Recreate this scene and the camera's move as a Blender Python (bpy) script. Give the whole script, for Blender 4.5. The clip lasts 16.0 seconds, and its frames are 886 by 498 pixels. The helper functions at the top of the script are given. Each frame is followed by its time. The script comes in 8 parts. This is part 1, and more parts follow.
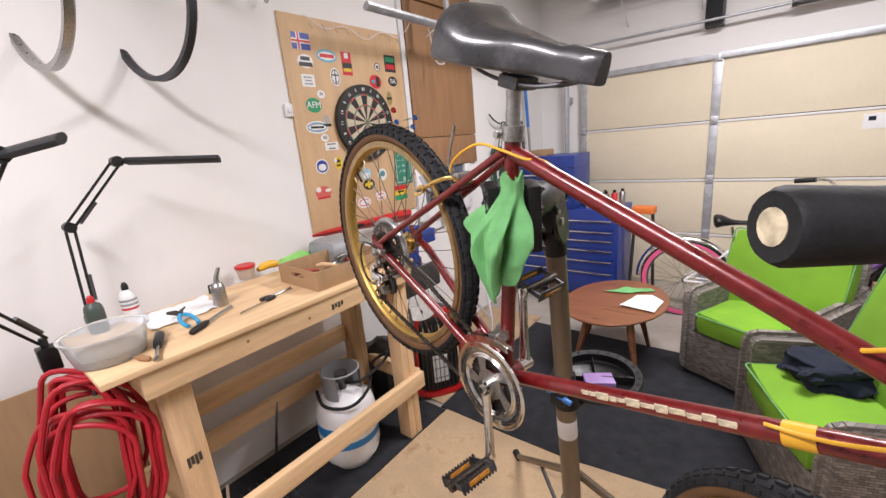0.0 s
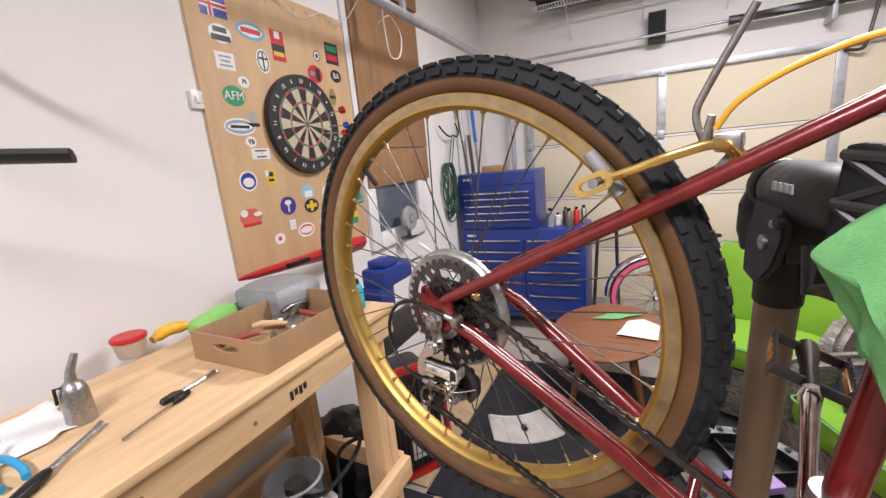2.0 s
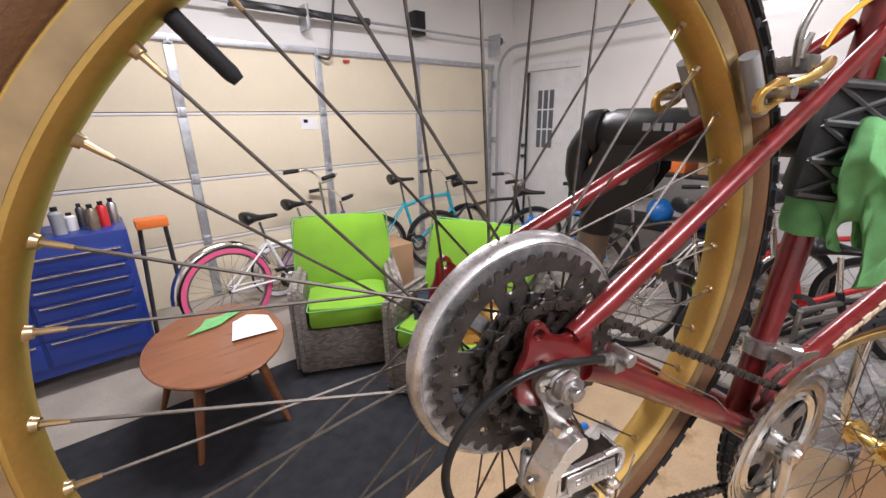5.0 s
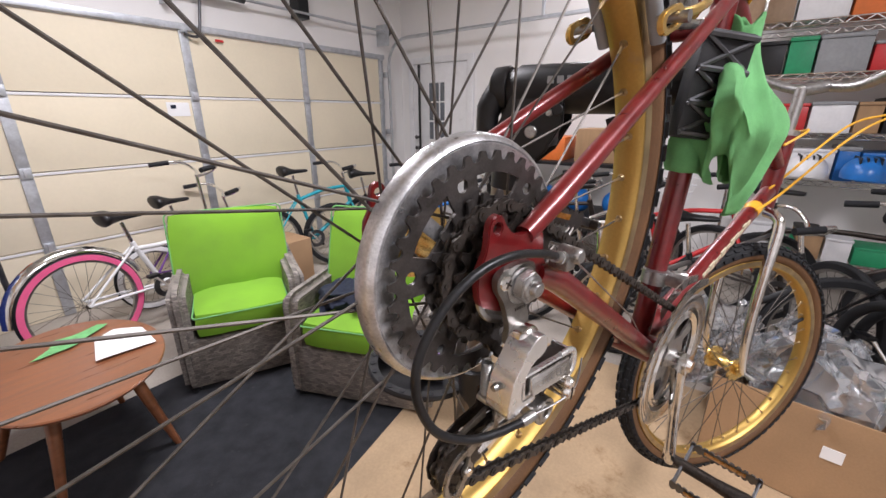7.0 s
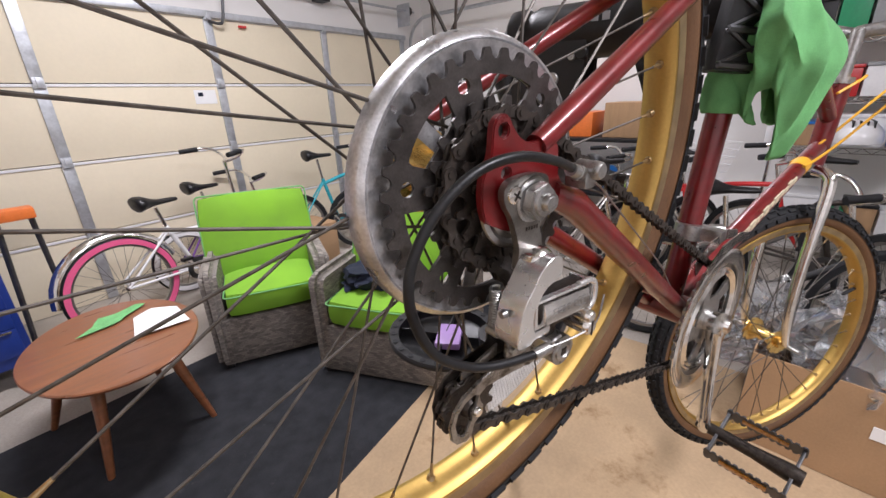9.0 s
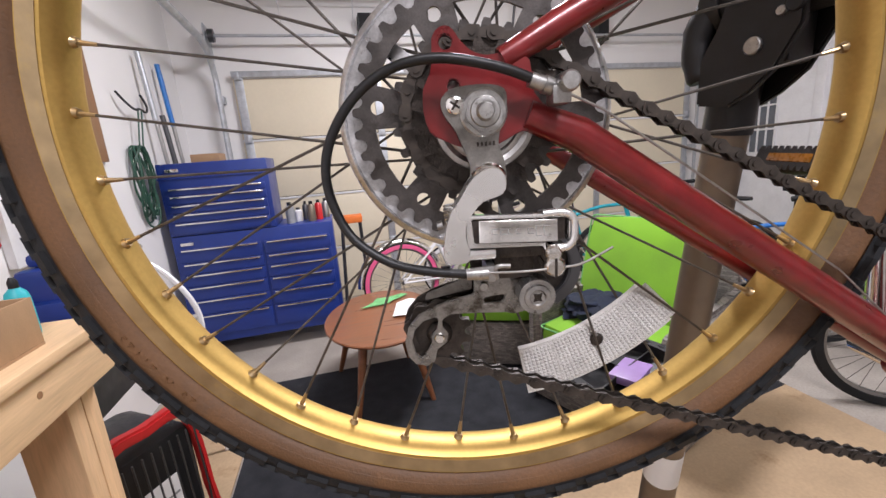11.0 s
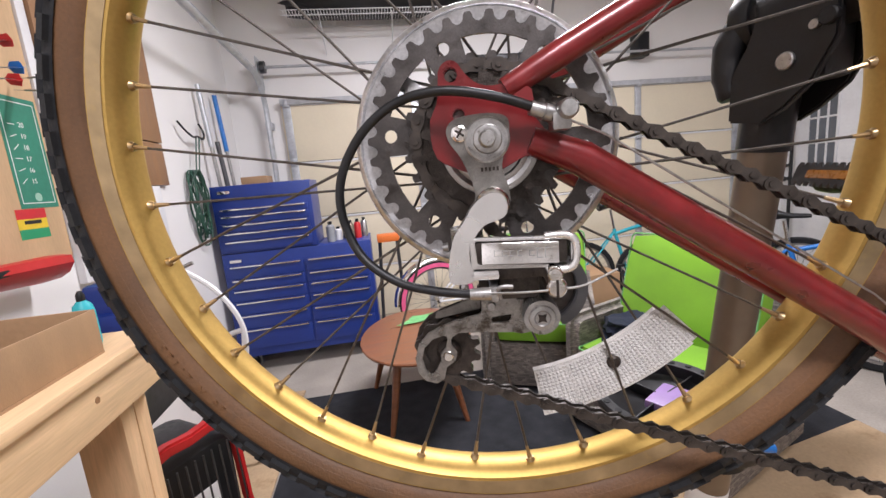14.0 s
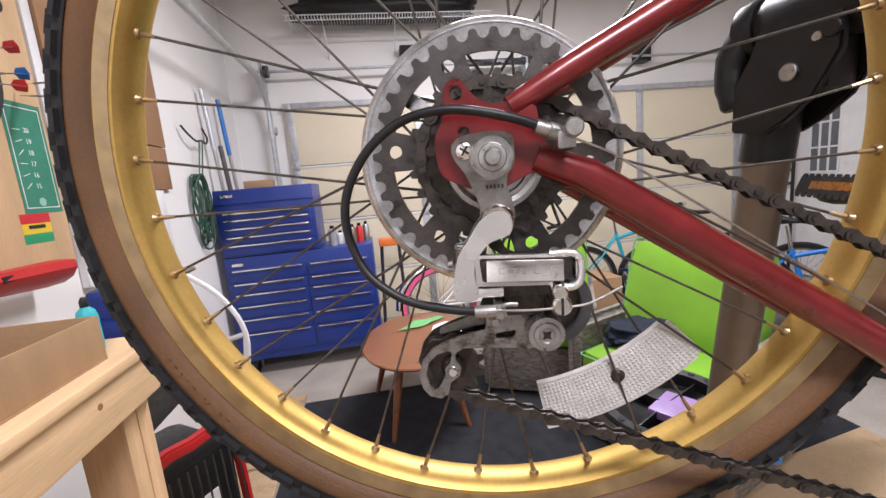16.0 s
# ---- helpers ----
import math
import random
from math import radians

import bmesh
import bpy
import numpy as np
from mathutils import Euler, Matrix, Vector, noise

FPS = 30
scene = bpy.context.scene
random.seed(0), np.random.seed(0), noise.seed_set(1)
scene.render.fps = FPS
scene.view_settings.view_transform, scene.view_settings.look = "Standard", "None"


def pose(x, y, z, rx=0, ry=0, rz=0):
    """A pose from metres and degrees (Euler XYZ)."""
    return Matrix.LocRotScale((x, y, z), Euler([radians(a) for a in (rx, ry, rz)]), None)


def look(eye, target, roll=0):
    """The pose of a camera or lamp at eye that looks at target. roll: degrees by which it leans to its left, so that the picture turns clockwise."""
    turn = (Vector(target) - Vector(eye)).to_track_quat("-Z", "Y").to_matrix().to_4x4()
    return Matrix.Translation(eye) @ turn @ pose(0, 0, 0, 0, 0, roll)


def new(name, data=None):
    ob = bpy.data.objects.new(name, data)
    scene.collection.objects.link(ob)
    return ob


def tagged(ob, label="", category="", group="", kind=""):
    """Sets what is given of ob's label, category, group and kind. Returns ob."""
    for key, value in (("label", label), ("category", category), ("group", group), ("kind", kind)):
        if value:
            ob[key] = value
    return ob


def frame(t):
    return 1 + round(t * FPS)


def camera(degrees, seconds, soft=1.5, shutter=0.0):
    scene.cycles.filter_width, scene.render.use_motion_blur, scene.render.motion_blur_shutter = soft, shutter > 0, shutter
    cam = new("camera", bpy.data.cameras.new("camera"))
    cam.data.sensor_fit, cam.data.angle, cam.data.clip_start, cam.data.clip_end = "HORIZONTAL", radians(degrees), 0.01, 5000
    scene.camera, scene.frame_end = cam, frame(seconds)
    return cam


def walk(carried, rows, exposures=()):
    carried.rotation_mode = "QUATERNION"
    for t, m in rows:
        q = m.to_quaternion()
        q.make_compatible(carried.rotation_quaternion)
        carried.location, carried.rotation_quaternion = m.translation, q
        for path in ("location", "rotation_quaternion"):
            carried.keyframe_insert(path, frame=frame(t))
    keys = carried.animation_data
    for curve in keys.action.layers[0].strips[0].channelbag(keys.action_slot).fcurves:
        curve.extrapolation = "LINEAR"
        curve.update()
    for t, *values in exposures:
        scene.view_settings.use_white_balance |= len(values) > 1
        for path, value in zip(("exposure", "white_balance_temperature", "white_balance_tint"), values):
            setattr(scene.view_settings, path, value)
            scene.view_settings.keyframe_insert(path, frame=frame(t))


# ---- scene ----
cam = camera(95.1, 16.0)
PATH = [
    (0, (2.058, 0.53, 1.599), (0.838, 2.03, 1.088), -5.2),
    (0.5, (1.899, 0.513, 1.589), (0.717, 2.056, 1.115), -4.6),
    (1, (1.736, 0.627, 1.553), (0.602, 2.218, 1.13), -4.6),
    (1.5, (1.623, 0.719, 1.549), (0.577, 2.369, 1.119), -5.2),
    (2, (1.488, 0.795, 1.534), (0.618, 2.544, 1.104), -5.4),
    (2.5, (1.381, 0.832, 1.531), (0.724, 2.668, 1.084), -5.6),
    (3, (1.327, 0.86, 1.522), (0.932, 2.757, 1.03), -5.5),
    (3.5, (1.262, 0.918, 1.506), (1.217, 2.843, 0.966), -5.0),
    (4, (1.187, 1.037, 1.491), (1.551, 2.914, 0.905), -4.0),
    (4.5, (1.113, 1.098, 1.491), (1.981, 2.794, 0.881), -2.4),
    (5, (1.044, 1.127, 1.485), (2.268, 2.585, 0.872), -1.1),
    (7.5, (1.025, 1.153, 1.406), (2.581, 2.233, 0.764), -0.2),
    (8.5, (1.04, 1.153, 1.383), (2.558, 2.254, 0.688), -1.7),
    (9, (1.041, 1.148, 1.377), (2.497, 2.329, 0.681), -2.3),
    (9.5, (1.061, 1.133, 1.346), (2.288, 2.575, 0.703), -3.4),
    (10, (1.112, 1.069, 1.313), (1.999, 2.768, 0.741), -3.6),
    (12.5, (1.172, 1.019, 1.299), (1.516, 2.953, 0.921), -4.7),
    (13, (1.172, 1.017, 1.301), (1.499, 2.956, 0.939), -4.9),
    (13.5, (1.174, 1.017, 1.304), (1.489, 2.96, 0.951), -5.1),
    (14, (1.175, 1.018, 1.304), (1.48, 2.965, 0.963), -5.1),
    (14.5, (1.177, 1.019, 1.305), (1.471, 2.969, 0.976), -5.2),
    (15, (1.174, 1.02, 1.307), (1.462, 2.973, 0.985), -5.1),
    (15.5, (1.174, 1.02, 1.311), (1.461, 2.973, 0.99), -5.1),
    (16, (1.174, 1.019, 1.312), (1.473, 2.969, 0.987), -5.0),
]
walk(cam, [(t, look(eye, target, roll)) for t, eye, target, roll in PATH], [(0.0, -0.14, 6500, 10), (2.5, -0.15, 6500, 10), (5.0, -0.04, 6350, 10), (9.0, -0.13, 6200, 10), (12.5, 0.02, 6250, 10), (16.0, 0.04, 6250, 10)])

# ---- world, lights, exposure ----
world = bpy.data.worlds.new("world")
scene.world = world
world.use_nodes = True
world.node_tree.nodes["Background"].inputs[0].default_value = (0.9, 0.95, 1.0, 1)
world.node_tree.nodes["Background"].inputs[1].default_value = 0.05


def ceiling_lamp(x, y, z, sx, sy, watts, colour=(1.0, 0.945, 0.985)):
    data = bpy.data.lights.new("ceiling_lamp", "AREA")
    data.shape, data.size, data.size_y, data.energy, data.color = "RECTANGLE", sx, sy, watts, colour
    ob = new("ceiling_lamp", data)
    ob.location = (x, y, z)
    return ob


CEILING = 3.05
ceiling_lamp(1.5, -0.3, CEILING - 0.09, 1.2, 0.25, 98)
ceiling_lamp(2.1, 3.1, CEILING - 0.09, 1.2, 0.25, 100)
ceiling_lamp(4.6, 2.2, CEILING - 0.09, 1.2, 0.25, 26)


# ---- materials ----
def mat(name, base, rough=0.6, metal=0.0, var=0.12, scale=8.0, bump=0.0, bscale=60.0, spec=0.5, stretch=(1, 1, 1), fine=0.0, coat=0.0, stain=None, stain_scale=3.0, stain_at=0.6, coords="Object", rand=0.0, wear=None):
    """A principled material with variation at two scales, a fine relief and, where given, stains of a second colour."""
    m = bpy.data.materials.new(name)
    m.use_nodes = True
    nt = m.node_tree
    N, L = nt.nodes, nt.links
    p = N["Principled BSDF"]
    tc = N.new("ShaderNodeTexCoord")
    mp = N.new("ShaderNodeMapping")
    mp.inputs["Scale"].default_value = stretch
    L.new(tc.outputs[coords], mp.inputs[0])
    n1 = N.new("ShaderNodeTexNoise")
    n1.inputs["Scale"].default_value, n1.inputs["Detail"].default_value = scale, 5
    n2 = N.new("ShaderNodeTexNoise")
    n2.inputs["Scale"].default_value, n2.inputs["Detail"].default_value = bscale, 3
    L.new(mp.outputs[0], n1.inputs[0])
    L.new(mp.outputs[0], n2.inputs[0])
    ramp = N.new("ShaderNodeMapRange")
    ramp.inputs[1].default_value, ramp.inputs[2].default_value = 0.3, 0.7
    ramp.inputs[3].default_value, ramp.inputs[4].default_value = 1 - var, 1 + var
    L.new(n1.outputs[0], ramp.inputs[0])
    r2 = N.new("ShaderNodeMapRange")
    r2.inputs[1].default_value, r2.inputs[2].default_value = 0.3, 0.7
    r2.inputs[3].default_value, r2.inputs[4].default_value = 1 - (fine or var * 0.5), 1 + (fine or var * 0.5)
    L.new(n2.outputs[0], r2.inputs[0])
    mul = N.new("ShaderNodeMath")
    mul.operation = "MULTIPLY"
    L.new(ramp.outputs[0], mul.inputs[0])
    L.new(r2.outputs[0], mul.inputs[1])
    last = mul.outputs[0]
    if rand:
        oi = N.new("ShaderNodeObjectInfo")
        r3 = N.new("ShaderNodeMapRange")
        r3.inputs[3].default_value, r3.inputs[4].default_value = 1 - rand, 1 + rand
        L.new(oi.outputs["Random"], r3.inputs[0])
        m3 = N.new("ShaderNodeMath")
        m3.operation = "MULTIPLY"
        L.new(last, m3.inputs[0])
        L.new(r3.outputs[0], m3.inputs[1])
        last = m3.outputs[0]
    vm = N.new("ShaderNodeVectorMath")
    vm.operation = "SCALE"
    vm.inputs[0].default_value = base
    L.new(last, vm.inputs["Scale"])
    colour = vm.outputs[0]
    if stain:
        n3 = N.new("ShaderNodeTexNoise")
        n3.inputs["Scale"].default_value, n3.inputs["Detail"].default_value, n3.inputs["Roughness"].default_value = stain_scale, 8, 0.7
        L.new(mp.outputs[0], n3.inputs[0])
        r4 = N.new("ShaderNodeMapRange")
        r4.inputs[1].default_value, r4.inputs[2].default_value = stain_at, stain_at + 0.12
        L.new(n3.outputs[0], r4.inputs[0])
        mix = N.new("ShaderNodeMix")
        mix.data_type = "RGBA"
        mix.inputs[7].default_value = (*stain, 1)
        L.new(r4.outputs[0], mix.inputs[0])
        L.new(colour, mix.inputs[6])
        colour = mix.outputs[2]
    L.new(colour, p.inputs["Base Color"])
    p.inputs["Roughness"].default_value = rough
    p.inputs["Metallic"].default_value = metal
    p.inputs["Specular IOR Level"].default_value = spec
    p.inputs["Coat Weight"].default_value = coat
    p.inputs["Coat Roughness"].default_value = 0.15
    rr = N.new("ShaderNodeMapRange")
    rr.inputs[1].default_value, rr.inputs[2].default_value = 0.3, 0.7
    rr.inputs[3].default_value, rr.inputs[4].default_value = max(0.02, rough - 0.08), min(1, rough + 0.08)
    L.new(n1.outputs[0], rr.inputs[0])
    L.new(rr.outputs[0], p.inputs["Roughness"])
    if bump:
        b = N.new("ShaderNodeBump")
        b.inputs["Strength"].default_value, b.inputs["Distance"].default_value = bump, 0.002
        L.new(n2.outputs[0], b.inputs["Height"])
        L.new(b.outputs[0], p.inputs["Normal"])
    return m


def glass(name, colour=(1, 1, 1), rough=0.03, ior=1.3, alpha=1.0):
    m = mat(name, colour, rough, var=0.02)
    p = m.node_tree.nodes["Principled BSDF"]
    p.inputs["Transmission Weight"].default_value = alpha
    p.inputs["IOR"].default_value = ior
    return m


WALL = mat("white_wall_paint", (0.8, 0.785, 0.77), 0.75, var=0.03, scale=2.0, bump=0.15, bscale=180)
CEIL = mat("ceiling_paint", (0.8, 0.79, 0.77), 0.8, var=0.03)
CONCRETE = mat("concrete_floor", (0.34, 0.305, 0.265), 0.6, var=0.2, scale=3, bump=0.2, bscale=90, stain=(0.2, 0.175, 0.145), stain_scale=1.6)
RUG = mat("dark_rug", (0.025, 0.026, 0.03), 0.95, var=0.3, scale=14, bump=0.7, bscale=260, spec=0.2, stain=(0.07, 0.07, 0.07), stain_scale=20, stain_at=0.64)
CARDBOARD = mat("cardboard", (0.36, 0.225, 0.12), 0.85, var=0.1, scale=5, bump=0.15, bscale=120, stretch=(1, 6, 1))
CARDDARK = mat("cardboard_floor", (0.4, 0.285, 0.17), 0.85, var=0.14, scale=4, bump=0.2, bscale=80, stain=(0.26, 0.165, 0.085), stain_scale=4, stain_at=0.56)
DOORPAINT = mat("cream_door_skin", (0.74, 0.66, 0.5), 0.6, var=0.03, scale=3, bump=0.1, bscale=40)
GALV = mat("galvanised_steel", (0.5, 0.52, 0.55), 0.45, metal=0.7, var=0.14, scale=18, bscale=70)
DARKMETAL = mat("dark_steel", (0.1, 0.1, 0.105), 0.45, metal=0.8, var=0.2, scale=20)
PINE = mat("pine_lumber", (0.68, 0.47, 0.27), 0.6, var=0.14, scale=3.5, bump=0.15, bscale=30, stretch=(9, 0.7, 9), fine=0.07, stain=(0.5, 0.3, 0.14), stain_scale=1.4, stain_at=0.62)
PINEX = mat("pine_lumber_cross", (0.68, 0.47, 0.27), 0.6, var=0.14, scale=3.5, bump=0.15, bscale=30, stretch=(0.7, 9, 9), fine=0.07, stain=(0.5, 0.3, 0.14), stain_scale=1.4, stain_at=0.62)
PINEZ = mat("pine_lumber_upright", (0.66, 0.44, 0.25), 0.6, var=0.14, scale=3.5, bump=0.15, bscale=30, stretch=(9, 9, 0.7), fine=0.07, stain=(0.5, 0.3, 0.14), stain_scale=1.4, stain_at=0.62)
PLY = mat("birch_plywood_panel", (0.58, 0.39, 0.22), 0.6, var=0.1, scale=3, bump=0.1, bscale=40, stretch=(4, 4, 0.8), stain=(0.5, 0.31, 0.15), stain_scale=1.2)
BROWNWOOD = mat("brown_wood_veneer", (0.3, 0.16, 0.075), 0.5, var=0.15, scale=4, stretch=(6, 6, 0.7), bump=0.1, bscale=40)
WALNUT = mat("walnut_table_top", (0.21, 0.08, 0.035), 0.35, var=0.2, scale=5, stretch=(1, 7, 7), coat=0.2)
BLUE = mat("blue_enamel", (0.011, 0.034, 0.215), 0.4, var=0.08, scale=6, coat=0.12)
BLACKPL = mat("black_plastic", (0.009, 0.009, 0.01), 0.42, var=0.3, scale=40, bump=0.1, bscale=300, spec=0.4)
RUBBER = mat("black_rubber", (0.013, 0.0135, 0.015), 0.7, var=0.3, scale=30, bump=0.25, bscale=300, spec=0.3)
TYREWALL = mat("gum_sidewall", (0.115, 0.054, 0.02), 0.62, var=0.2, scale=16, bump=0.2, bscale=400, stain=(0.085, 0.045, 0.022), stain_scale=14, stain_at=0.58)
GOLD = mat("gold_anodised_rim", (0.52, 0.345, 0.105), 0.48, metal=0.95, var=0.1, scale=14, bump=0.04, bscale=300, stain=(0.45, 0.32, 0.14), stain_scale=25, stain_at=0.62)
ZINC = mat("worn_zinc_plate", (0.21, 0.2, 0.185), 0.38, metal=0.9, var=0.2, scale=150, bump=0.06, bscale=900, stain=(0.07, 0.06, 0.05), stain_scale=140, stain_at=0.58)
GOLDHUB = mat("gold_anodised_parts", (0.72, 0.5, 0.17), 0.25, metal=0.9, var=0.1, scale=20)
BRAKETRACK = mat("worn_braking_track", (0.4, 0.3, 0.17), 0.42, metal=0.9, var=0.2, scale=40, stain=(0.5, 0.36, 0.16), stain_scale=18, stain_at=0.55)
REDFRAME = mat("metallic_red_paint", (0.15, 0.0055, 0.007), 0.34, metal=0.2, var=0.18, scale=60, coat=0.6, stain=(0.22, 0.09, 0.07), stain_scale=170, stain_at=0.74)
CHROME = mat("chrome", (0.8, 0.79, 0.77), 0.13, metal=1.0, var=0.14, scale=90, bump=0.03, bscale=900, stain=(0.2, 0.16, 0.12), stain_scale=110, stain_at=0.63)
ALLOY = mat("dull_alloy", (0.4, 0.395, 0.385), 0.36, metal=0.95, var=0.18, scale=150, bump=0.08, bscale=900, stain=(0.13, 0.115, 0.1), stain_scale=170, stain_at=0.58)
PROTECT = mat("scuffed_spoke_protector", (0.56, 0.56, 0.57), 0.34, metal=0.85, var=0.26, scale=60, bump=0.1, bscale=500, stain=(0.12, 0.1, 0.085), stain_scale=130, stain_at=0.6)
KNUCKLE = mat("bright_cast_alloy", (0.76, 0.755, 0.74), 0.24, metal=0.85, var=0.06, scale=40, coat=0.3, stain=(0.4, 0.37, 0.34), stain_scale=170, stain_at=0.7)
COGSTEEL = mat("dirty_sprocket_steel", (0.085, 0.077, 0.073), 0.42, metal=0.75, var=0.25, scale=90, bump=0.1, bscale=800, stain=(0.05, 0.043, 0.038), stain_scale=70, stain_at=0.55)
# greasy steel parts; also colours the derailleur blocks standing in for shade
GREASE_AND_SHADE = mat("grease_and_shade_steel", (0.055, 0.046, 0.04), 0.4, metal=0.75, var=0.3, scale=200, bump=0.2, bscale=900, stain=(0.02, 0.016, 0.013), stain_scale=160, stain_at=0.56)
CHAINMAT = mat("oily_chain_steel", (0.048, 0.04, 0.034), 0.5, metal=0.6, var=0.35, scale=60, stain=(0.16, 0.1, 0.06), stain_scale=90, stain_at=0.62)
SPOKE = mat("dull_spoke_steel", (0.115, 0.104, 0.094), 0.5, metal=0.9, var=0.25, scale=150)
BRASSN = mat("brass_nipple", (0.4, 0.3, 0.17), 0.35, metal=0.9, var=0.2, scale=80)
LIME = mat("lime_cushion_fabric", (0.17, 0.36, 0.022), 0.9, var=0.12, scale=5, bump=0.35, bscale=320)
PIPING = mat("teal_piping", (0.14, 0.36, 0.12), 0.8)
TOWEL = mat("green_microfibre", (0.18, 0.48, 0.18), 0.97, var=0.14, scale=30, bump=0.9, bscale=1300, fine=0.16)
PAPER = mat("white_paper", (0.8, 0.8, 0.8), 0.8, var=0.03)
NAVY = mat("navy_cloth", (0.008, 0.012, 0.028), 0.95, var=0.3, scale=20, bump=0.5, bscale=200)
PINK = mat("pink_paint", (0.75, 0.12, 0.27), 0.4, var=0.06)
WHITEPAINT = mat("white_enamel", (0.75, 0.75, 0.76), 0.35, var=0.05, coat=0.2)
PURPLE = mat("purple_paint", (0.18, 0.07, 0.3), 0.35)
TEAL = mat("teal_paint", (0.03, 0.34, 0.42), 0.4)
REDPL = mat("red_plastic", (0.5, 0.018, 0.02), 0.38, var=0.1)
REDHOSE = mat("red_rubber_hose", (0.42, 0.012, 0.025), 0.45, var=0.12, scale=20)
GREENHOSE = mat("dark_green_hose", (0.02, 0.07, 0.045), 0.5)
BRONZE = mat("bronze_stand_tube", (0.2, 0.16, 0.12), 0.42, metal=0.6, var=0.1)
GREYPL = mat("grey_plastic", (0.28, 0.29, 0.3), 0.5)
YELLOWPL = mat("yellow_cable_housing", (0.75, 0.4, 0.03), 0.4)
BLUEPL = mat("blue_plastic", (0.02, 0.16, 0.5), 0.35)
ORANGE = mat("orange_plastic", (0.7, 0.17, 0.03), 0.5)
CREAM = mat("cream_plastic", (0.5, 0.43, 0.3), 0.6, var=0.3, scale=120)
BOARDGREEN = mat("green_score_sheet", (0.03, 0.2, 0.13), 0.6)
CLEARPL = glass("clear_plastic", (0.9, 0.93, 0.95), 0.12, 1.2, 0.75)
REFLECTOR = mat("prismatic_clear_plastic", (0.62, 0.6, 0.57), 0.2, var=0.12, scale=60, bump=1.0, bscale=1100, coat=0.5, stain=(0.3, 0.26, 0.22), stain_scale=60, stain_at=0.62)
AMBER = mat("amber_reflector", (0.42, 0.17, 0.02), 0.3, var=0.25, scale=200, coat=0.4)
NIGHT = mat("night_window", (0.11, 0.125, 0.15), 0.08, var=0.1, coat=0.5)


# ---- mesh helpers ----
def finish(ob, bm, material, smooth=True):
    bmesh.ops.recalc_face_normals(bm, faces=bm.faces[:])
    bm.to_mesh(ob.data)
    bm.free()
    for mm in material if isinstance(material, (list, tuple)) else [material]:
        ob.data.materials.append(mm)
    if smooth:
        ob.data.polygons.foreach_set("use_smooth", [True] * len(ob.data.polygons))
        ob.data.set_sharp_from_angle(angle=radians(38))
    return ob


def part(name, bm, material, parent=None, label="", m=None):
    ob = finish(new(name, bpy.data.meshes.new(name)), bm, material)
    if parent is not None:
        ob.parent = parent
    if m is not None:
        ob.matrix_basis = m
    if label:
        tagged(ob, label)
    return ob


def thing(name, m, label, category, group="", kind=""):
    ob = new(name)
    ob.empty_display_size = 0.05
    ob.matrix_basis = m
    return tagged(ob, label, category, group, kind)


def mesh_thing(name, bm, material, label, category, m=None, group="", kind=""):
    ob = part(name, bm, material, None, "", m)
    return tagged(ob, label, category, group, kind)


def box(bm, lo, hi, bevel=0.0, m=None):
    """A box from corner to corner, its edges rounded, added to bm."""
    c = [(a + b) / 2 for a, b in zip(lo, hi)]
    s = [max(abs(b - a), 1e-4) for a, b in zip(lo, hi)]
    t = Matrix.Translation(c) @ Matrix.Diagonal((*s, 1))
    made = bmesh.ops.create_cube(bm, size=1, matrix=t)["verts"]
    if bevel:
        edges = list({e for v in made for e in v.link_edges})
        made = bmesh.ops.bevel(bm, geom=edges, offset=min(bevel, min(s) * 0.45), segments=2, profile=0.6, affect="EDGES", clamp_overlap=True)["verts"]
        made = list({v for v in made})
    if m is not None:
        bmesh.ops.transform(bm, matrix=m, verts=made)
    return made


def nb(*boxes, bevel=0.003):
    bm = bmesh.new()
    for lo, hi in boxes:
        box(bm, lo, hi, bevel)
    return bm


def ring_frames(pts, closed=False):
    pts = [Vector(p) for p in pts]
    n = len(pts)
    out, side = [], None
    for i, p in enumerate(pts):
        a = pts[(i - 1) % n] if closed or i else pts[i]
        b = pts[(i + 1) % n] if closed or i < n - 1 else pts[i]
        d = (b - a).normalized()
        if side is None:
            side = d.orthogonal().normalized()
        side = (side - d * side.dot(d)).normalized()
        out.append((p, side, d.cross(side)))
    return out


def tube(bm, pts, r, seg=12, closed=False, caps=True, flat=1.0):
    """A round tube along points; r: one radius or one for each point."""
    fr = ring_frames(pts, closed)
    rings = []
    for i, (p, s, t) in enumerate(fr):
        rr = r[i] if isinstance(r, (list, tuple)) else r
        rings.append([bm.verts.new(p + (s * math.cos(a) + t * math.sin(a) * flat) * rr) for a in (2 * math.pi * k / seg for k in range(seg))])
    n = len(rings)
    for i in range(n if closed else n - 1):
        A, B = rings[i], rings[(i + 1) % n]
        for k in range(seg):
            bm.faces.new((A[k], A[(k + 1) % seg], B[(k + 1) % seg], B[k]))
    if caps and not closed:
        bm.faces.new(rings[0][::-1])
        bm.faces.new(rings[-1])
    return bm


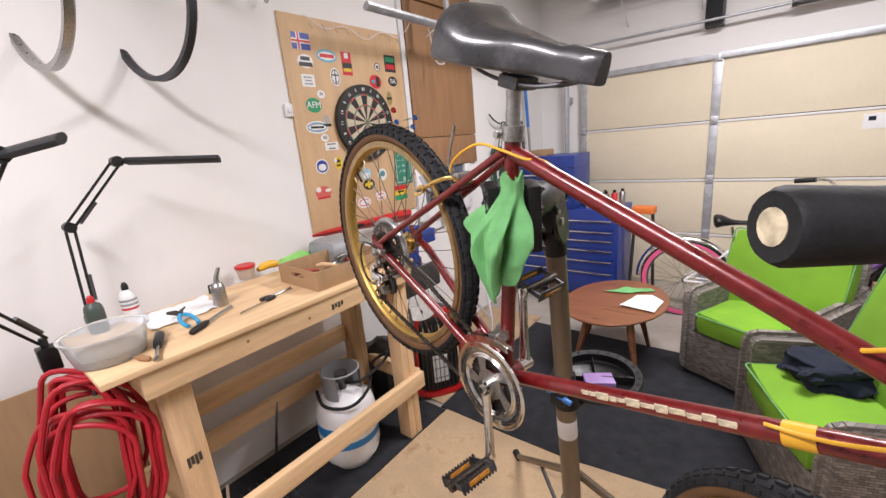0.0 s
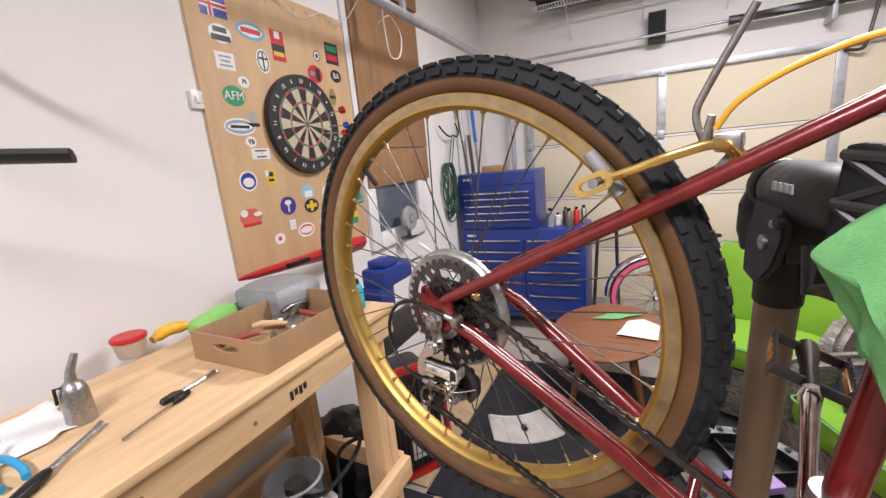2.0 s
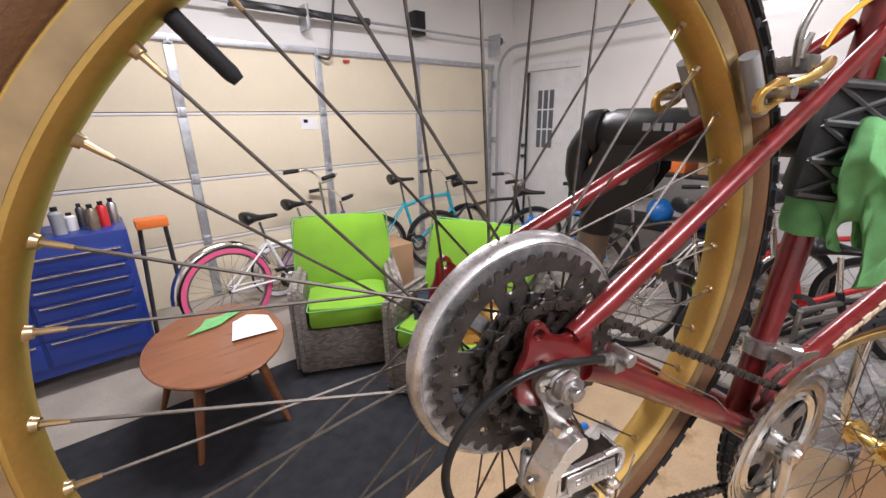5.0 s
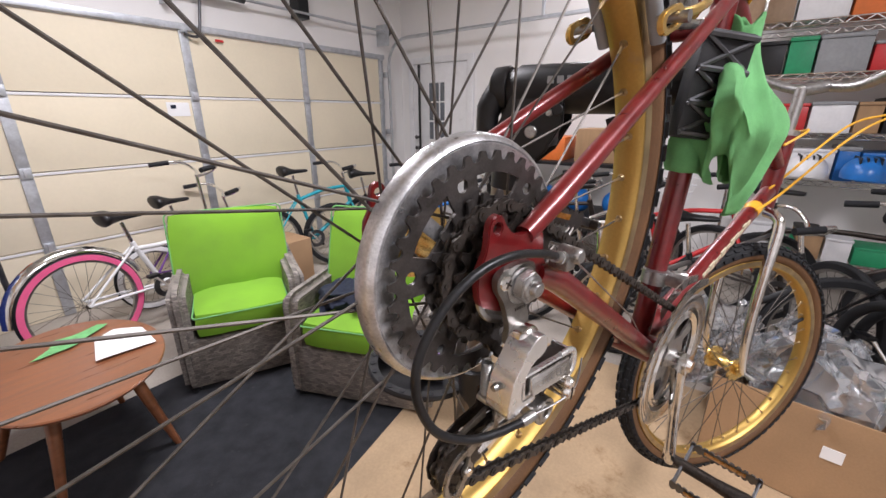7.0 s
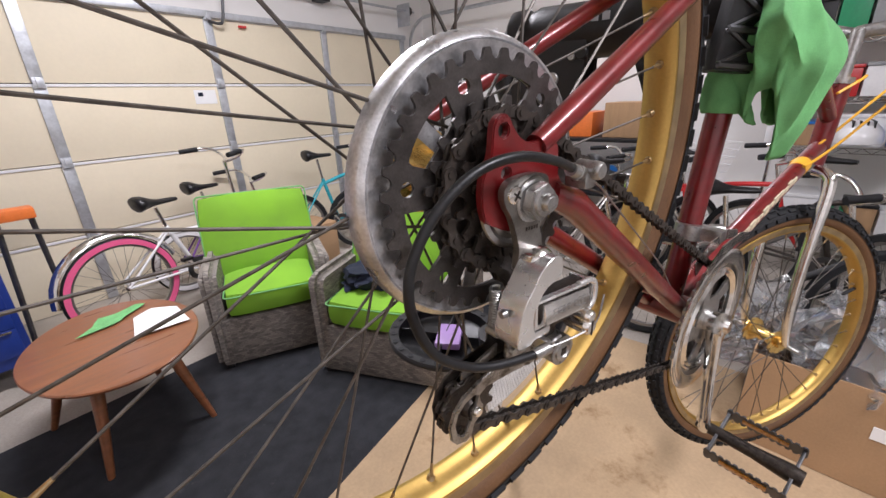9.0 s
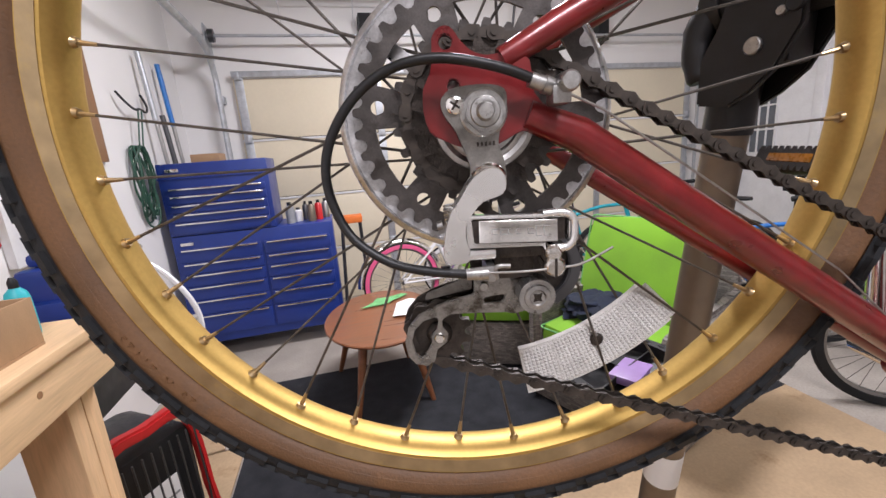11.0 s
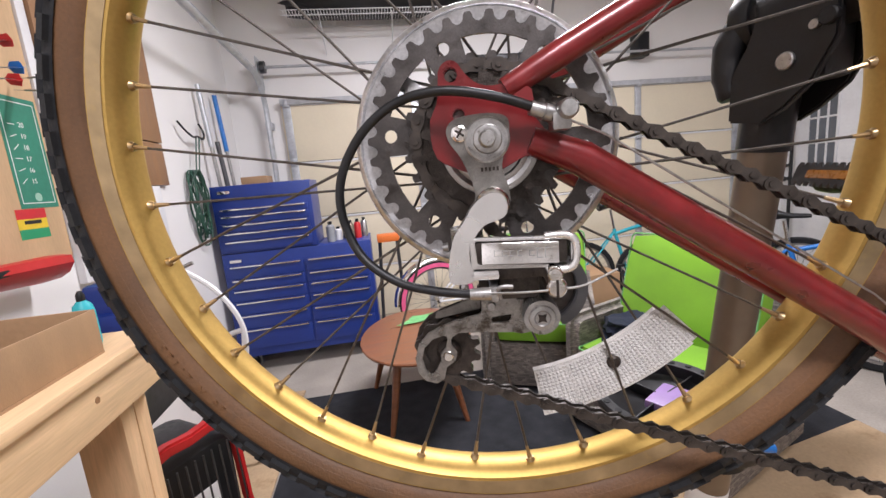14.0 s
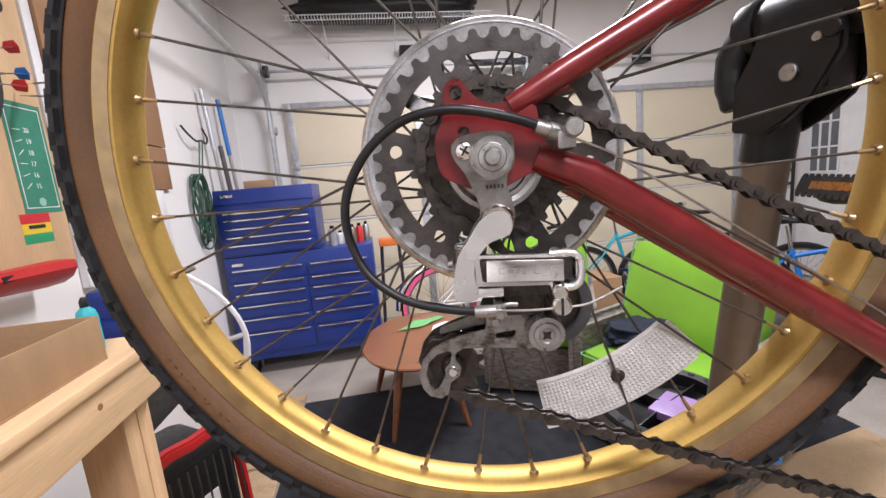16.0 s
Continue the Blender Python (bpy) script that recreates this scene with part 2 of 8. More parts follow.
def smooth_path(pts, n=8, closed=False):
    """Points along a Catmull-Rom curve."""
    P = [Vector(p) for p in pts]
    m = len(P)
    out = []
    for i in range(m if closed else m - 1):
        p0 = P[(i - 1) % m] if closed or i else P[0]
        p1, p2 = P[i], P[(i + 1) % m]
        p3 = P[(i + 2) % m] if closed or i + 2 < m else P[-1]
        for k in range(n):
            t = k / n
            out.append(0.5 * (2 * p1 + (p2 - p0) * t + (2 * p0 - 5 * p1 + 4 * p2 - p3) * t * t + (3 * p1 - p0 - 3 * p2 + p3) * t ** 3))
    if not closed:
        out.append(P[-1])
    return out


def lathe(bm, profile, seg=48, m=None, closed=False):
    """Turns (radius, height) points round z."""
    rows = []
    for r, z in profile:
        rows.append([bm.verts.new((r * math.cos(a), r * math.sin(a), z)) for a in (2 * math.pi * k / seg for k in range(seg))] if r > 1e-6 else [bm.verts.new((0, 0, z))])
    made = [v for row in rows for v in row]
    pairs = list(zip(rows, rows[1:])) + ([(rows[-1], rows[0])] if closed else [])
    for A, B in pairs:
        for k in range(seg):
            a, b, c, d = A[k % len(A)], A[(k + 1) % seg % len(A)], B[(k + 1) % seg % len(B)], B[k % len(B)]
            f = list(dict.fromkeys((a, b, c, d)))
            if len(f) > 2:
                bm.faces.new(f)
    if m is not None:
        bmesh.ops.transform(bm, matrix=m, verts=made)
    return bm


def plate(bm, outline, z0, z1, m=None, holes=()):
    """A flat plate of an outline in x, y, with holes, from z0 to z1."""
    tmp = bmesh.new()
    def loop(pts):
        vs = [tmp.verts.new((x, y, 0)) for x, y in pts]
        return [tmp.edges.new((vs[i], vs[(i + 1) % len(vs)])) for i in range(len(vs))]
    edges = loop(outline)
    for h in holes:
        edges += loop(h)
    faces = [g for g in bmesh.ops.triangle_fill(tmp, edges=edges, use_beauty=True)["geom"] if isinstance(g, bmesh.types.BMFace)]
    ext = bmesh.ops.extrude_face_region(tmp, geom=faces)["geom"]
    bmesh.ops.translate(tmp, verts=[v for v in ext if isinstance(v, bmesh.types.BMVert)], vec=(0, 0, z1 - z0))
    bmesh.ops.translate(tmp, verts=tmp.verts[:], vec=(0, 0, z0))
    if m is not None:
        bmesh.ops.transform(tmp, matrix=m, verts=tmp.verts[:])
    me = bpy.data.meshes.new("tmp")
    tmp.to_mesh(me)
    tmp.free()
    bm.from_mesh(me)
    bpy.data.meshes.remove(me)
    return bm


def circle(r, n=24, x=0, y=0, start=0):
    return [(x + r * math.cos(start + 2 * math.pi * k / n), y + r * math.sin(start + 2 * math.pi * k / n)) for k in range(n)]


def soft_plate(bm, outline, z0, z1, m=None, holes=(), bevel=0.0006, segments=2):
    """A plate whose sharp edges are rounded over."""
    tmp = bmesh.new()
    plate(tmp, outline, z0, z1, None, holes)
    sharp = [e for e in tmp.edges if len(e.link_faces) == 2 and e.calc_face_angle(0) > 0.9]
    bmesh.ops.bevel(tmp, geom=sharp, offset=bevel, segments=segments, affect="EDGES", clamp_overlap=True)
    if m is not None:
        bmesh.ops.transform(tmp, matrix=m, verts=tmp.verts[:])
    me = bpy.data.meshes.new("tmp")
    tmp.to_mesh(me)
    tmp.free()
    bm.from_mesh(me)
    bpy.data.meshes.remove(me)
    return bm


def round_outline(pts, n=4):
    """A closed smooth outline through a few corners."""
    return [(q.x, q.y) for q in smooth_path([(a, b, 0) for a, b in pts], n, closed=True)]


def structure(name, boxes, material, label, category, bevel=0.0):
    return mesh_thing(name, nb(*boxes, bevel=bevel), material, label, category, kind="structure")


# ---- the room ----
NY, EX, SY = 5.06, 5.62, -3.6
DL, DR, DT = 0.44, 5.2, 2.09
structure("floor", [((-0.2, SY - 0.2, -0.12), (EX + 0.2, NY + 0.4, 0))], CONCRETE, "worn light grey concrete garage floor", "floor")
structure("ceiling", [((-0.2, SY - 0.2, CEILING), (EX + 0.2, NY + 0.4, CEILING + 0.12))], CEIL, "plain white painted garage ceiling", "ceiling")
structure("wall_west", [((-0.15, SY, 0), (0, NY, CEILING))], WALL, "white painted drywall behind the workbench", "wall")
structure("wall_south", [((-0.15, SY - 0.15, 0), (EX + 0.15, SY, CEILING))], WALL, "plain white painted wall", "wall")
structure("wall_east", [((EX, SY, 0), (EX + 0.15, NY, CEILING))], WALL, "white painted wall with a glazed door", "wall")
structure("wall_north", [((-0.15, NY, 0), (DL, NY + 0.15, CEILING)), ((DR, NY, 0), (EX + 0.15, NY + 0.15, CEILING)), ((DL, NY, DT), (DR, NY + 0.15, CEILING))], WALL, "white wall around the garage door", "wall")

# ---- the bicycle in the repair stand ----
def frame_matrix(origin, yaw, tilt):
    """x forward, y to the bicycle's far side, z up."""
    th, ph = radians(yaw), radians(tilt)
    n = Vector((math.sin(th) * math.cos(ph), math.cos(th) * math.cos(ph), math.sin(ph)))
    u = Vector((math.cos(th), -math.sin(th), 0))
    v = u.cross(n)
    m = Matrix((u, n, v)).transposed().to_4x4()
    m.translation = origin
    return m


BIKE = frame_matrix((1.2535, 1.3147, 1.3285), 14.2, 1.75)
PL = Matrix.Rotation(radians(90), 4, "X")
bike = thing("bicycle", BIKE, "dark red mountain bicycle with gold rims in a repair stand", "bicycle")


def at(x, y, z):
    return Matrix.Translation((x, y, z))


def wheel_tread(bm, R, half, rows, count, height):
    """Knobs round the crown of a tyre whose section is half wide."""
    mid = R - half
    for i in range(count):
        for j, lat in enumerate(rows):
            a = 2 * math.pi * (i + (0.5 if j % 2 else 0)) / count
            c, s = math.cos(a), math.sin(a)
            q = math.sin(lat)
            e = math.cos(lat)
            m = Matrix(((c * e, -s, c * -q, 0), (q, 0, e, 0), (s * e, c, s * -q, 0), (0, 0, 0, 1)))
            m = Matrix.Translation((mid * c, 0, mid * s)) @ m @ Matrix.Translation((half + height * 0.25, 0, 0))
            long = 2 * math.pi * R / count * 0.31
            box(bm, (-height, -long, -half * 0.17), (height * 0.6, long, half * 0.17), 0, m)
    return bm


def tyre_profile(R, half, inner, lo, hi, n=14):
    """(radius, side) points round the tyre's section between two angles."""
    mid = R - half
    return [(mid + half * math.cos(a), half * math.sin(a) * inner) for a in (lo + (hi - lo) * k / n for k in range(n + 1))]


def build_wheel(parent, centre, turn, phase, hub_half, valve, name, off=(0.0, 0.0)):
    """Rim with tyre, hub, spokes and nipples; the axle lies along y."""
    M = at(*centre) @ turn
    bm = bmesh.new()
    lathe(bm, [(0.267, -0.008), (0.2665, 0.0), (0.267, 0.008), (0.2695, 0.0125), (0.272, 0.0155), (0.2865, 0.0165), (0.2875, 0.0145), (0.281, 0.012), (0.281, -0.012), (0.2875, -0.0145), (0.2865, -0.0165), (0.272, -0.0155), (0.2695, -0.0125)], 144, PL, closed=True)
    rim = part(name + "_rim", bm, GOLD, parent, "gold anodised alloy rim with a worn braking track", M)
    for s in (-1, 1):
        bm = bmesh.new()
        lathe(bm, [(0.2745, s * 0.0158), (0.2855, s * 0.01668), (0.2855, s * 0.0169), (0.2745, s * 0.0161)], 144, PL, closed=True)
        part("braking_track", bm, BRAKETRACK, rim)
    bm = bmesh.new()
    prof = tyre_profile(0.3245, 0.0205, 1.0, -2.62, 2.62, 26)
    lathe(bm, prof + [(r - 0.0012, z * 0.93) for r, z in prof[::-1]], 144, PL, closed=True)
    tyre = part(name + "_tyre", bm, TYREWALL, parent, "worn gum-wall knobbly tyre with black tread", M)
    bm = bmesh.new()
    lathe(bm, tyre_profile(0.3258, 0.0217, 1.0, -1.55, 1.55, 18), 144, PL)
    wheel_tread(bm, 0.3258, 0.0217, (-1.24, -0.62, 0.0, 0.62, 1.24), 74, 0.0040)
    tagged(part("tread", bm, RUBBER, tyre, "black knobbly tread"), kind="stuff")
    # raised moulding lines on the sidewalls
    bm = bmesh.new()
    for s in (-1, 1):
        for rr, z in ((0.2955, 0.0183), (0.3065, 0.0203)):
            lathe(bm, [(rr, s * z), (rr + 0.0008, s * (z + 0.0007)), (rr + 0.0016, s * z)], 96, PL)
    part("sidewall_ridge", bm, TYREWALL, tyre)
    # hub
    fl, fr = hub_half
    bm = bmesh.new()
    lathe(bm, [(0.0, fl + 0.012), (0.013, fl + 0.012), (0.014, fl + 0.002), (0.031, fl + 0.0015), (0.031, fl - 0.0015), (0.02, fl - 0.004), (0.0155, fl - 0.012), (0.0155, fr + 0.012), (0.02, fr + 0.004), (0.031, fr + 0.0015), (0.031, fr - 0.0015), (0.014, fr - 0.002), (0.013, fr - 0.012), (0, fr - 0.012)], 40, Matrix.Rotation(radians(-90), 4, "X"))
    hub = part(name + "_hub", bm, GOLDHUB, parent, "gold anodised hub shell", M @ at(off[0], 0, off[1]))
    bm = bmesh.new()
    tube(bm, [(0, -0.083, 0), (0, 0.083, 0)], 0.0048, 12)
    part("axle", bm, ALLOY, hub)
    # spokes
    nip = None
    for k in range(36):
        a = radians(phase + 10 * k)
        side = fr if k % 2 else fl
        sweep = radians(62) * (1 if k % 4 in (1, 2) else -1)
        h = a + sweep
        p0 = Vector((off[0] + 0.0285 * math.cos(h), side + (0.0016 if k % 4 in (1, 2) else -0.0016), off[1] + 0.0285 * math.sin(h)))
        p1 = Vector((0.263 * math.cos(a), (1 if side > 0 else -1) * 0.003, 0.263 * math.sin(a)))
        bm = bmesh.new()
        tube(bm, [p0 - (p1 - p0).normalized() * 0.002, p1], 0.00105, 6)
        part("spoke", bm, SPOKE, rim)
        if nip is None:
            bm = bmesh.new()
            tube(bm, [(0, 0, 0.0115), (0, 0, 0.0)], [0.0013, 0.0019], 8)
            lathe(bm, [(0.0, 0.0), (0.0032, 0.0), (0.0034, -0.0016), (0.0045, -0.0042)], 10)
            nip = part("nipple", bm, BRASSN, rim)
            ob = nip
        else:
            ob = new("nipple", nip.data)
            ob.parent = rim
        d = (p0 - p1).normalized()
        ob.matrix_basis = at(*(p1 - d * 0.0005)) @ d.to_track_quat("Z", "Y").to_matrix().to_4x4()
    if valve is not None:
        a = radians(valve)
        bm = bmesh.new()
        tube(bm, [(0.268 * math.cos(a), 0, 0.268 * math.sin(a)), (0.262 * math.cos(a), 0, 0.262 * math.sin(a)), (0.236 * math.cos(a), 0, 0.236 * math.sin(a)), (0.232 * math.cos(a), 0, 0.232 * math.sin(a))], [0.0042, 0.0042, 0.0042, 0.003], 12)
        part("valve", bm, RUBBER, rim, "black rubber valve stem")
    return rim, tyre, hub, M


rear_rim, rear_tyre, rear_hub, REAR = build_wheel(bike, (0, 0, 0), Matrix(), 5.57, (0.036, -0.028), 131, "rear", (0.0058, -0.0024))

# size marking moulded into the sidewall, and unreadable lettering as bars
def arc_text(text, radius, angle, size, parent, side):
    for i, ch in enumerate(text):
        if ch == " ":
            continue
        cu = bpy.data.curves.new("lettering", "FONT")
        cu.body, cu.size, cu.extrude, cu.align_x, cu.align_y = ch, size, 0.0005, "CENTER", "CENTER"
        tmp = bpy.data.objects.new("lettering", cu)
        scene.collection.objects.link(tmp)
        dg = bpy.context.evaluated_depsgraph_get()
        me = bpy.data.meshes.new_from_object(tmp.evaluated_get(dg))
        bpy.data.objects.remove(tmp)
        ob = new("lettering", me)
        ob.data.materials.append(TYREWALL)
        a = radians(angle) - i * size * 0.78 / radius
        ob.parent = parent
        ob.matrix_basis = Matrix.Rotation(-a, 4, "Y") @ at(radius, side, 0) @ PL @ Matrix.Rotation(radians(-90), 4, "Z")
    return None


arc_text("26 X 2.125", 0.3, 221, 0.0098, rear_tyre, -0.0199)

# spoke protector and the freewheel's sprockets
COG = Vector((0.0058, 0, -0.0024))
bm = bmesh.new()
prof = [(0.0672, 0.0308), (0.076, 0.0315), (0.0808, 0.0328), (0.0816, 0.0316), (0.0824, 0.0330), (0.0852, 0.0312), (0.0870, 0.0272), (0.0874, 0.0205), (0.0860, 0.0198), (0.0846, 0.0232), (0.0805, 0.0298), (0.0672, 0.0296)]
lathe(bm, prof, 112, at(COG.x - 0.001, 0, COG.z) @ PL, closed=True)
for k in range(3):
    a = radians(20 + 120 * k)
    box(bm, (0.03, -0.0305, -0.005), (0.069, -0.0297, 0.005), 0.0004, at(COG.x - 0.001, 0, COG.z) @ Matrix.Rotation(-a, 4, "Y"))
part("spoke_protector", bm, PROTECT, bike, "scuffed silver spoke protector ring")


def gear_outline(teeth, valley, tip):
    """Square-shouldered teeth with round-bottomed gaps."""
    out = []
    w = 2 * math.pi / teeth
    for k in range(teeth):
        a0 = w * k
        for f, rr in ((0.0, 0.0), (0.14, 0.09), (0.25, 0.34), (0.30, 0.72), (0.36, 0.97), (0.44, 1.0), (0.56, 1.0), (0.64, 0.97), (0.70, 0.72), (0.75, 0.34), (0.86, 0.09)):
            r = valley + (tip - valley) * rr
            out.append((r * math.cos(a0 + f * w), r * math.sin(a0 + f * w)))
    return out


def sprocket(teeth, y, valley, tip, inner, material, windows=0, ro=0.0, ri=0.0, first=0.0, depth=0.0022):
    holes = [circle(inner, 32)]
    for k in range(windows):
        c = radians(first) + 2 * math.pi * k / windows
        span = math.pi / windows * 0.62
        hole = [(ro * math.cos(c + f * span), ro * math.sin(c + f * span)) for f in (-1, -0.6, -0.2, 0.2, 0.6, 1)]
        hole += [((ri + 0.004 * abs(f)) * math.cos(c - f * span), (ri + 0.004 * abs(f)) * math.sin(c - f * span)) for f in (-0.96, -0.4, 0.4, 0.96)]
        holes.append(hole)
        c += math.pi / windows
        holes.append(circle(0.0042, 14, (ro - 0.002) * math.cos(c), (ro - 0.002) * math.sin(c)))
    bm = bmesh.new()
    plate(bm, gear_outline(teeth, valley, tip), 0, depth, at(COG.x, y, COG.z) @ PL, holes)
    return part("sprocket", bm, material, bike)


sprocket(36, -0.0362, 0.0712, 0.0772, 0.034, COGSTEEL, 6, 0.0640, 0.0475, 82)
sprocket(24, -0.0400, 0.0452, 0.0532, 0.022, COGSTEEL)
for teeth, y, inner in ((22, -0.0445, 0.024), (18, -0.050, 0.02), (14, -0.0545, 0.017)):
    r = teeth * 0.0127 / (2 * math.pi)
    sprocket(teeth, y, r - 0.0036, r + 0.0040, inner, GREASE_AND_SHADE)
bm = bmesh.new()
lathe(bm, [(0.0, 0.03), (0.0385, 0.03), (0.0385, 0.034), (0.031, 0.035), (0.031, 0.04), (0.025, 0.041), (0.025, 0.0465), (0.019, 0.047), (0.019, 0.056), (0, 0.056)], 40, at(COG.x, 0, COG.z) @ PL)
part("freewheel_body", bm, GREASE_AND_SHADE, bike)
bm = bmesh.new()
lathe(bm, [(0.0, 0.0555), (0.0275, 0.0555), (0.0295, 0.0570), (0.0290, 0.0588), (0.0262, 0.0596), (0.0235, 0.0584), (0.0225, 0.0592), (0.0205, 0.0596), (0.0195, 0.0580), (0.0, 0.0580)], 48, at(COG.x + 0.001, 0, COG.z - 0.003) @ PL)
part("dust_cover", bm, ALLOY, bike, "dull steel dust cover over the smallest sprocket")

# frame tubes
BB, CL, HB, HT = Vector((0.40, 0, -0.242)), Vector((0.462, 0, 0.262)), Vector((1.0, 0, -0.115)), Vector((1.02, 0, 0.045))


def frame_tube(name, pts, r, material=REDFRAME, label="", seg=20):
    bm = bmesh.new()
    tube(bm, pts, r, seg)
    return part(name, bm, material, bike, label)


frame_tube("seat_tube", [BB, CL + Vector((0.001, 0, 0.006))], 0.0148)
frame_tube("top_tube", [(0.457, 0, 0.243), (1.012, 0, -0.022)], 0.0142)
frame_tube("down_tube", [BB, (1.0, 0, -0.078)], 0.0152)
frame_tube("head_tube", [HB, HT], 0.0185)
for s in (-1, 1):
    ya = -0.060 if s < 0 else 0.066
    frame_tube("seat_stay", [(0.017, ya, 0.024), (0.05, ya * 0.97, 0.041), (0.30, s * 0.033, 0.165), (0.452, s * 0.019, 0.243)], [0.0066, 0.0078, 0.0078, 0.0075])
    frame_tube("chain_stay", [(0.03, ya, -0.005), (0.06, ya * 0.96, -0.018), (0.235, s * 0.038, -0.134), (0.385, s * 0.024, -0.235)], [0.0085, 0.0102, 0.0112, 0.0112])
    ear = [(-0.017, -0.0160), (-0.0245, -0.0110), (-0.0272, 0.0), (-0.0265, 0.0115), (-0.0222, 0.0195), (-0.0206, 0.0270), (-0.0200, 0.0365), (-0.0168, 0.0412), (-0.0122, 0.0424), (-0.0084, 0.0402), (-0.0055, 0.0355), (0.0, 0.0298), (0.0065, 0.0270), (0.013, 0.0268), (0.022, 0.0285), (0.032, 0.0225), (0.034, 0.006), (0.041, -0.003), (0.038, -0.0130), (0.027, -0.0140), (0.018, -0.0180), (0.009, -0.0215), (-0.004, -0.0215)]
    bm = bmesh.new()
    soft_plate(bm, round_outline(ear, 2), 0, 0.0052, at(0, ya + 0.0012, 0) @ PL, [circle(0.0036, 16, -0.0129, 0.0342), circle(0.0034, 12, -0.0100, 0.0122)], 0.0007)
    part("dropout", bm, REDFRAME, bike)
for a, b in (((0.315, -0.034, 0.172), (0.315, 0.034, 0.172)), ((0.30, -0.030, -0.178), (0.30, 0.030, -0.178))):
    frame_tube("stay_bridge", [a, b], 0.0065)
bm = bmesh.new()
tube(bm, [BB + Vector((0, -0.036, 0)), BB + Vector((0, 0.036, 0))], 0.0205, 24)
part("bottom_bracket_shell", bm, REDFRAME, bike)
# cream lettering bars on the down tube
rng = random.Random(4)
d = (Vector((1.0, 0, -0.078)) - BB).normalized()
up = Vector((-d.z, 0, d.x))
x = 0.21
while x < 0.43:
    w = rng.uniform(0.012, 0.026)
    c = BB + d * (x + w / 2) + Vector((0, -0.0125, 0)) + up * 0.004
    bm = bmesh.new()
    m = Matrix((d, (0, 1, 0), up)).transposed().to_4x4()
    box(bm, (-w * 0.5, -0.0026, -0.0065 * rng.uniform(0.4, 1.1)), (w * 0.48, 0.0008, 0.0075 * rng.uniform(0.4, 1.15)), 0.0035)
    part("lettering_bar", bm, CREAM, bike, "", at(*c) @ m)
    x += w
# rear axle nut, derailleur hanger
bm = bmesh.new()
lathe(bm, [(0, 0.0690), (0.0128, 0.0690), (0.0128, 0.0706), (0.0118, 0.0714), (0, 0.0714)], 32, at(0.005, 0, -0.003) @ PL)
soft_plate(bm, circle(0.0108, 6, 0, 0, 0.3), 0.0712, 0.0782, at(0.005, 0, -0.003) @ PL, (), 0.0008, 2)
lathe(bm, [(0, 0.0780), (0.0082, 0.0780), (0.0074, 0.0796), (0.0050, 0.0800), (0.0046, 0.0826), (0.0038, 0.0836), (0, 0.0838)], 24, at(0.005, 0, -0.003) @ PL)
part("axle_nut", bm, ALLOY, bike, "worn steel axle nut")
hanger = [(-0.0136, 0.0092), (-0.004, 0.0112), (0.008, 0.0112), (0.0166, 0.0082), (0.0176, 0.0), (0.0140, -0.0115), (0.0126, -0.0195), (0.0150, -0.0275), (0.0158, -0.0405), (0.0058, -0.0492), (-0.0040, -0.0425), (-0.0040, -0.0300), (-0.0102, -0.0125), (-0.0162, -0.0030), (-0.0176, 0.0040)]
bm = bmesh.new()
soft_plate(bm, round_outline(hanger, 4), 0.0655, 0.0702, PL, (), 0.0010, 2)
part("derailleur_hanger", bm, ZINC, bike, "dull steel derailleur hanger plate")
for k in range(5):
    part("lettering_bar", nb(((0.0005 + 0.0022 * k, -0.0704, -0.0205 + 0.0003 * (k % 2)), (0.0018 + 0.0022 * k, -0.0700, -0.0182)), bevel=0), GREASE_AND_SHADE, bike)
bm = bmesh.new()
lathe(bm, [(0, 0.0725), (0.0030, 0.0725), (0.0048, 0.0714), (0.0052, 0.0700), (0, 0.0700)], 20, at(-0.0102, 0, 0.0018) @ PL)
hs0 = part("hanger_screw", bm, CHROME, bike)
bm = bmesh.new()
for a in (35, 125):
    box(bm, (-0.0030, -0.0728, -0.0006), (0.0030, -0.0722, 0.0006), 0, at(-0.0102, 0, 0.0018) @ Matrix.Rotation(radians(a), 4, "Y"))
part("screw_slot", bm, GREASE_AND_SHADE, hs0)


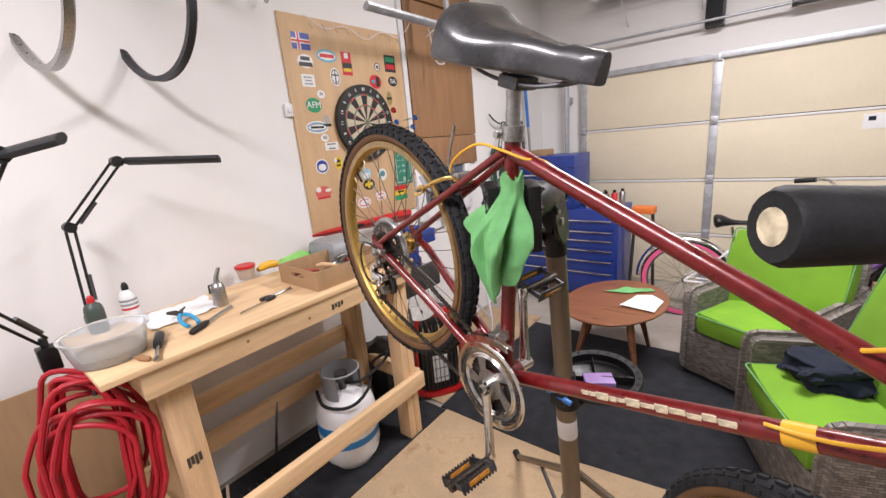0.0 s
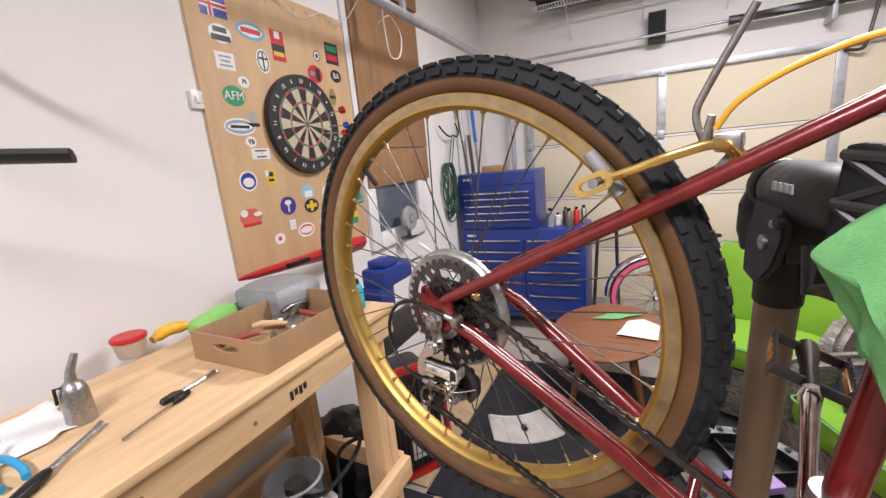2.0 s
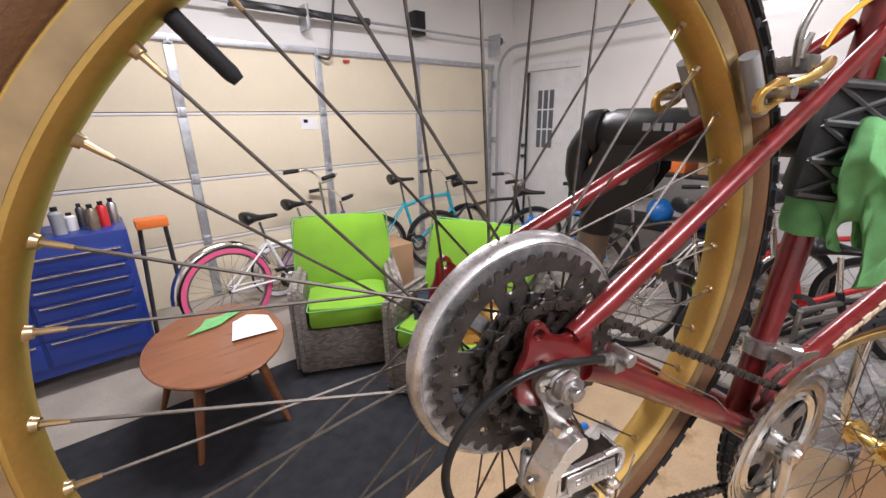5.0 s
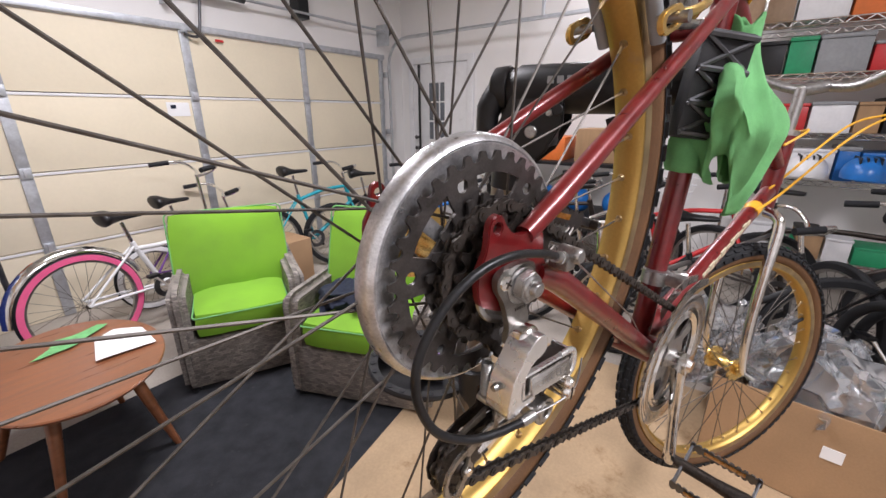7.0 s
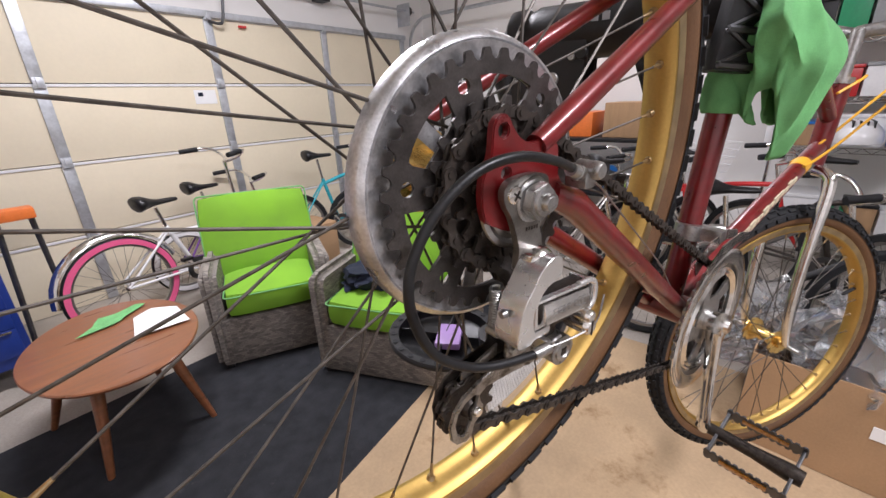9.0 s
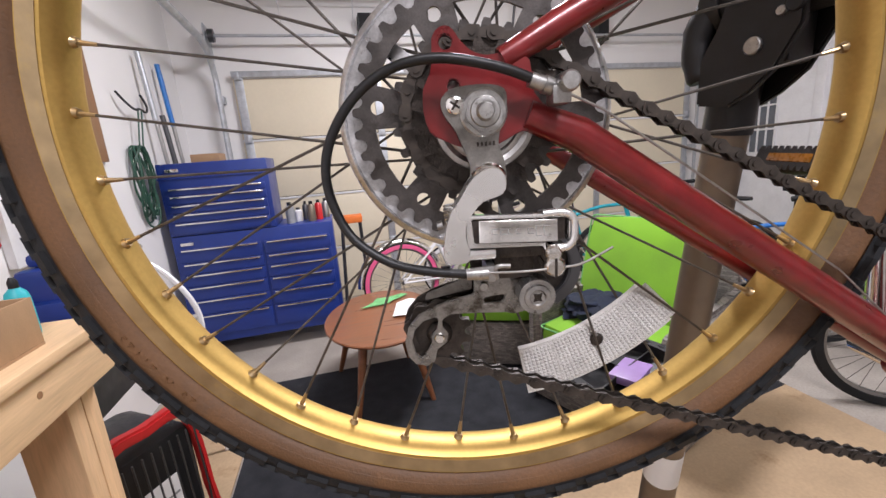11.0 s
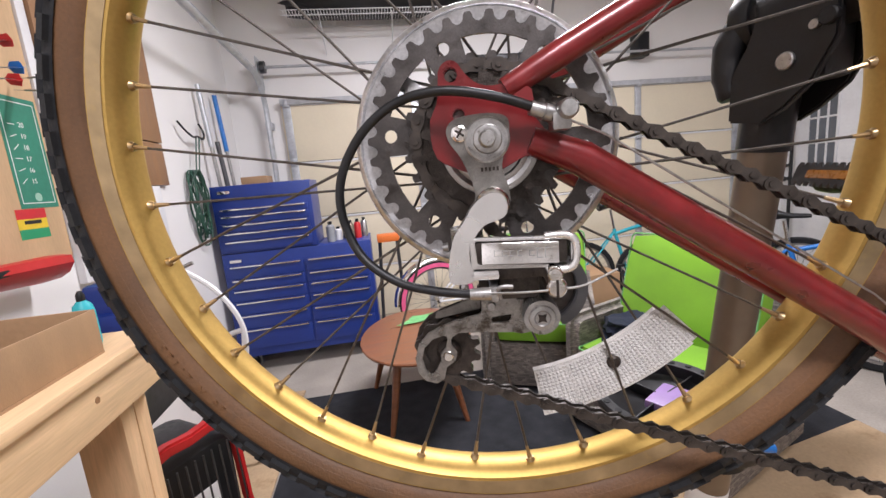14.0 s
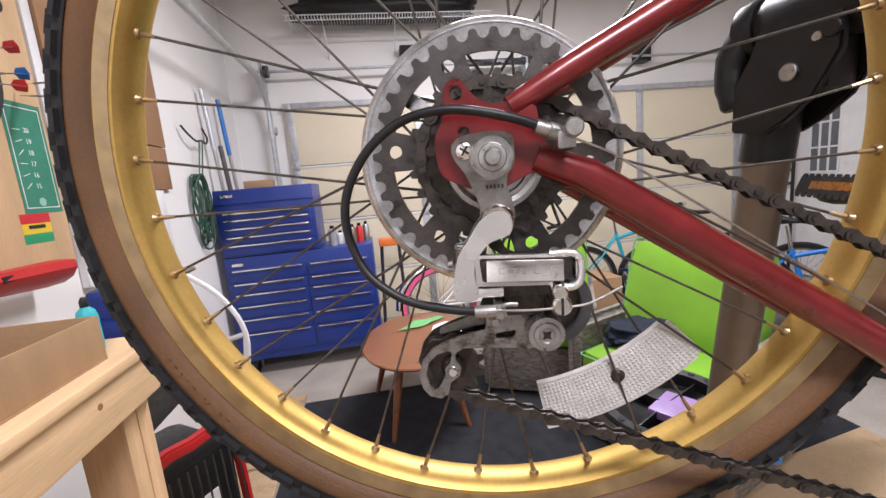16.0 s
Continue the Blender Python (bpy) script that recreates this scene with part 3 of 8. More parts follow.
def deraill():
    """The chrome rear derailleur under the hanger: pivot bolt, knuckle, parallelogram, cage and jockey wheels."""
    der = part("rear_derailleur", lathe(bmesh.new(), [(0, 0.066), (0.0094, 0.066), (0.0096, 0.0780), (0.0090, 0.0800), (0.0076, 0.0815), (0.0068, 0.0822), (0.0044, 0.0820), (0.0038, 0.0800), (0, 0.0800)], 32, at(0.0056, 0, -0.0384) @ PL), CHROME, bike, "worn chrome rear derailleur")
    bm = bmesh.new()
    plate(bm, circle(0.0034, 6, 0, 0, 0.2), 0.0801, 0.0806, at(0.0056, 0, -0.0384) @ PL)
    part("hex_socket", bm, GREASE_AND_SHADE, der)
    bm = bmesh.new()
    body = [(0.0030, -0.0318), (-0.0050, -0.0370), (-0.0112, -0.0462), (-0.0172, -0.0545), (-0.0206, -0.0665), (-0.0212, -0.0800), (-0.0100, -0.0812), (-0.0072, -0.0760), (-0.0092, -0.0690), (-0.0088, -0.0600), (-0.0052, -0.0545), (0.0006, -0.0486), (0.0110, -0.0450), (0.0130, -0.0380), (0.0100, -0.0325)]
    soft_plate(bm, round_outline(body, 3), 0.0705, 0.0885, PL, (), 0.0030, 3)
    part("knuckle", bm, KNUCKLE, der, "scratched chrome upper knuckle")
    bm = bmesh.new()
    tube(bm, [(-0.0215, -0.078, -0.0612), (-0.0245, -0.078, -0.0614)], [0.0026, 0.0022], 12)
    part("limit_pin", bm, ALLOY, der)
    # spring seen behind the knuckle
    bm = bmesh.new()
    tube(bm, [(-0.0165 + 0.0034 * math.cos(k * 0.8), -0.0655 + 0.0034 * math.sin(k * 0.8), -0.052 - 0.0245 * k / 110) for k in range(111)], 0.0008, 5)
    part("return_spring", bm, ALLOY, der)
    bm = bmesh.new()
    lathe(bm, [(0, 0.0690), (0.0026, 0.0690), (0.0030, 0.0675), (0.0030, 0.060), (0, 0.060)], 14, at(-0.0165, 0, -0.0815) @ PL)
    part("spring_bolt", bm, ALLOY, der)
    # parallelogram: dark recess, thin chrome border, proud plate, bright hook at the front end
    # dark block filling the window, its colour standing in for the recess's shade
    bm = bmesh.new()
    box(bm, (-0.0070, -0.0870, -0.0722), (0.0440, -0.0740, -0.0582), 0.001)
    part("shade_block", bm, GREASE_AND_SHADE, der)
    bm = bmesh.new()
    soft_plate(bm, [(-0.0088, -0.0555), (0.0440, -0.0578), (0.0440, -0.0596), (-0.0062, -0.0574), (-0.0052, -0.0708), (0.036, -0.0732), (0.036, -0.0748), (-0.0088, -0.0732)], 0.0840, 0.0885, PL, (), 0.0006)
    part("outer_link", bm, KNUCKLE, der)
    bm = bmesh.new()
    tilt = at(0.018, -0.0885, -0.0655) @ Matrix.Rotation(radians(-14), 4, "X") @ Matrix.Rotation(radians(2.6), 4, "Y")
    box(bm, (-0.0208, -0.0030, -0.0060), (0.0208, 0.0030, 0.0060), 0.0009, tilt)
    plate_ob = part("name_plate", bm, CHROME, der, "brushed plate with worn lettering")
    rng = random.Random(2)
    for k in range(7):
        x = -0.0140 + k * 0.0042 + (0.002 if k > 3 else 0)
        w = rng.uniform(0.0022, 0.0036)
        bm = bmesh.new()
        h = 0.0028 if k > 4 else 0.0016
        for lo, hi in (((x, h - 0.0004), (x + w, h)), ((x, -h), (x + w, -h + 0.0004)), ((x, -h), (x + 0.0004, h))):
            box(bm, (lo[0], -0.0032, lo[1]), (hi[0], -0.0029, hi[1]), 0, tilt)
        part("lettering_bar", bm, ALLOY, plate_ob)
    bm = bmesh.new()
    tube(bm, smooth_path([(0.032, -0.0870, -0.0574), (0.0420, -0.0872, -0.0572), (0.0474, -0.0874, -0.0598), (0.0486, -0.0878, -0.0660), (0.0476, -0.0880, -0.0730), (0.0435, -0.0880, -0.0762), (0.037, -0.0880, -0.0758)], 5), 0.0023, 10)
    box(bm, (0.0455, -0.0880, -0.0735), (0.0485, -0.0700, -0.0590), 0.0012)
    part("front_knuckle", bm, KNUCKLE, der)
    bm = bmesh.new()
    box(bm, (-0.0112, -0.0885, -0.0800), (0.0065, -0.0700, -0.0742), 0.0018)
    part("lower_lug", bm, KNUCKLE, der)
    # dark blocks added below the plate to stand in for the shadow there
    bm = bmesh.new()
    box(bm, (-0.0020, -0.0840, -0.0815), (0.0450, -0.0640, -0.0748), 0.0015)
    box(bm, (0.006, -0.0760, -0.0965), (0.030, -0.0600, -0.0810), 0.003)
    part("shade_block", bm, GREASE_AND_SHADE, der)
    # cable clamp screws
    for x, z, r, slot in ((0.0362, -0.0846, 0.0058, 1), (0.0355, -0.0772, 0.0046, 0)):
        bm = bmesh.new()
        lathe(bm, [(0, 0.0972), (r * 0.7, 0.0970), (r * 0.95, 0.0955), (r, 0.0930), (r, 0.0800), (0, 0.0800)], 22, at(x, 0, z) @ PL)
        sc0 = part("adjusting_screw", bm, CHROME, der)
        if slot:
            bm = bmesh.new()
            box(bm, (x - 0.0007, -0.0974, z - r * 0.86), (x + 0.0007, -0.0969, z + r * 0.86))
            part("screw_slot", bm, GREASE_AND_SHADE, sc0)
    bm = bmesh.new()
    soft_plate(bm, gear_outline(40, 0.0101, 0.0106), 0.0700, 0.0825, at(0.0296, 0, -0.1062) @ PL, (), 0.0003, 1)
    lathe(bm, [(0.0078, 0.0825), (0.0072, 0.0838), (0.0048, 0.0842), (0.0040, 0.0832), (0, 0.0832)], 28, at(0.0296, 0, -0.1062) @ PL)
    pb = part("pivot_bolt", bm, ALLOY, der, "knurled steel lower pivot bolt")
    bm = bmesh.new()
    plate(bm, [((0.0036 if k % 2 else 0.0018) * math.cos(k * math.pi / 4), (0.0036 if k % 2 else 0.0018) * math.sin(k * math.pi / 4)) for k in range(8)], 0.0833, 0.0837, at(0.0296, 0, -0.1062) @ PL)
    part("bolt_recess", bm, GREASE_AND_SHADE, pb)
    bm = bmesh.new()
    lathe(bm, [(0, 0.050), (0.0225, 0.050), (0.0242, 0.054), (0.0225, 0.0595), (0, 0.0595)], 36, at(0.0345, 0, -0.098) @ PL)
    part("spring_housing", bm, GREASE_AND_SHADE, der)
    # dark guard that hooks round the upper jockey wheel
    bm = bmesh.new()
    outer = [(0.034 + 0.0265 * math.cos(radians(g)), -0.095 + 0.0265 * math.sin(radians(g))) for g in range(62, -72, -8)]
    inner = [(0.033 + 0.0205 * math.cos(radians(g)), -0.094 + 0.0205 * math.sin(radians(g))) for g in range(-66, 70, 8)]
    soft_plate(bm, outer + inner, 0.060, 0.0655, PL, (), 0.0008)
    part("wheel_guard", bm, DARKMETAL, der)
    cx, cz = -0.0286, -0.1362
    arm = [(-0.0043, -0.0935), (0.0040, -0.0940), (0.0060, -0.0985), (0.0115, -0.0950), (0.0175, -0.1005), (0.0300, -0.0990), (0.0410, -0.1040), (0.0420, -0.1125), (0.0350, -0.1205), (0.0190, -0.1235), (0.0139, -0.1222), (-0.0040, -0.1212), (-0.0210, -0.1208), (-0.0262, -0.1240), (-0.0262, -0.1290), (-0.0230, -0.1341), (-0.0243, -0.1396), (-0.0306, -0.1445), (-0.0328, -0.1526), (-0.0379, -0.1556), (-0.0452, -0.1535), (-0.0495, -0.1476), (-0.0508, -0.1374), (-0.0475, -0.1276), (-0.0402, -0.1194), (-0.0307, -0.1149), (-0.0213, -0.1117), (-0.0055, -0.1085)]
    hole = [(-0.0462, -0.1376), (-0.0440, -0.1300), (-0.0381, -0.1243), (-0.0300, -0.1218), (-0.0282, -0.1238), (-0.0300, -0.1306), (-0.0336, -0.1343), (-0.0337, -0.1391), (-0.0370, -0.1452), (-0.0403, -0.1489), (-0.0445, -0.1458)]
    bm = bmesh.new()
    soft_plate(bm, arm, 0.0622, 0.0648, PL, [hole, [(0.0005, -0.1115), (0.0140, -0.1098), (0.0120, -0.1148), (0.0005, -0.1150)]], 0.0007)
    part("cage_plate", bm, CAGE, der, "curled steel cage plate with bright worn edges")
    bm = bmesh.new()
    soft_plate(bm, [(x - 0.001, z + 0.006) for x, z in arm], 0.0470, 0.0490, PL, (), 0.0005)
    part("cage_plate", bm, GREASE_AND_SHADE, der)
    bm = bmesh.new()
    soft_plate(bm, [(-0.0055, -0.0985), (-0.0060, -0.1075), (-0.0220, -0.1105), (-0.0360, -0.1130), (-0.0350, -0.1085), (-0.0200, -0.1035)], 0.0560, 0.0580, PL, (), 0.0005)
    part("cage_plate", bm, ZINC, der)
    bm = bmesh.new()
    lathe(bm, [(0, 0.0672), (0.0024, 0.0670), (0.0030, 0.0655), (0.0030, 0.0640), (0, 0.0640)], 14, at(0.0010, 0, -0.1035) @ PL)
    part("cage_screw", bm, ALLOY, der)
    for x, z in ((cx, cz), (0.0335, -0.092)):
        bm = bmesh.new()
        plate(bm, gear_outline(11, 0.0165, 0.0212), 0.0515, 0.0575, at(x, 0, z) @ PL, [circle(0.0045, 12)])
        lathe(bm, [(0.0, 0.0618), (0.0058, 0.0618), (0.0082, 0.0590), (0.0086, 0.0570), (0.0086, 0.050), (0, 0.050)], 20, at(x, 0, z) @ PL)
        part("jockey_wheel", bm, GREASE_AND_SHADE, der)
    bm = bmesh.new()
    lathe(bm, [(0, 0.0668), (0.0026, 0.0666), (0.0036, 0.0652), (0.0036, 0.0620), (0, 0.0620)], 16, at(cx, 0, cz) @ PL)
    part("wheel_bolt", bm, CHROME, der)
    # barrel adjuster for the cable
    bm = bmesh.new()
    tube(bm, [(-0.0105, -0.0908, -0.0866), (-0.0030, -0.0912, -0.0866), (0.0012, -0.0914, -0.0866)], [0.0032, 0.0036, 0.0036], 14)
    part("barrel_adjuster", bm, ALLOY, der)
    bm = bmesh.new()
    tube(bm, smooth_path([(0.0060, -0.0900, -0.0905), (0.0052, -0.0912, -0.0845), (0.0080, -0.0915, -0.0832), (0.0130, -0.0905, -0.0838)], 4), 0.0013, 8)
    box(bm, (0.0005, -0.0915, -0.0920), (0.0052, -0.0640, -0.0830), 0.0012)
    part("cable_bracket", bm, ALLOY, der)
    return der


CAGE = mat("worn_cage_steel", (0.3, 0.29, 0.275), 0.3, metal=0.95, var=0.25, scale=120, bump=0.06, bscale=900, stain=(0.1, 0.085, 0.07), stain_scale=90, stain_at=0.52)
deraill()
loop = smooth_path([(0.036, -0.0745, 0.0090), (0.0129, -0.079, 0.0176), (-0.0163, -0.080, 0.0237), (-0.0406, -0.079, 0.0211), (-0.0603, -0.0775, 0.0100), (-0.0745, -0.0765, -0.0066), (-0.0815, -0.0765, -0.0245), (-0.0805, -0.078, -0.0437), (-0.0710, -0.081, -0.0642), (-0.0515, -0.085, -0.0785), (-0.0300, -0.0885, -0.0842), (-0.0090, -0.0908, -0.0866)], 8)
frame_tube("cable_housing", loop, 0.0026, BLACKPL, "black gear cable loop", 12)
frame_tube("gear_cable", [(0.044, -0.0735, 0.0060), (0.07, -0.070, -0.0060), (0.24, -0.046, -0.118), (0.39, -0.03, -0.25)], 0.0007, ALLOY, "", 6)
frame_tube("gear_cable", smooth_path([(0.0, -0.0912, -0.0866), (0.020, -0.0945, -0.0862), (0.037, -0.0955, -0.0852), (0.052, -0.0915, -0.0850), (0.072, -0.082, -0.0800)], 5), 0.0007, ALLOY, "", 6)
bm = bmesh.new()
tube(bm, [(0.0290, -0.0755, 0.0112), (0.0360, -0.0745, 0.0086), (0.0362, -0.0745, 0.0085), (0.0430, -0.0735, 0.0062)], [0.0040, 0.0040, 0.0048, 0.0044], 14)
box(bm, (0.0400, -0.0790, -0.0020), (0.0500, -0.0640, 0.0075), 0.0015)
lathe(bm, [(0, 0.0840), (0.0042, 0.0838), (0.0052, 0.0825), (0.0055, 0.0790), (0.0055, 0.068), (0, 0.068)], 18, at(0.0480, 0, 0.0085) @ PL)
part("cable_stop", bm, ALLOY, bike, "steel cable stop with a slotted clamp screw")
# chain
ring_c, ring_r = Vector((0.40, 0, -0.242)), 46 * 0.0127 / (2 * math.pi)
cog_r, drive_r = 22 * 0.0127 / (2 * math.pi), 32 * 0.0127 / (2 * math.pi)


def arc(cx, cz, r, a0, a1, n):
    return [(cx + r * math.cos(radians(a0 + (a1 - a0) * k / n)), cz + r * math.sin(radians(a0 + (a1 - a0) * k / n))) for k in range(n + 1)]


loop2 = arc(COG.x, COG.z, cog_r, 61, 255, 14) + arc(0.0335, -0.092, 0.0195, 125, 10, 6) + arc(0.034, -0.096, 0.0195, 0, -60, 4) + arc(-0.0286, -0.1362, 0.0195, 95, 250, 9) + arc(ring_c.x, ring_c.z, drive_r, 250, 421, 20)


def lateral(x):
    t = max(0.0, min(1.0, (x - 0.02) / 0.36))
    return -0.0455 + 0.0020 * t


pts = [Vector((x, lateral(x), z)) for x, z in loop2]
for i, p in enumerate(pts):
    if p.z < -0.07 and p.x < 0.07:
        p.y = -0.0545
steps, total = [0.0], 0.0
for a, b in zip(pts, pts[1:] + pts[:1]):
    total += (b - a).length
    steps.append(total)
closed = pts + pts[:1]


def along(s):
    s %= total
    for i in range(len(steps) - 1):
        if steps[i + 1] >= s:
            f = (s - steps[i]) / max(1e-9, steps[i + 1] - steps[i])
            return closed[i].lerp(closed[i + 1], f)
    return closed[0]


def link_mesh(half, name):
    bm = bmesh.new()
    out = []
    for x0, s in ((0.00635, 1), (-0.00635, -1)):
        for g in (-90, -45, 0, 45, 90):
            out.append((x0 + s * 0.0043 * math.cos(radians(g)), (1 if s > 0 else -1) * 0.0043 * math.sin(radians(g))))
        out.append((0.0, 0.0023 if s > 0 else -0.0023))
    for s in (-1, 1):
        plate(bm, out, s * half - 0.0006, s * half + 0.0006, PL)
    for x0 in (-0.00635, 0.00635):
        tube(bm, [(x0, -half - 0.0014, 0), (x0, half + 0.0014, 0)], 0.0019, 10)
    me = bpy.data.meshes.new(name)
    bmesh.ops.recalc_face_normals(bm, faces=bm.faces[:])
    bm.to_mesh(me)
    bm.free()
    me.materials.append(CHAINMAT)
    return me


chain = part("chain", tube(bmesh.new(), [along(total * k / 240) for k in range(240)], 0.0016, 6, closed=True), CHAINMAT, bike, "oily dark bicycle chain")
meshes = [link_mesh(0.0034, "link"), link_mesh(0.0022, "link")]
count = round(total / 0.0127 / 2) * 2
for k in range(count):
    a, b = along(total * k / count), along(total * (k + 1) / count)
    ob = new("link", meshes[k % 2])
    ob.parent = chain
    dx = (b - a).normalized()
    dz = dx.cross(Vector((0, 1, 0))).normalized()
    dy = dz.cross(dx)
    m = Matrix((dx, dy, dz)).transposed().to_4x4()
    m.translation = (a + b) / 2
    ob.matrix_basis = m

# crankset
out = []
for k in range(92):
    a = 2 * math.pi * k / 92
    out.append(((ring_r + (0.003 if k % 2 else -0.0025)) * math.cos(a), (ring_r + (0.003 if k % 2 else -0.0025)) * math.sin(a)))


def wing(r0, r1, c, span):
    return [(r1 * math.cos(c + f * span), r1 * math.sin(c + f * span)) for f in (-1, -0.5, 0, 0.5, 1)] + [(r0 * math.cos(c - f * span * 0.8 + 0.25), r0 * math.sin(c - f * span * 0.8 + 0.25)) for f in (-1, 0, 1)]


bm = bmesh.new()
plate(bm, out, 0.0495, 0.052, at(*ring_c) @ PL, [wing(0.035, 0.066, 2 * math.pi * k / 5, 0.42) for k in range(5)])
part("chainring", bm, ALLOY, bike, "steel chainring with swept windows")
bm = bmesh.new()
lathe(bm, [(0.080, 0.0545), (0.098, 0.0535), (0.1005, 0.055), (0.1005, 0.0565), (0.097, 0.058), (0.088, 0.0572), (0.080, 0.0565)], 80, at(*ring_c) @ PL, closed=True)
for rr in (0.072, 0.066):
    lathe(bm, [(rr - 0.0028, 0.0535), (rr, 0.0565), (rr + 0.0028, 0.0535), (rr, 0.052)], 64, at(*ring_c) @ PL, closed=True)
part("chain_guard", bm, CHROME, bike, "polished chrome chain guard ring")
out = [((ring_r * 0.7 + (0.003 if k % 2 else -0.0025)) * math.cos(2 * math.pi * k / 64), (ring_r * 0.7 + (0.003 if k % 2 else -0.0025)) * math.sin(2 * math.pi * k / 64)) for k in range(64)]
bm = bmesh.new()
plate(bm, out, 0.042, 0.044, at(*ring_c) @ PL, [circle(0.035, 30)])
part("chainring", bm, GREASE_AND_SHADE, bike)


def crank(side, angle):
    s = -1 if side < 0 else 1
    a = radians(angle)
    e = ring_c + Vector((0.17 * math.cos(a), s * 0.078, 0.17 * math.sin(a)))
    b = ring_c + Vector((0, s * 0.062, 0))
    bm = bmesh.new()
    tube(bm, [b.lerp(e, f) for f in (-0.06, 0.0, 0.1, 0.5, 0.9, 1.0, 1.05)], [0.010, 0.0165, 0.0125, 0.0095, 0.010, 0.0125, 0.008], 16, flat=0.75)
    tube(bm, [b + Vector((0, -s * 0.03, 0)), b + Vector((0, s * 0.012, 0))], 0.0155, 20)
    arm = part("crank_arm", bm, CHROME, bike, "chromed steel crank arm")
    bm = bmesh.new()
    tube(bm, [b + Vector((0, s * 0.011, 0)), b + Vector((0, s * 0.017, 0))], [0.0105, 0.008], 16)
    part("crank_cap", bm, CHROME, arm)
    # rat-trap pedal
    o = Vector((e.x, e.y + s * 0.012, e.z))
    pm = at(*o) @ Matrix.Rotation(radians(-24 if s < 0 else 20), 4, "Y")
    bm = bmesh.new()
    tube(bm, [(0, -s * 0.02, 0), (0, s * 0.012, 0), (0, s * 0.05, 0), (0, s * 0.088, 0), (0, s * 0.104, 0)], [0.0075, 0.0085, 0.0085, 0.012, 0.0105], 16)
    ped = part("pedal", bm, GREASE_AND_SHADE, bike, "greasy rat-trap pedal with amber reflectors", pm)
    for x in (-0.036, 0.036):
        bm = bmesh.new()
        plate(bm, [(s * 0.004, -0.009)] + [(s * (0.004 + 0.094 * (k + f) / 11), 0.013 if f in (0.3, 0.7) else 0.008) for k in range(11) for f in (0.05, 0.3, 0.7, 0.95)] + [(s * 0.098, -0.009)] + [(s * (0.098 - 0.094 * (k + f) / 11), -0.013 if f in (0.3, 0.7) else -0.008) for k in range(11) for f in (0.05, 0.3, 0.7, 0.95)], -0.001, 0.001, at(x, 0, 0) @ Matrix(((0, 0, 1, 0), (1, 0, 0, 0), (0, 1, 0, 0), (0, 0, 0, 1))))
        part("pedal_cage", bm, DARKMETAL, ped)
        bm = bmesh.new()
        box(bm, (x * 1.02 - 0.003, s * 0.024, -0.0045), (x * 1.02 + 0.003, s * 0.078, 0.0045), 0.001)
        part("pedal_reflector", bm, AMBER, ped, "amber reflector")
    for y in (0.008, 0.094):
        part("pedal_plate", nb(((-0.037, s * y - 0.002, -0.006), (0.037, s * y + 0.002, 0.006)), bevel=0.001), DARKMETAL, ped)


crank(-1, -87)
crank(1, 93)

# front derailleur on the seat tube
bm = bmesh.new()
tube(bm, [(0.407, -0.004, -0.14), (0.409, -0.004, -0.12)], 0.0185, 20)
box(bm, (0.400, -0.045, -0.137), (0.420, -0.012, -0.120), 0.004)
tube(bm, [(0.418, -0.022, -0.128), (0.432, -0.034, -0.128)], 0.009, 14)
fd = part("front_derailleur", bm, ALLOY, bike, "chromed front derailleur")
bm = bmesh.new()
for y in (-0.042, -0.056):
    plate(bm, [(0.34, -0.148), (0.375, -0.128), (0.425, -0.122), (0.462, -0.130), (0.466, -0.140), (0.42, -0.136), (0.38, -0.146), (0.35, -0.166)], -y, -y + 0.0012, PL)
part("cage_plate", bm, CHROME, fd)

# seat post, clamp and saddle
frame_tube("seat_post", [CL, (0.472, 0, 0.345)], 0.0125, ALLOY, "silver seat post")
bm = bmesh.new()
tube(bm, [(0.4615, 0, 0.262), (0.4665, 0, 0.288)], 0.0195, 24)
box(bm, (0.434, -0.012, 0.266), (0.452, 0.012, 0.284), 0.004)
tube(bm, [(0.441, -0.022, 0.275), (0.441, 0.022, 0.275)], 0.006, 12)
part("seat_clamp", bm, ALLOY, bike, "alloy seat clamp")


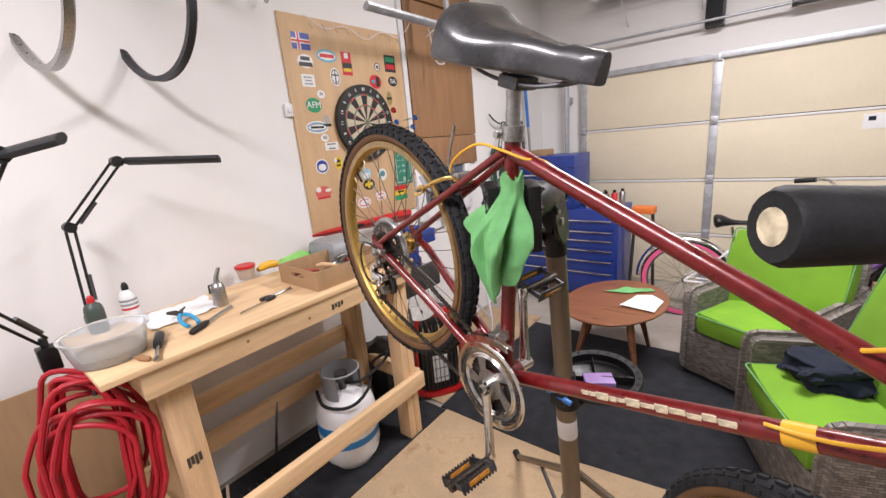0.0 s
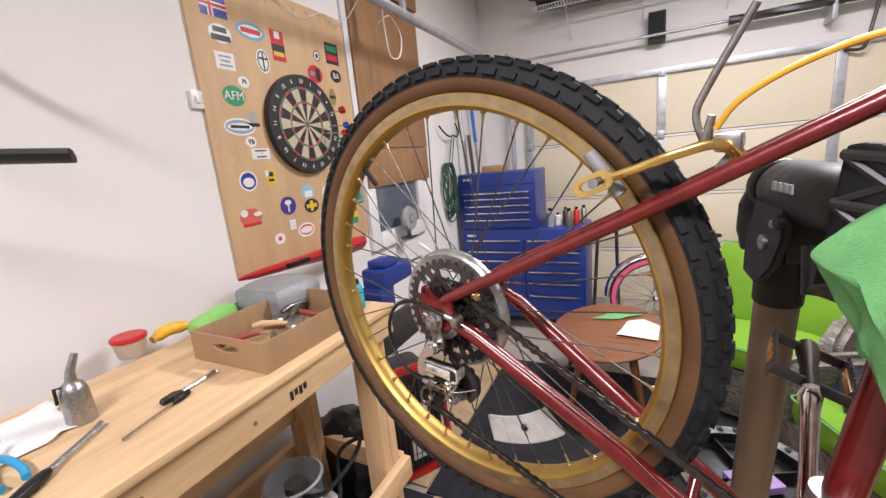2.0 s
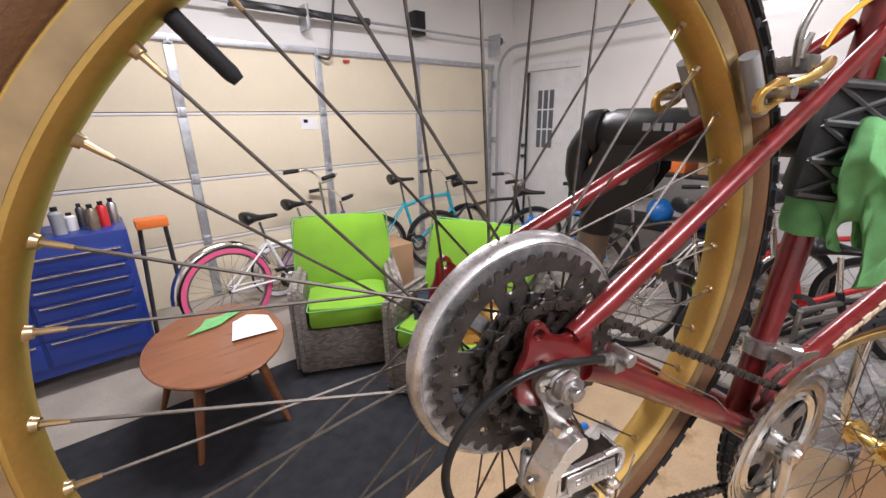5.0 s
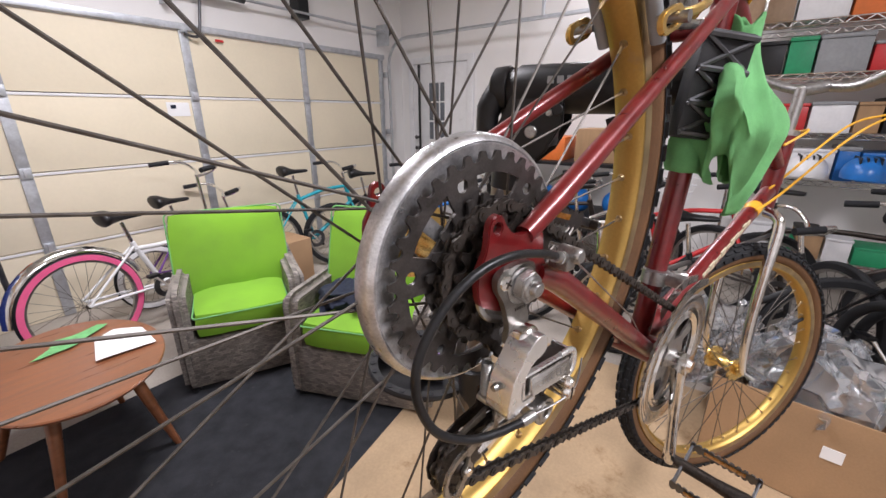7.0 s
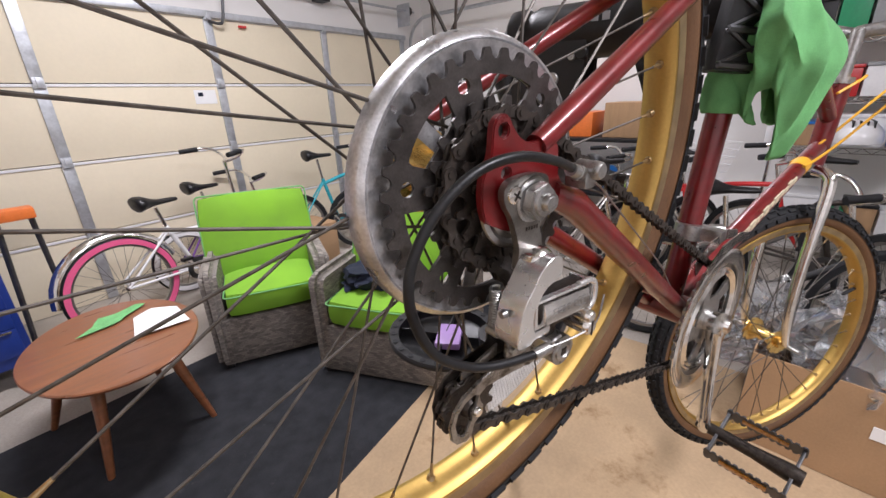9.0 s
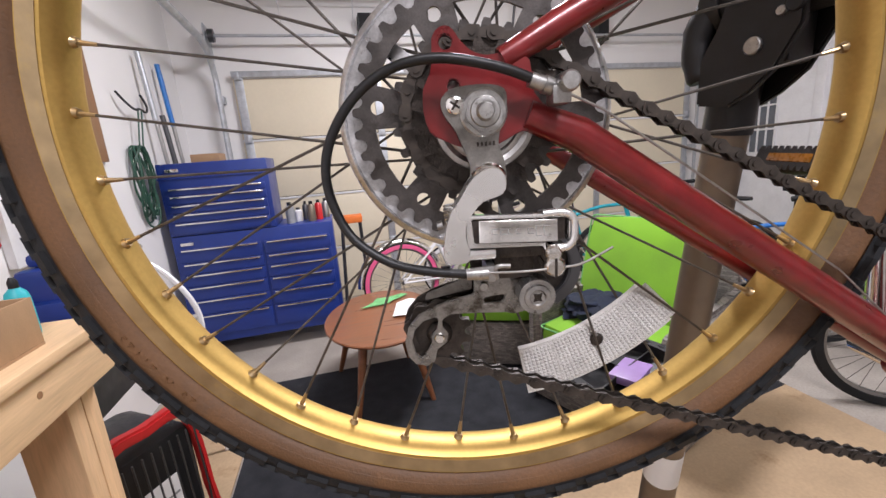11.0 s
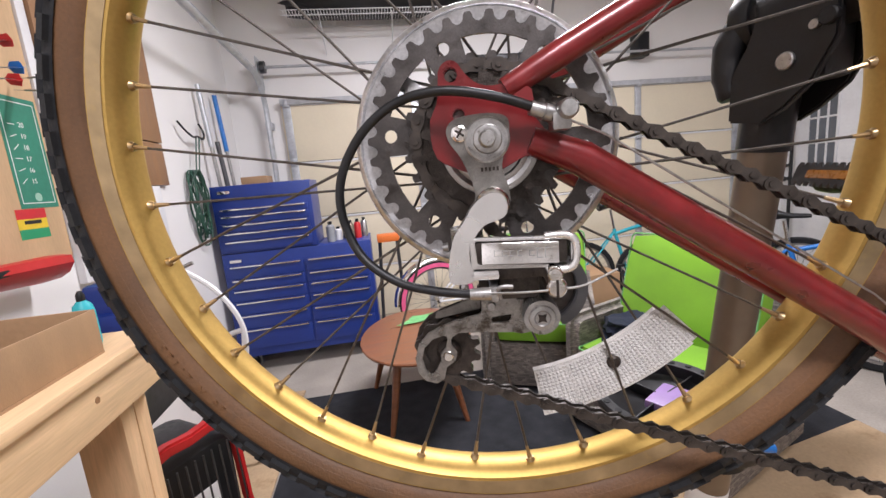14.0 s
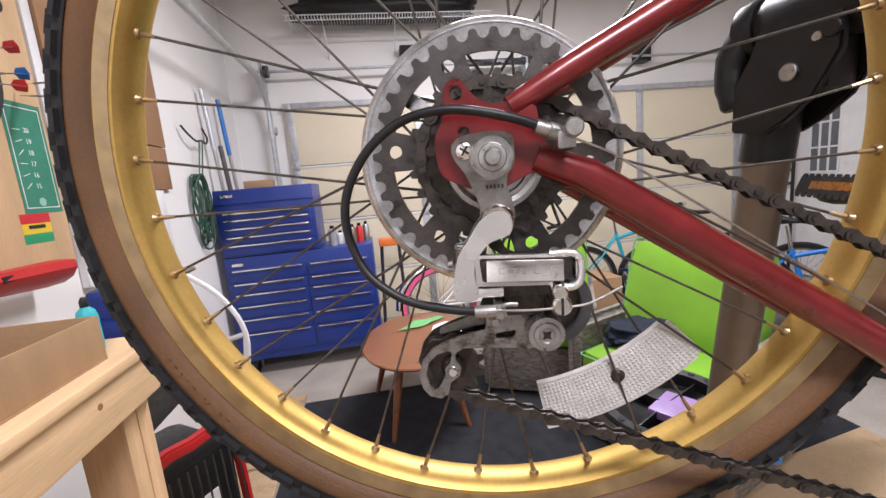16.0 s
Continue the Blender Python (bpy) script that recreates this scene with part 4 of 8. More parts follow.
def saddle():
    bm = bmesh.new()
    rows = []
    tilt = radians(-19)
    for i in range(22):
        f = i / 21
        x = -0.135 + 0.285 * f
        w = 0.098 * (1 - 0.85 * max(0, (f - 0.22) / 0.5) ** 1.1 if f < 0.72 else 0.15)
        w = max(0.024, 0.098 - 0.074 * (1 / (1 + math.exp(-(f - 0.47) * 11)))) * (min(1, (f + 0.02) / 0.07) ** 0.5) * (min(1, (1.02 - f) / 0.06) ** 0.5)
        top = 0.055 + 0.026 * math.exp(-((f - 0.08) / 0.16) ** 2) - 0.014 * f
        low = -0.022 + 0.016 * f
        row = []
        for k in range(26):
            a = 2 * math.pi * k / 26
            c, s = math.cos(a), math.sin(a)
            y = w * math.copysign(abs(c) ** 0.75, c)
            dip = 0.010 * math.exp(-((y / 0.018) ** 2)) * (1 if 0.02 < f < 0.8 else 0.3)
            z = (top * math.copysign(abs(s) ** 0.8, s) - dip) if s > 0 else low * abs(s) ** 0.5
            row.append(bm.verts.new((x, y, z)))
        rows.append(row)
    for A, B in zip(rows, rows[1:]):
        for k in range(26):
            bm.faces.new((A[k], A[(k + 1) % 26], B[(k + 1) % 26], B[k]))
    bm.faces.new(rows[0])
    bm.faces.new(rows[-1][::-1])
    m = at(0.492, 0, 0.383) @ Matrix.Rotation(radians(20), 4, "Y")
    sad = part("saddle", bm, SADDLE, bike, "glossy black and grey padded saddle", m)
    for s in (-1, 1):
        bm = bmesh.new()
        tube(bm, smooth_path([(0.12, 0.006 * s, -0.004), (0.05, 0.02 * s, -0.026), (-0.04, 0.022 * s, -0.028), (-0.11, 0.04 * s, -0.008)], 6), 0.0034, 8)
        part("saddle_rail", bm, DARKMETAL, sad)
    bm = bmesh.new()
    box(bm, (-0.022, -0.028, -0.04), (0.022, 0.028, -0.018), 0.006)
    part("rail_clamp", bm, DARKMETAL, sad)


SADDLE = mat("glossy_vinyl", (0.035, 0.036, 0.04), 0.28, var=0.2, scale=9, coat=0.5, stain=(0.12, 0.12, 0.13), stain_scale=5, stain_at=0.56)
saddle()

# gold rear brake and its yellow cable
bm = bmesh.new()
for s in (-1, 1):
    arm = smooth_path([(0.325, s * 0.012, 0.182), (0.312, s * 0.030, 0.198), (0.283, s * 0.044, 0.193), (0.250, s * 0.046, 0.182), (0.222, s * 0.040, 0.174)], 5)
    tube(bm, arm, 0.0046, 10, flat=0.75)
brake = part("rear_brake", bm, GOLDHUB, bike, "gold anodised caliper brake")
for s in (-1, 1):
    bm = bmesh.new()
    slot = [(0.012 * math.cos(g) + (0.009 if math.cos(g) > 0 else -0.009), 0.0098 * math.sin(g)) for g in (2 * math.pi * (k + 0.5) / 24 for k in range(24))]
    soft_plate(bm, slot, -0.0025, 0.0025, at(0.212, s * 0.043, 0.170) @ Matrix.Rotation(radians(-22), 4, "Y") @ PL, [[(x * 0.62, z * 0.5) for x, z in slot]], 0.0009)
    part("shoe_loop", bm, GOLDHUB, brake)
    bm = bmesh.new()
    t = Vector((-0.6, 0, 0.8))
    tube(bm, [Vector((0.218, s * 0.026, 0.178)) - t * 0.026, Vector((0.218, s * 0.026, 0.178)) + t * 0.026], 0.0068, 10)
    part("brake_shoe", bm, GREYPL, brake, "grey brake shoe")
    bm = bmesh.new()
    tube(bm, [(0.216, s * 0.03, 0.172), (0.216, s * 0.056, 0.172)], [0.0035, 0.005], 12)
    part("shoe_bolt", bm, ALLOY, brake)
bm = bmesh.new()
tube(bm, [(0.316, -0.03, 0.178), (0.318, 0.03, 0.184)], 0.007, 12)
box(bm, (0.306, -0.02, 0.19), (0.326, 0.02, 0.206), 0.004)
tube(bm, [(0.30, -0.012, 0.202), (0.304, -0.016, 0.222)], [0.005, 0.003], 10)
part("brake_bridge", bm, ALLOY, brake)
bm = bmesh.new()
tube(bm, smooth_path([(0.300, -0.012, 0.196), (0.292, -0.014, 0.222), (0.300, -0.016, 0.245), (0.330, -0.02, 0.300)], 5), 0.0032, 10)
part("cable_guide", bm, ALLOY, brake, "bent steel cable guide")
cab = smooth_path([(0.308, -0.026, 0.21), (0.325, -0.028, 0.232), (0.363, -0.028, 0.252), (0.409, -0.028, 0.261), (0.464, -0.026, 0.246), (0.500, -0.014, 0.230), (0.525, 0.004, 0.224), (0.56, 0.0145, 0.198)], 6)
frame_tube("brake_cable", cab, 0.0026, YELLOWPL, "yellow brake cable housing", 8)
frame_tube("brake_cable", smooth_path([(0.60, 0.0145, 0.172), (0.75, 0.0145, 0.1), (0.93, 0.0145, 0.014)], 4), 0.0009, ALLOY, "", 6)

# front end, turned towards the near side
axis = (HT - HB).normalized()
TURN = at(*HB) @ Matrix.Rotation(radians(-25), 4, axis) @ at(*(-HB))
fork_hub = Vector((0.985, 0, -0.532))
bm = bmesh.new()
for s in (-1, 1):
    tube(bm, smooth_path([(0.992, s * 0.012, -0.125), (0.994, s * 0.038, -0.133), (0.990, s * 0.050, -0.165), (0.972, s * 0.052, -0.30), (0.966, s * 0.052, -0.42), (0.975, s * 0.052, -0.505), tuple(fork_hub + Vector((0, s * 0.052, 0)))], 6), [0.0115] * 19 + [0.0115 - 0.0003 * k for k in range(18)], 14)
part("fork", bm, CHROME, bike, "chrome plated unicrown fork", TURN)
front = build_wheel(bike, (0, 0, 0), Matrix(), 3.0, (0.033, -0.033), 20, "front")
for ob in (front[0], front[1], front[2]):
    ob.matrix_basis = TURN @ at(*fork_hub)
bm = bmesh.new()
tube(bm, [HT, HT + axis * 0.012], 0.0205, 20)
tube(bm, [HT + axis * 0.012, HT + axis * 0.10], 0.0112, 16)
tube(bm, [HT + axis * 0.095, HT + axis * 0.115 + Vector((0.07, 0, -0.01))], 0.0125, 14)
part("stem", bm, ALLOY, bike, "alloy handlebar stem", TURN)
top = HT + axis * 0.115 + Vector((0.075, 0, -0.01))
bm = bmesh.new()
tube(bm, smooth_path([top + Vector((-0.06, -0.315, 0.055)), top + Vector((-0.03, -0.2, 0.05)), top + Vector((0, -0.07, 0.0)), top, top + Vector((0, 0.07, 0.0)), top + Vector((-0.03, 0.2, 0.05)), top + Vector((-0.06, 0.315, 0.055))], 6), 0.011, 14)
part("handlebar", bm, ALLOY, bike, "silver handlebar", TURN)
for s in (-1, 1):
    a, b = top + Vector((-0.036, s * 0.225, 0.051)), top + Vector((-0.062, s * 0.322, 0.055))
    bm = bmesh.new()
    tube(bm, [a, a.lerp(b, 0.05), a.lerp(b, 0.5), a.lerp(b, 0.95), b], [0.019, 0.021, 0.0205, 0.022, 0.019], 20)
    part("grip", bm, RUBBER, bike, "black foam grip", TURN)
    bm = bmesh.new()
    tube(bm, [b - (b - a) * 0.02, b + (b - a) * 0.006], 0.0105, 16)
    part("bar_end", bm, CREAM, bike, "pale bar end plug", TURN)
    bm = bmesh.new()
    g = top + Vector((-0.03, s * 0.2, 0.045))
    tube(bm, smooth_path([g, g + Vector((0.03, s * 0.01, -0.02)), g + Vector((0.045, s * 0.06, -0.045)), g + Vector((0.03, s * 0.12, -0.05))], 5), 0.006, 10, flat=0.6)
    part("brake_lever", bm, GOLDHUB, bike, "gold brake lever", TURN)
for k, (y, e) in enumerate(((-0.2, (0.86, -0.014, -0.10)), (0.2, (0.93, -0.016, 0.03)), (-0.1, (0.90, 0.016, -0.10)))):
    p = TURN @ (top + Vector((0.02, y, 0.04)))
    frame_tube("cable_housing", smooth_path([p, p + Vector((0.10, 0.2 * y, -0.05 - 0.02 * k)), p + Vector((0.09, -0.5 * y, -0.13)), Vector(e) + Vector((0.08, -0.02, 0.03)), Vector(e)], 7), 0.0026, YELLOWPL, "yellow cable housing", 8)
bm = bmesh.new()
tube(bm, [BB + d * 0.495, BB + d * 0.528], 0.0160, 18)
part("cable_clip", bm, YELLOWPL, bike, "yellow cable clip")
# spoke reflector
bm = bmesh.new()
ro, ri = 0.2245, 0.1835
sec = [(ro * math.cos(radians(g)), ro * math.sin(radians(g))) for g in range(-80, -44, 3)] + [(ri * math.cos(radians(g)), ri * math.sin(radians(g))) for g in range(-47, -83, -3)]
plate(bm, sec, 0.002, 0.007, PL)
refl = part("spoke_reflector", bm, REFLECTOR, bike, "clear prismatic spoke reflector")
bm = bmesh.new()
lathe(bm, [(0, 0.0095), (0.004, 0.0095), (0.0056, 0.0075), (0.0056, 0.005), (0, 0.005)], 16, at(0.2 * math.cos(radians(-62)), 0, 0.2 * math.sin(radians(-62))) @ PL)
part("reflector_screw", bm, GREASE_AND_SHADE, refl)
# small prisms in rows over the reflector's face
bm = bmesh.new()
for i in range(12):
    r0, r1 = 0.1855 + i * 0.00308, 0.1855 + (i + 1) * 0.00308
    for k in range(38):
        g0, g1 = radians(-79.5 + k * 0.9), radians(-79.5 + (k + 1) * 0.9)
        if abs(i - 4.5) < 2 and abs(k - 19.3) < 2.2:
            continue
        c = [bm.verts.new(PL @ Vector((r * math.cos(g), r * math.sin(g), 0.0071))) for r, g in ((r0, g0), (r1, g0), (r1, g1), (r0, g1))]
        rm, gm = (r0 + r1) / 2, (g0 + g1) / 2
        tip = bm.verts.new(PL @ Vector((rm * math.cos(gm), rm * math.sin(gm), 0.0086)))
        for q in range(4):
            bm.faces.new((c[q], c[(q + 1) % 4], tip))
bmesh.ops.recalc_face_normals(bm, faces=bm.faces)
tagged(part("prism_face", bm, REFLECTOR, refl), kind="stuff")
for g in (-72, -53):
    bm = bmesh.new()
    plate(bm, [(0.186 * math.cos(radians(g - 0.5)), 0.186 * math.sin(radians(g - 0.5))), (0.222 * math.cos(radians(g - 0.5)), 0.222 * math.sin(radians(g - 0.5))), (0.222 * math.cos(radians(g + 0.5)), 0.222 * math.sin(radians(g + 0.5))), (0.186 * math.cos(radians(g + 0.5)), 0.186 * math.sin(radians(g + 0.5)))], 0.007, 0.0078, PL)
    part("reflector_rib", bm, REFLECTOR, refl)

# ---- garage door, tracks, springs ----
door = thing("door_1", Matrix(), "cream sectional garage door, closed, with steel stiles", "garage door", kind="structure")
Z = [0.0, 0.53, 1.05, 1.57, 2.09]
for z0, z1 in zip(Z, Z[1:]):
    part("panel", nb(((DL, 5.02, z0 + 0.003), (DR, 5.055, z1 - 0.003)), bevel=0.004), DOORPAINT, door)
    for k, xs in enumerate((0.49, 1.655, 2.83, 3.98, 5.15)):
        part("stile", nb(((xs - 0.034, 5.004, z0 + 0.006), (xs + 0.034, 5.0205, z1 - 0.006)), bevel=0.003), GALV, door)
    part("panel_rail", nb(((DL, 5.012, z1 - 0.022), (DR, 5.022, z1 - 0.004)), bevel=0.002), WHITEPAINT, door)
    for xs in (0.49, 1.655, 2.83, 3.98, 5.15):
        part("hinge", nb(((xs - 0.03, 4.99, z1 - 0.035), (xs + 0.03, 5.006, z1 + 0.035)), ((xs - 0.012, 4.982, z1 - 0.03), (xs + 0.012, 4.992, z1 + 0.03)), bevel=0.003), GALV, door)
part("top_seal", nb(((DL, 4.985, 2.075), (DR, 5.02, 2.125)), bevel=0.006), GALV, door)
part("door_label", nb(((2.60, 5.0165, 1.41), (2.775, 5.0195, 1.52)), bevel=0), PAPER, door)
part("door_label", nb(((2.63, 5.0145, 1.47), (2.67, 5.016, 1.50)), bevel=0), NAVY, door)
part("release_tag", nb(((3.08, 4.99, 2.02), (3.15, 5.0, 2.04)), bevel=0.002), REDPL, door)


def track(x):
    t = thing("door_track", Matrix(), "galvanised curved garage door track with brackets", "door track", "door tracks")
    bm = bmesh.new()
    p = [(x, 4.95, 0.05), (x, 4.95, 2.0)] + [(x, 4.95 - 0.3 * (1 - math.cos(a)), 2.0 + 0.3 * math.sin(a)) for a in (radians(15 * k) for k in range(1, 7))] + [(x, 2.2, 2.32)]
    tube(bm, p, 0.026, 8, flat=0.7)
    part("rail", bm, GALV, t)
    for z in (0.5, 1.2, 1.9):
        part("bracket", nb(((x - 0.03, 4.955, z - 0.03), (x + 0.03, 5.06, z + 0.03)), bevel=0.003), GALV, t)
    part("hanger", nb(((x - 0.012, 2.9, 2.3), (x + 0.012, 2.93, CEILING)), bevel=0.002), GALV, t)
    return t


track(0.33)
track(5.24)
shaft = thing("spring_shaft", Matrix(), "steel torsion shaft with black springs above the garage door", "torsion spring")
part("shaft", tube(bmesh.new(), [(0.28, 4.92, 2.38), (5.3, 4.92, 2.38)], 0.0125, 10), GALV, shaft)
for a, b in ((2.12, 2.70), (2.76, 3.33)):
    bm = bmesh.new()
    tube(bm, [(a + (b - a) * k / 600, 4.92 + 0.027 * math.cos(k * 0.9), 2.38 + 0.027 * math.sin(k * 0.9)) for k in range(601)], 0.005, 5)
    part("spring", bm, DARKMETAL, shaft, "black coiled torsion spring")
    for e in (a, b):
        part("winding_cone", tube(bmesh.new(), [(e - 0.02, 4.92, 2.38), (e + 0.02, 4.92, 2.38)], [0.034, 0.034], 16), DARKMETAL, shaft)
part("centre_bracket", nb(((2.715, 4.9, 2.25), (2.745, 5.06, 2.45)), bevel=0.004), GALV, shaft)
for xs in (0.36, 5.2):
    bm = bmesh.new()
    tube(bm, [(xs - 0.02, 4.92, 2.38), (xs + 0.02, 4.92, 2.38)], 0.05, 22)
    part("cable_drum", bm, DARKMETAL, shaft)
    part("end_bracket", nb(((xs - 0.045, 4.86, 2.22), (xs - 0.035, 5.06, 2.46)), bevel=0.003), GALV, shaft)
bm = bmesh.new()
tube(bm, smooth_path([(2.83, 4.99, 2.05), (2.9, 4.95, 2.03), (2.93, 4.93, 2.08), (2.96, 4.90, 2.35), (2.98, 4.75, 2.9)], 5), 0.012, 8)
mesh_thing("opener_arm", bm, DARKMETAL, "dark bent steel arm of the door opener", "opener arm")
for xs in (1.605, 3.99):
    sp = thing("loudspeaker", at(xs, 5.0, 2.45), "small black loudspeaker mounted above the garage door", "loudspeaker", "wall loudspeakers")
    part("cabinet", nb(((-0.066, -0.07, -0.115), (0.066, 0.058, 0.115)), bevel=0.006), BLACKPL, sp)
    part("grille", nb(((-0.056, -0.076, -0.1), (0.056, -0.069, 0.1)), bevel=0.004), RUBBER, sp)
sh = thing("wire_shelf", Matrix(), "white wire shelf fixed above the garage door", "shelf")
bm = bmesh.new()
for k in range(70):
    xx = 0.62 + 1.72 * k / 69
    tube(bm, [(xx, 5.05, 2.74), (xx, 4.70, 2.74), (xx, 4.70, 2.71)], 0.0022, 5)
tagged(part("wire", bm, WHITEPAINT, sh), kind="stuff")
for y, z in ((4.70, 2.745), (4.70, 2.705), (5.04, 2.735)):
    part("shelf_rod", tube(bmesh.new(), [(0.6, y, z), (2.35, y, z)], 0.004, 6), WHITEPAINT, sh)
for xs in (0.9, 1.5, 2.1):
    part("brace", tube(bmesh.new(), [(xs, 4.71, 2.73), (xs, 5.06, 2.5)], 0.005, 6), WHITEPAINT, sh)


def lump(name, size, material, label, category, m, seed, rough=0.25, group=""):
    """A soft bundle: a rounded block pushed about by noise."""
    bm = bmesh.new()
    bmesh.ops.create_cube(bm, size=1)
    bmesh.ops.subdivide_edges(bm, edges=bm.edges[:], cuts=9, use_grid_fill=True)
    for v in bm.verts:
        p = v.co * 2
        q = p.normalized() * max(abs(p.x), abs(p.y), abs(p.z))
        p = p.lerp(q, 0.55)
        nz = noise.noise_vector(p * 1.6 + Vector((seed, seed * 2, 0))) * rough + noise.noise_vector(p * 4 + Vector((0, seed, 3))) * rough * 0.45
        if v.co.z < -0.49:
            nz.z = 0
        v.co = Vector(((p.x + nz.x) * size[0] / 2, (p.y + nz.y) * size[1] / 2, (p.z + nz.z + 1) * size[2] / 2))
    return mesh_thing(name, bm, material, label, category, m, group)


lump("black_bag", (1.6, 0.3, 0.2), BLACKPL, "long black bag lying on the wire shelf", "bag", at(1.45, 4.88, 2.745), 3, 0.2)

# ---- east wall: glazed door ----
ed = thing("door_2", Matrix(), "white entry door with a nine-light window", "door", kind="structure")
part("door_leaf", nb(((EX - 0.045, 3.98, 0.01), (EX - 0.004, 4.82, 2.03)), bevel=0.004), WHITEPAINT, ed)
for lo, hi in (((EX - 0.06, 3.9, 0), (EX - 0.002, 3.98, 2.11)), ((EX - 0.06, 4.82, 0), (EX - 0.002, 4.9, 2.11)), ((EX - 0.06, 3.98, 2.035), (EX - 0.002, 4.82, 2.11))):
    part("door_frame", nb((lo, hi), bevel=0.005), WHITEPAINT, ed)
part("glass_pane", nb(((EX - 0.049, 4.31, 1.10), (EX - 0.046, 4.565, 1.80)), bevel=0), NIGHT, ed)
for k in range(4):
    y = 4.305 + 0.088 * k
    part("glazing_bar", nb(((EX - 0.06, y - 0.008, 1.08), (EX - 0.044, y + 0.008, 1.82)), bevel=0.003), WHITEPAINT, ed)
    z = 1.09 + 0.24 * k
    part("glazing_bar", nb(((EX - 0.058, 4.30, z - 0.009), (EX - 0.0445, 4.58, z + 0.009)), bevel=0.003), WHITEPAINT, ed)
for z in (0.98, 1.12):
    bm = bmesh.new()
    tube(bm, [(EX - 0.045, 4.75, z), (EX - 0.075, 4.75, z), (EX - 0.1, 4.75, z)], [0.022, 0.012, 0.026], 14)
    part("door_knob", bm, DARKMETAL, ed)

bm = bmesh.new()
tube(bm, [(5.44, 4.62, 0.0), (5.535, 4.70, 2.0)], 0.016, 10)
bp = mesh_thing("leaning_pole", bm, BLACKPL, "long black pole leaning beside the entry door", "pole")
part("end_cap", tube(bmesh.new(), [(5.534, 4.699, 1.985), (5.5365, 4.7015, 2.02)], 0.019, 12), RUBBER, bp)

# ---- floor coverings ----
mesh_thing("rug", nb(((0.595, 2.17, 0.001), (3.3, 3.52, 0.012)), bevel=0.004), RUG, "dark grey flat-woven rug on the concrete floor", "rug")
mesh_thing("rug", nb(((0.05, 0.2, 0.001), (0.64, 2.16, 0.012)), bevel=0.004), RUG, "dark grey mat under the workbench", "rug")
bm = bmesh.new()
grid = bmesh.ops.create_grid(bm, x_segments=40, y_segments=30, size=0.5)["verts"]
for v in grid:
    v.co = Vector((1.97 + v.co.x * 2.64, 1.16 + v.co.y * 2.0, 0.006 + 0.006 * noise.noise(v.co * 7) + 0.004))
    v.co.y += 0.14 * max(0.0, v.co.x - 1.4) * max(0.0, (v.co.y - 0.16) / 2)
ext = bmesh.ops.extrude_face_region(bm, geom=bm.faces[:])["geom"]
bmesh.ops.translate(bm, verts=[v for v in ext if isinstance(v, bmesh.types.BMVert)], vec=(0, 0, 0.005))
mesh_thing("cardboard_sheet", bm, CARDDARK, "flattened stained cardboard sheet spread on the floor", "cardboard")

mesh_thing("cardboard_sheet", nb(((0.03, 2.2, 0.001), (0.585, 3.64, 0.010)), bevel=0.002), CARDDARK, "pale cardboard sheet under the space heater", "cardboard")

# ---- west wall: board, stickers, dartboard ----
mesh_thing("plywood_panel", nb(((0, 1.87, 1.14), (0.012, 2.775, 2.32)), bevel=0.002), PLY, "light plywood panel screwed to the white wall", "wall panel")


def flat(name, outline, y, z, x0, x1, material, parent=None):
    """A flat plate on the west wall; outline in (y, z)."""
    bm = bmesh.new()
    m = Matrix(((0, 0, 1, 0), (1, 0, 0, 0), (0, 1, 0, 0), (0, 0, 0, 1)))
    plate(bm, outline, x0, x1, at(0, y, z) @ m)
    return part(name, bm, material, parent)


def ell(w, h, n=24):
    return [(w / 2 * math.cos(2 * math.pi * k / n), h / 2 * math.sin(2 * math.pi * k / n)) for k in range(n)]


def rct(w, h, t=0.0):
    c, s = math.cos(radians(t)), math.sin(radians(t))
    return [(c * a - s * b, s * a + c * b) for a, b in ((-w / 2, -h / 2), (w / 2, -h / 2), (w / 2, h / 2), (-w / 2, h / 2))]


def text_on_wall(text, y, z, x, size, material, parent):
    cu = bpy.data.curves.new("lettering", "FONT")
    cu.body, cu.size, cu.extrude, cu.align_x, cu.align_y = text, size, 0.0004, "CENTER", "CENTER"
    tmp = bpy.data.objects.new("lettering", cu)
    scene.collection.objects.link(tmp)
    me = bpy.data.meshes.new_from_object(tmp.evaluated_get(bpy.context.evaluated_depsgraph_get()))
    bpy.data.objects.remove(tmp)
    ob = new("lettering", me)
    me.materials.append(material)
    ob.parent = parent
    ob.matrix_basis = at(x, y, z) @ Matrix(((0, 0, 1, 0), (1, 0, 0, 0), (0, 1, 0, 0), (0, 0, 0, 1)))


PRINTS = {}


def ink(c):
    if c not in PRINTS:
        PRINTS[c] = mat("print_%d" % len(PRINTS), c, 0.45, var=0.06, scale=30)
    return PRINTS[c]


WHITE, BLK, RED, BLU, GRN, YEL, SKY = (0.75, 0.75, 0.74), (0.015, 0.015, 0.015), (0.55, 0.02, 0.03), (0.02, 0.04, 0.3), (0.02, 0.28, 0.12), (0.7, 0.5, 0.03), (0.12, 0.38, 0.5)


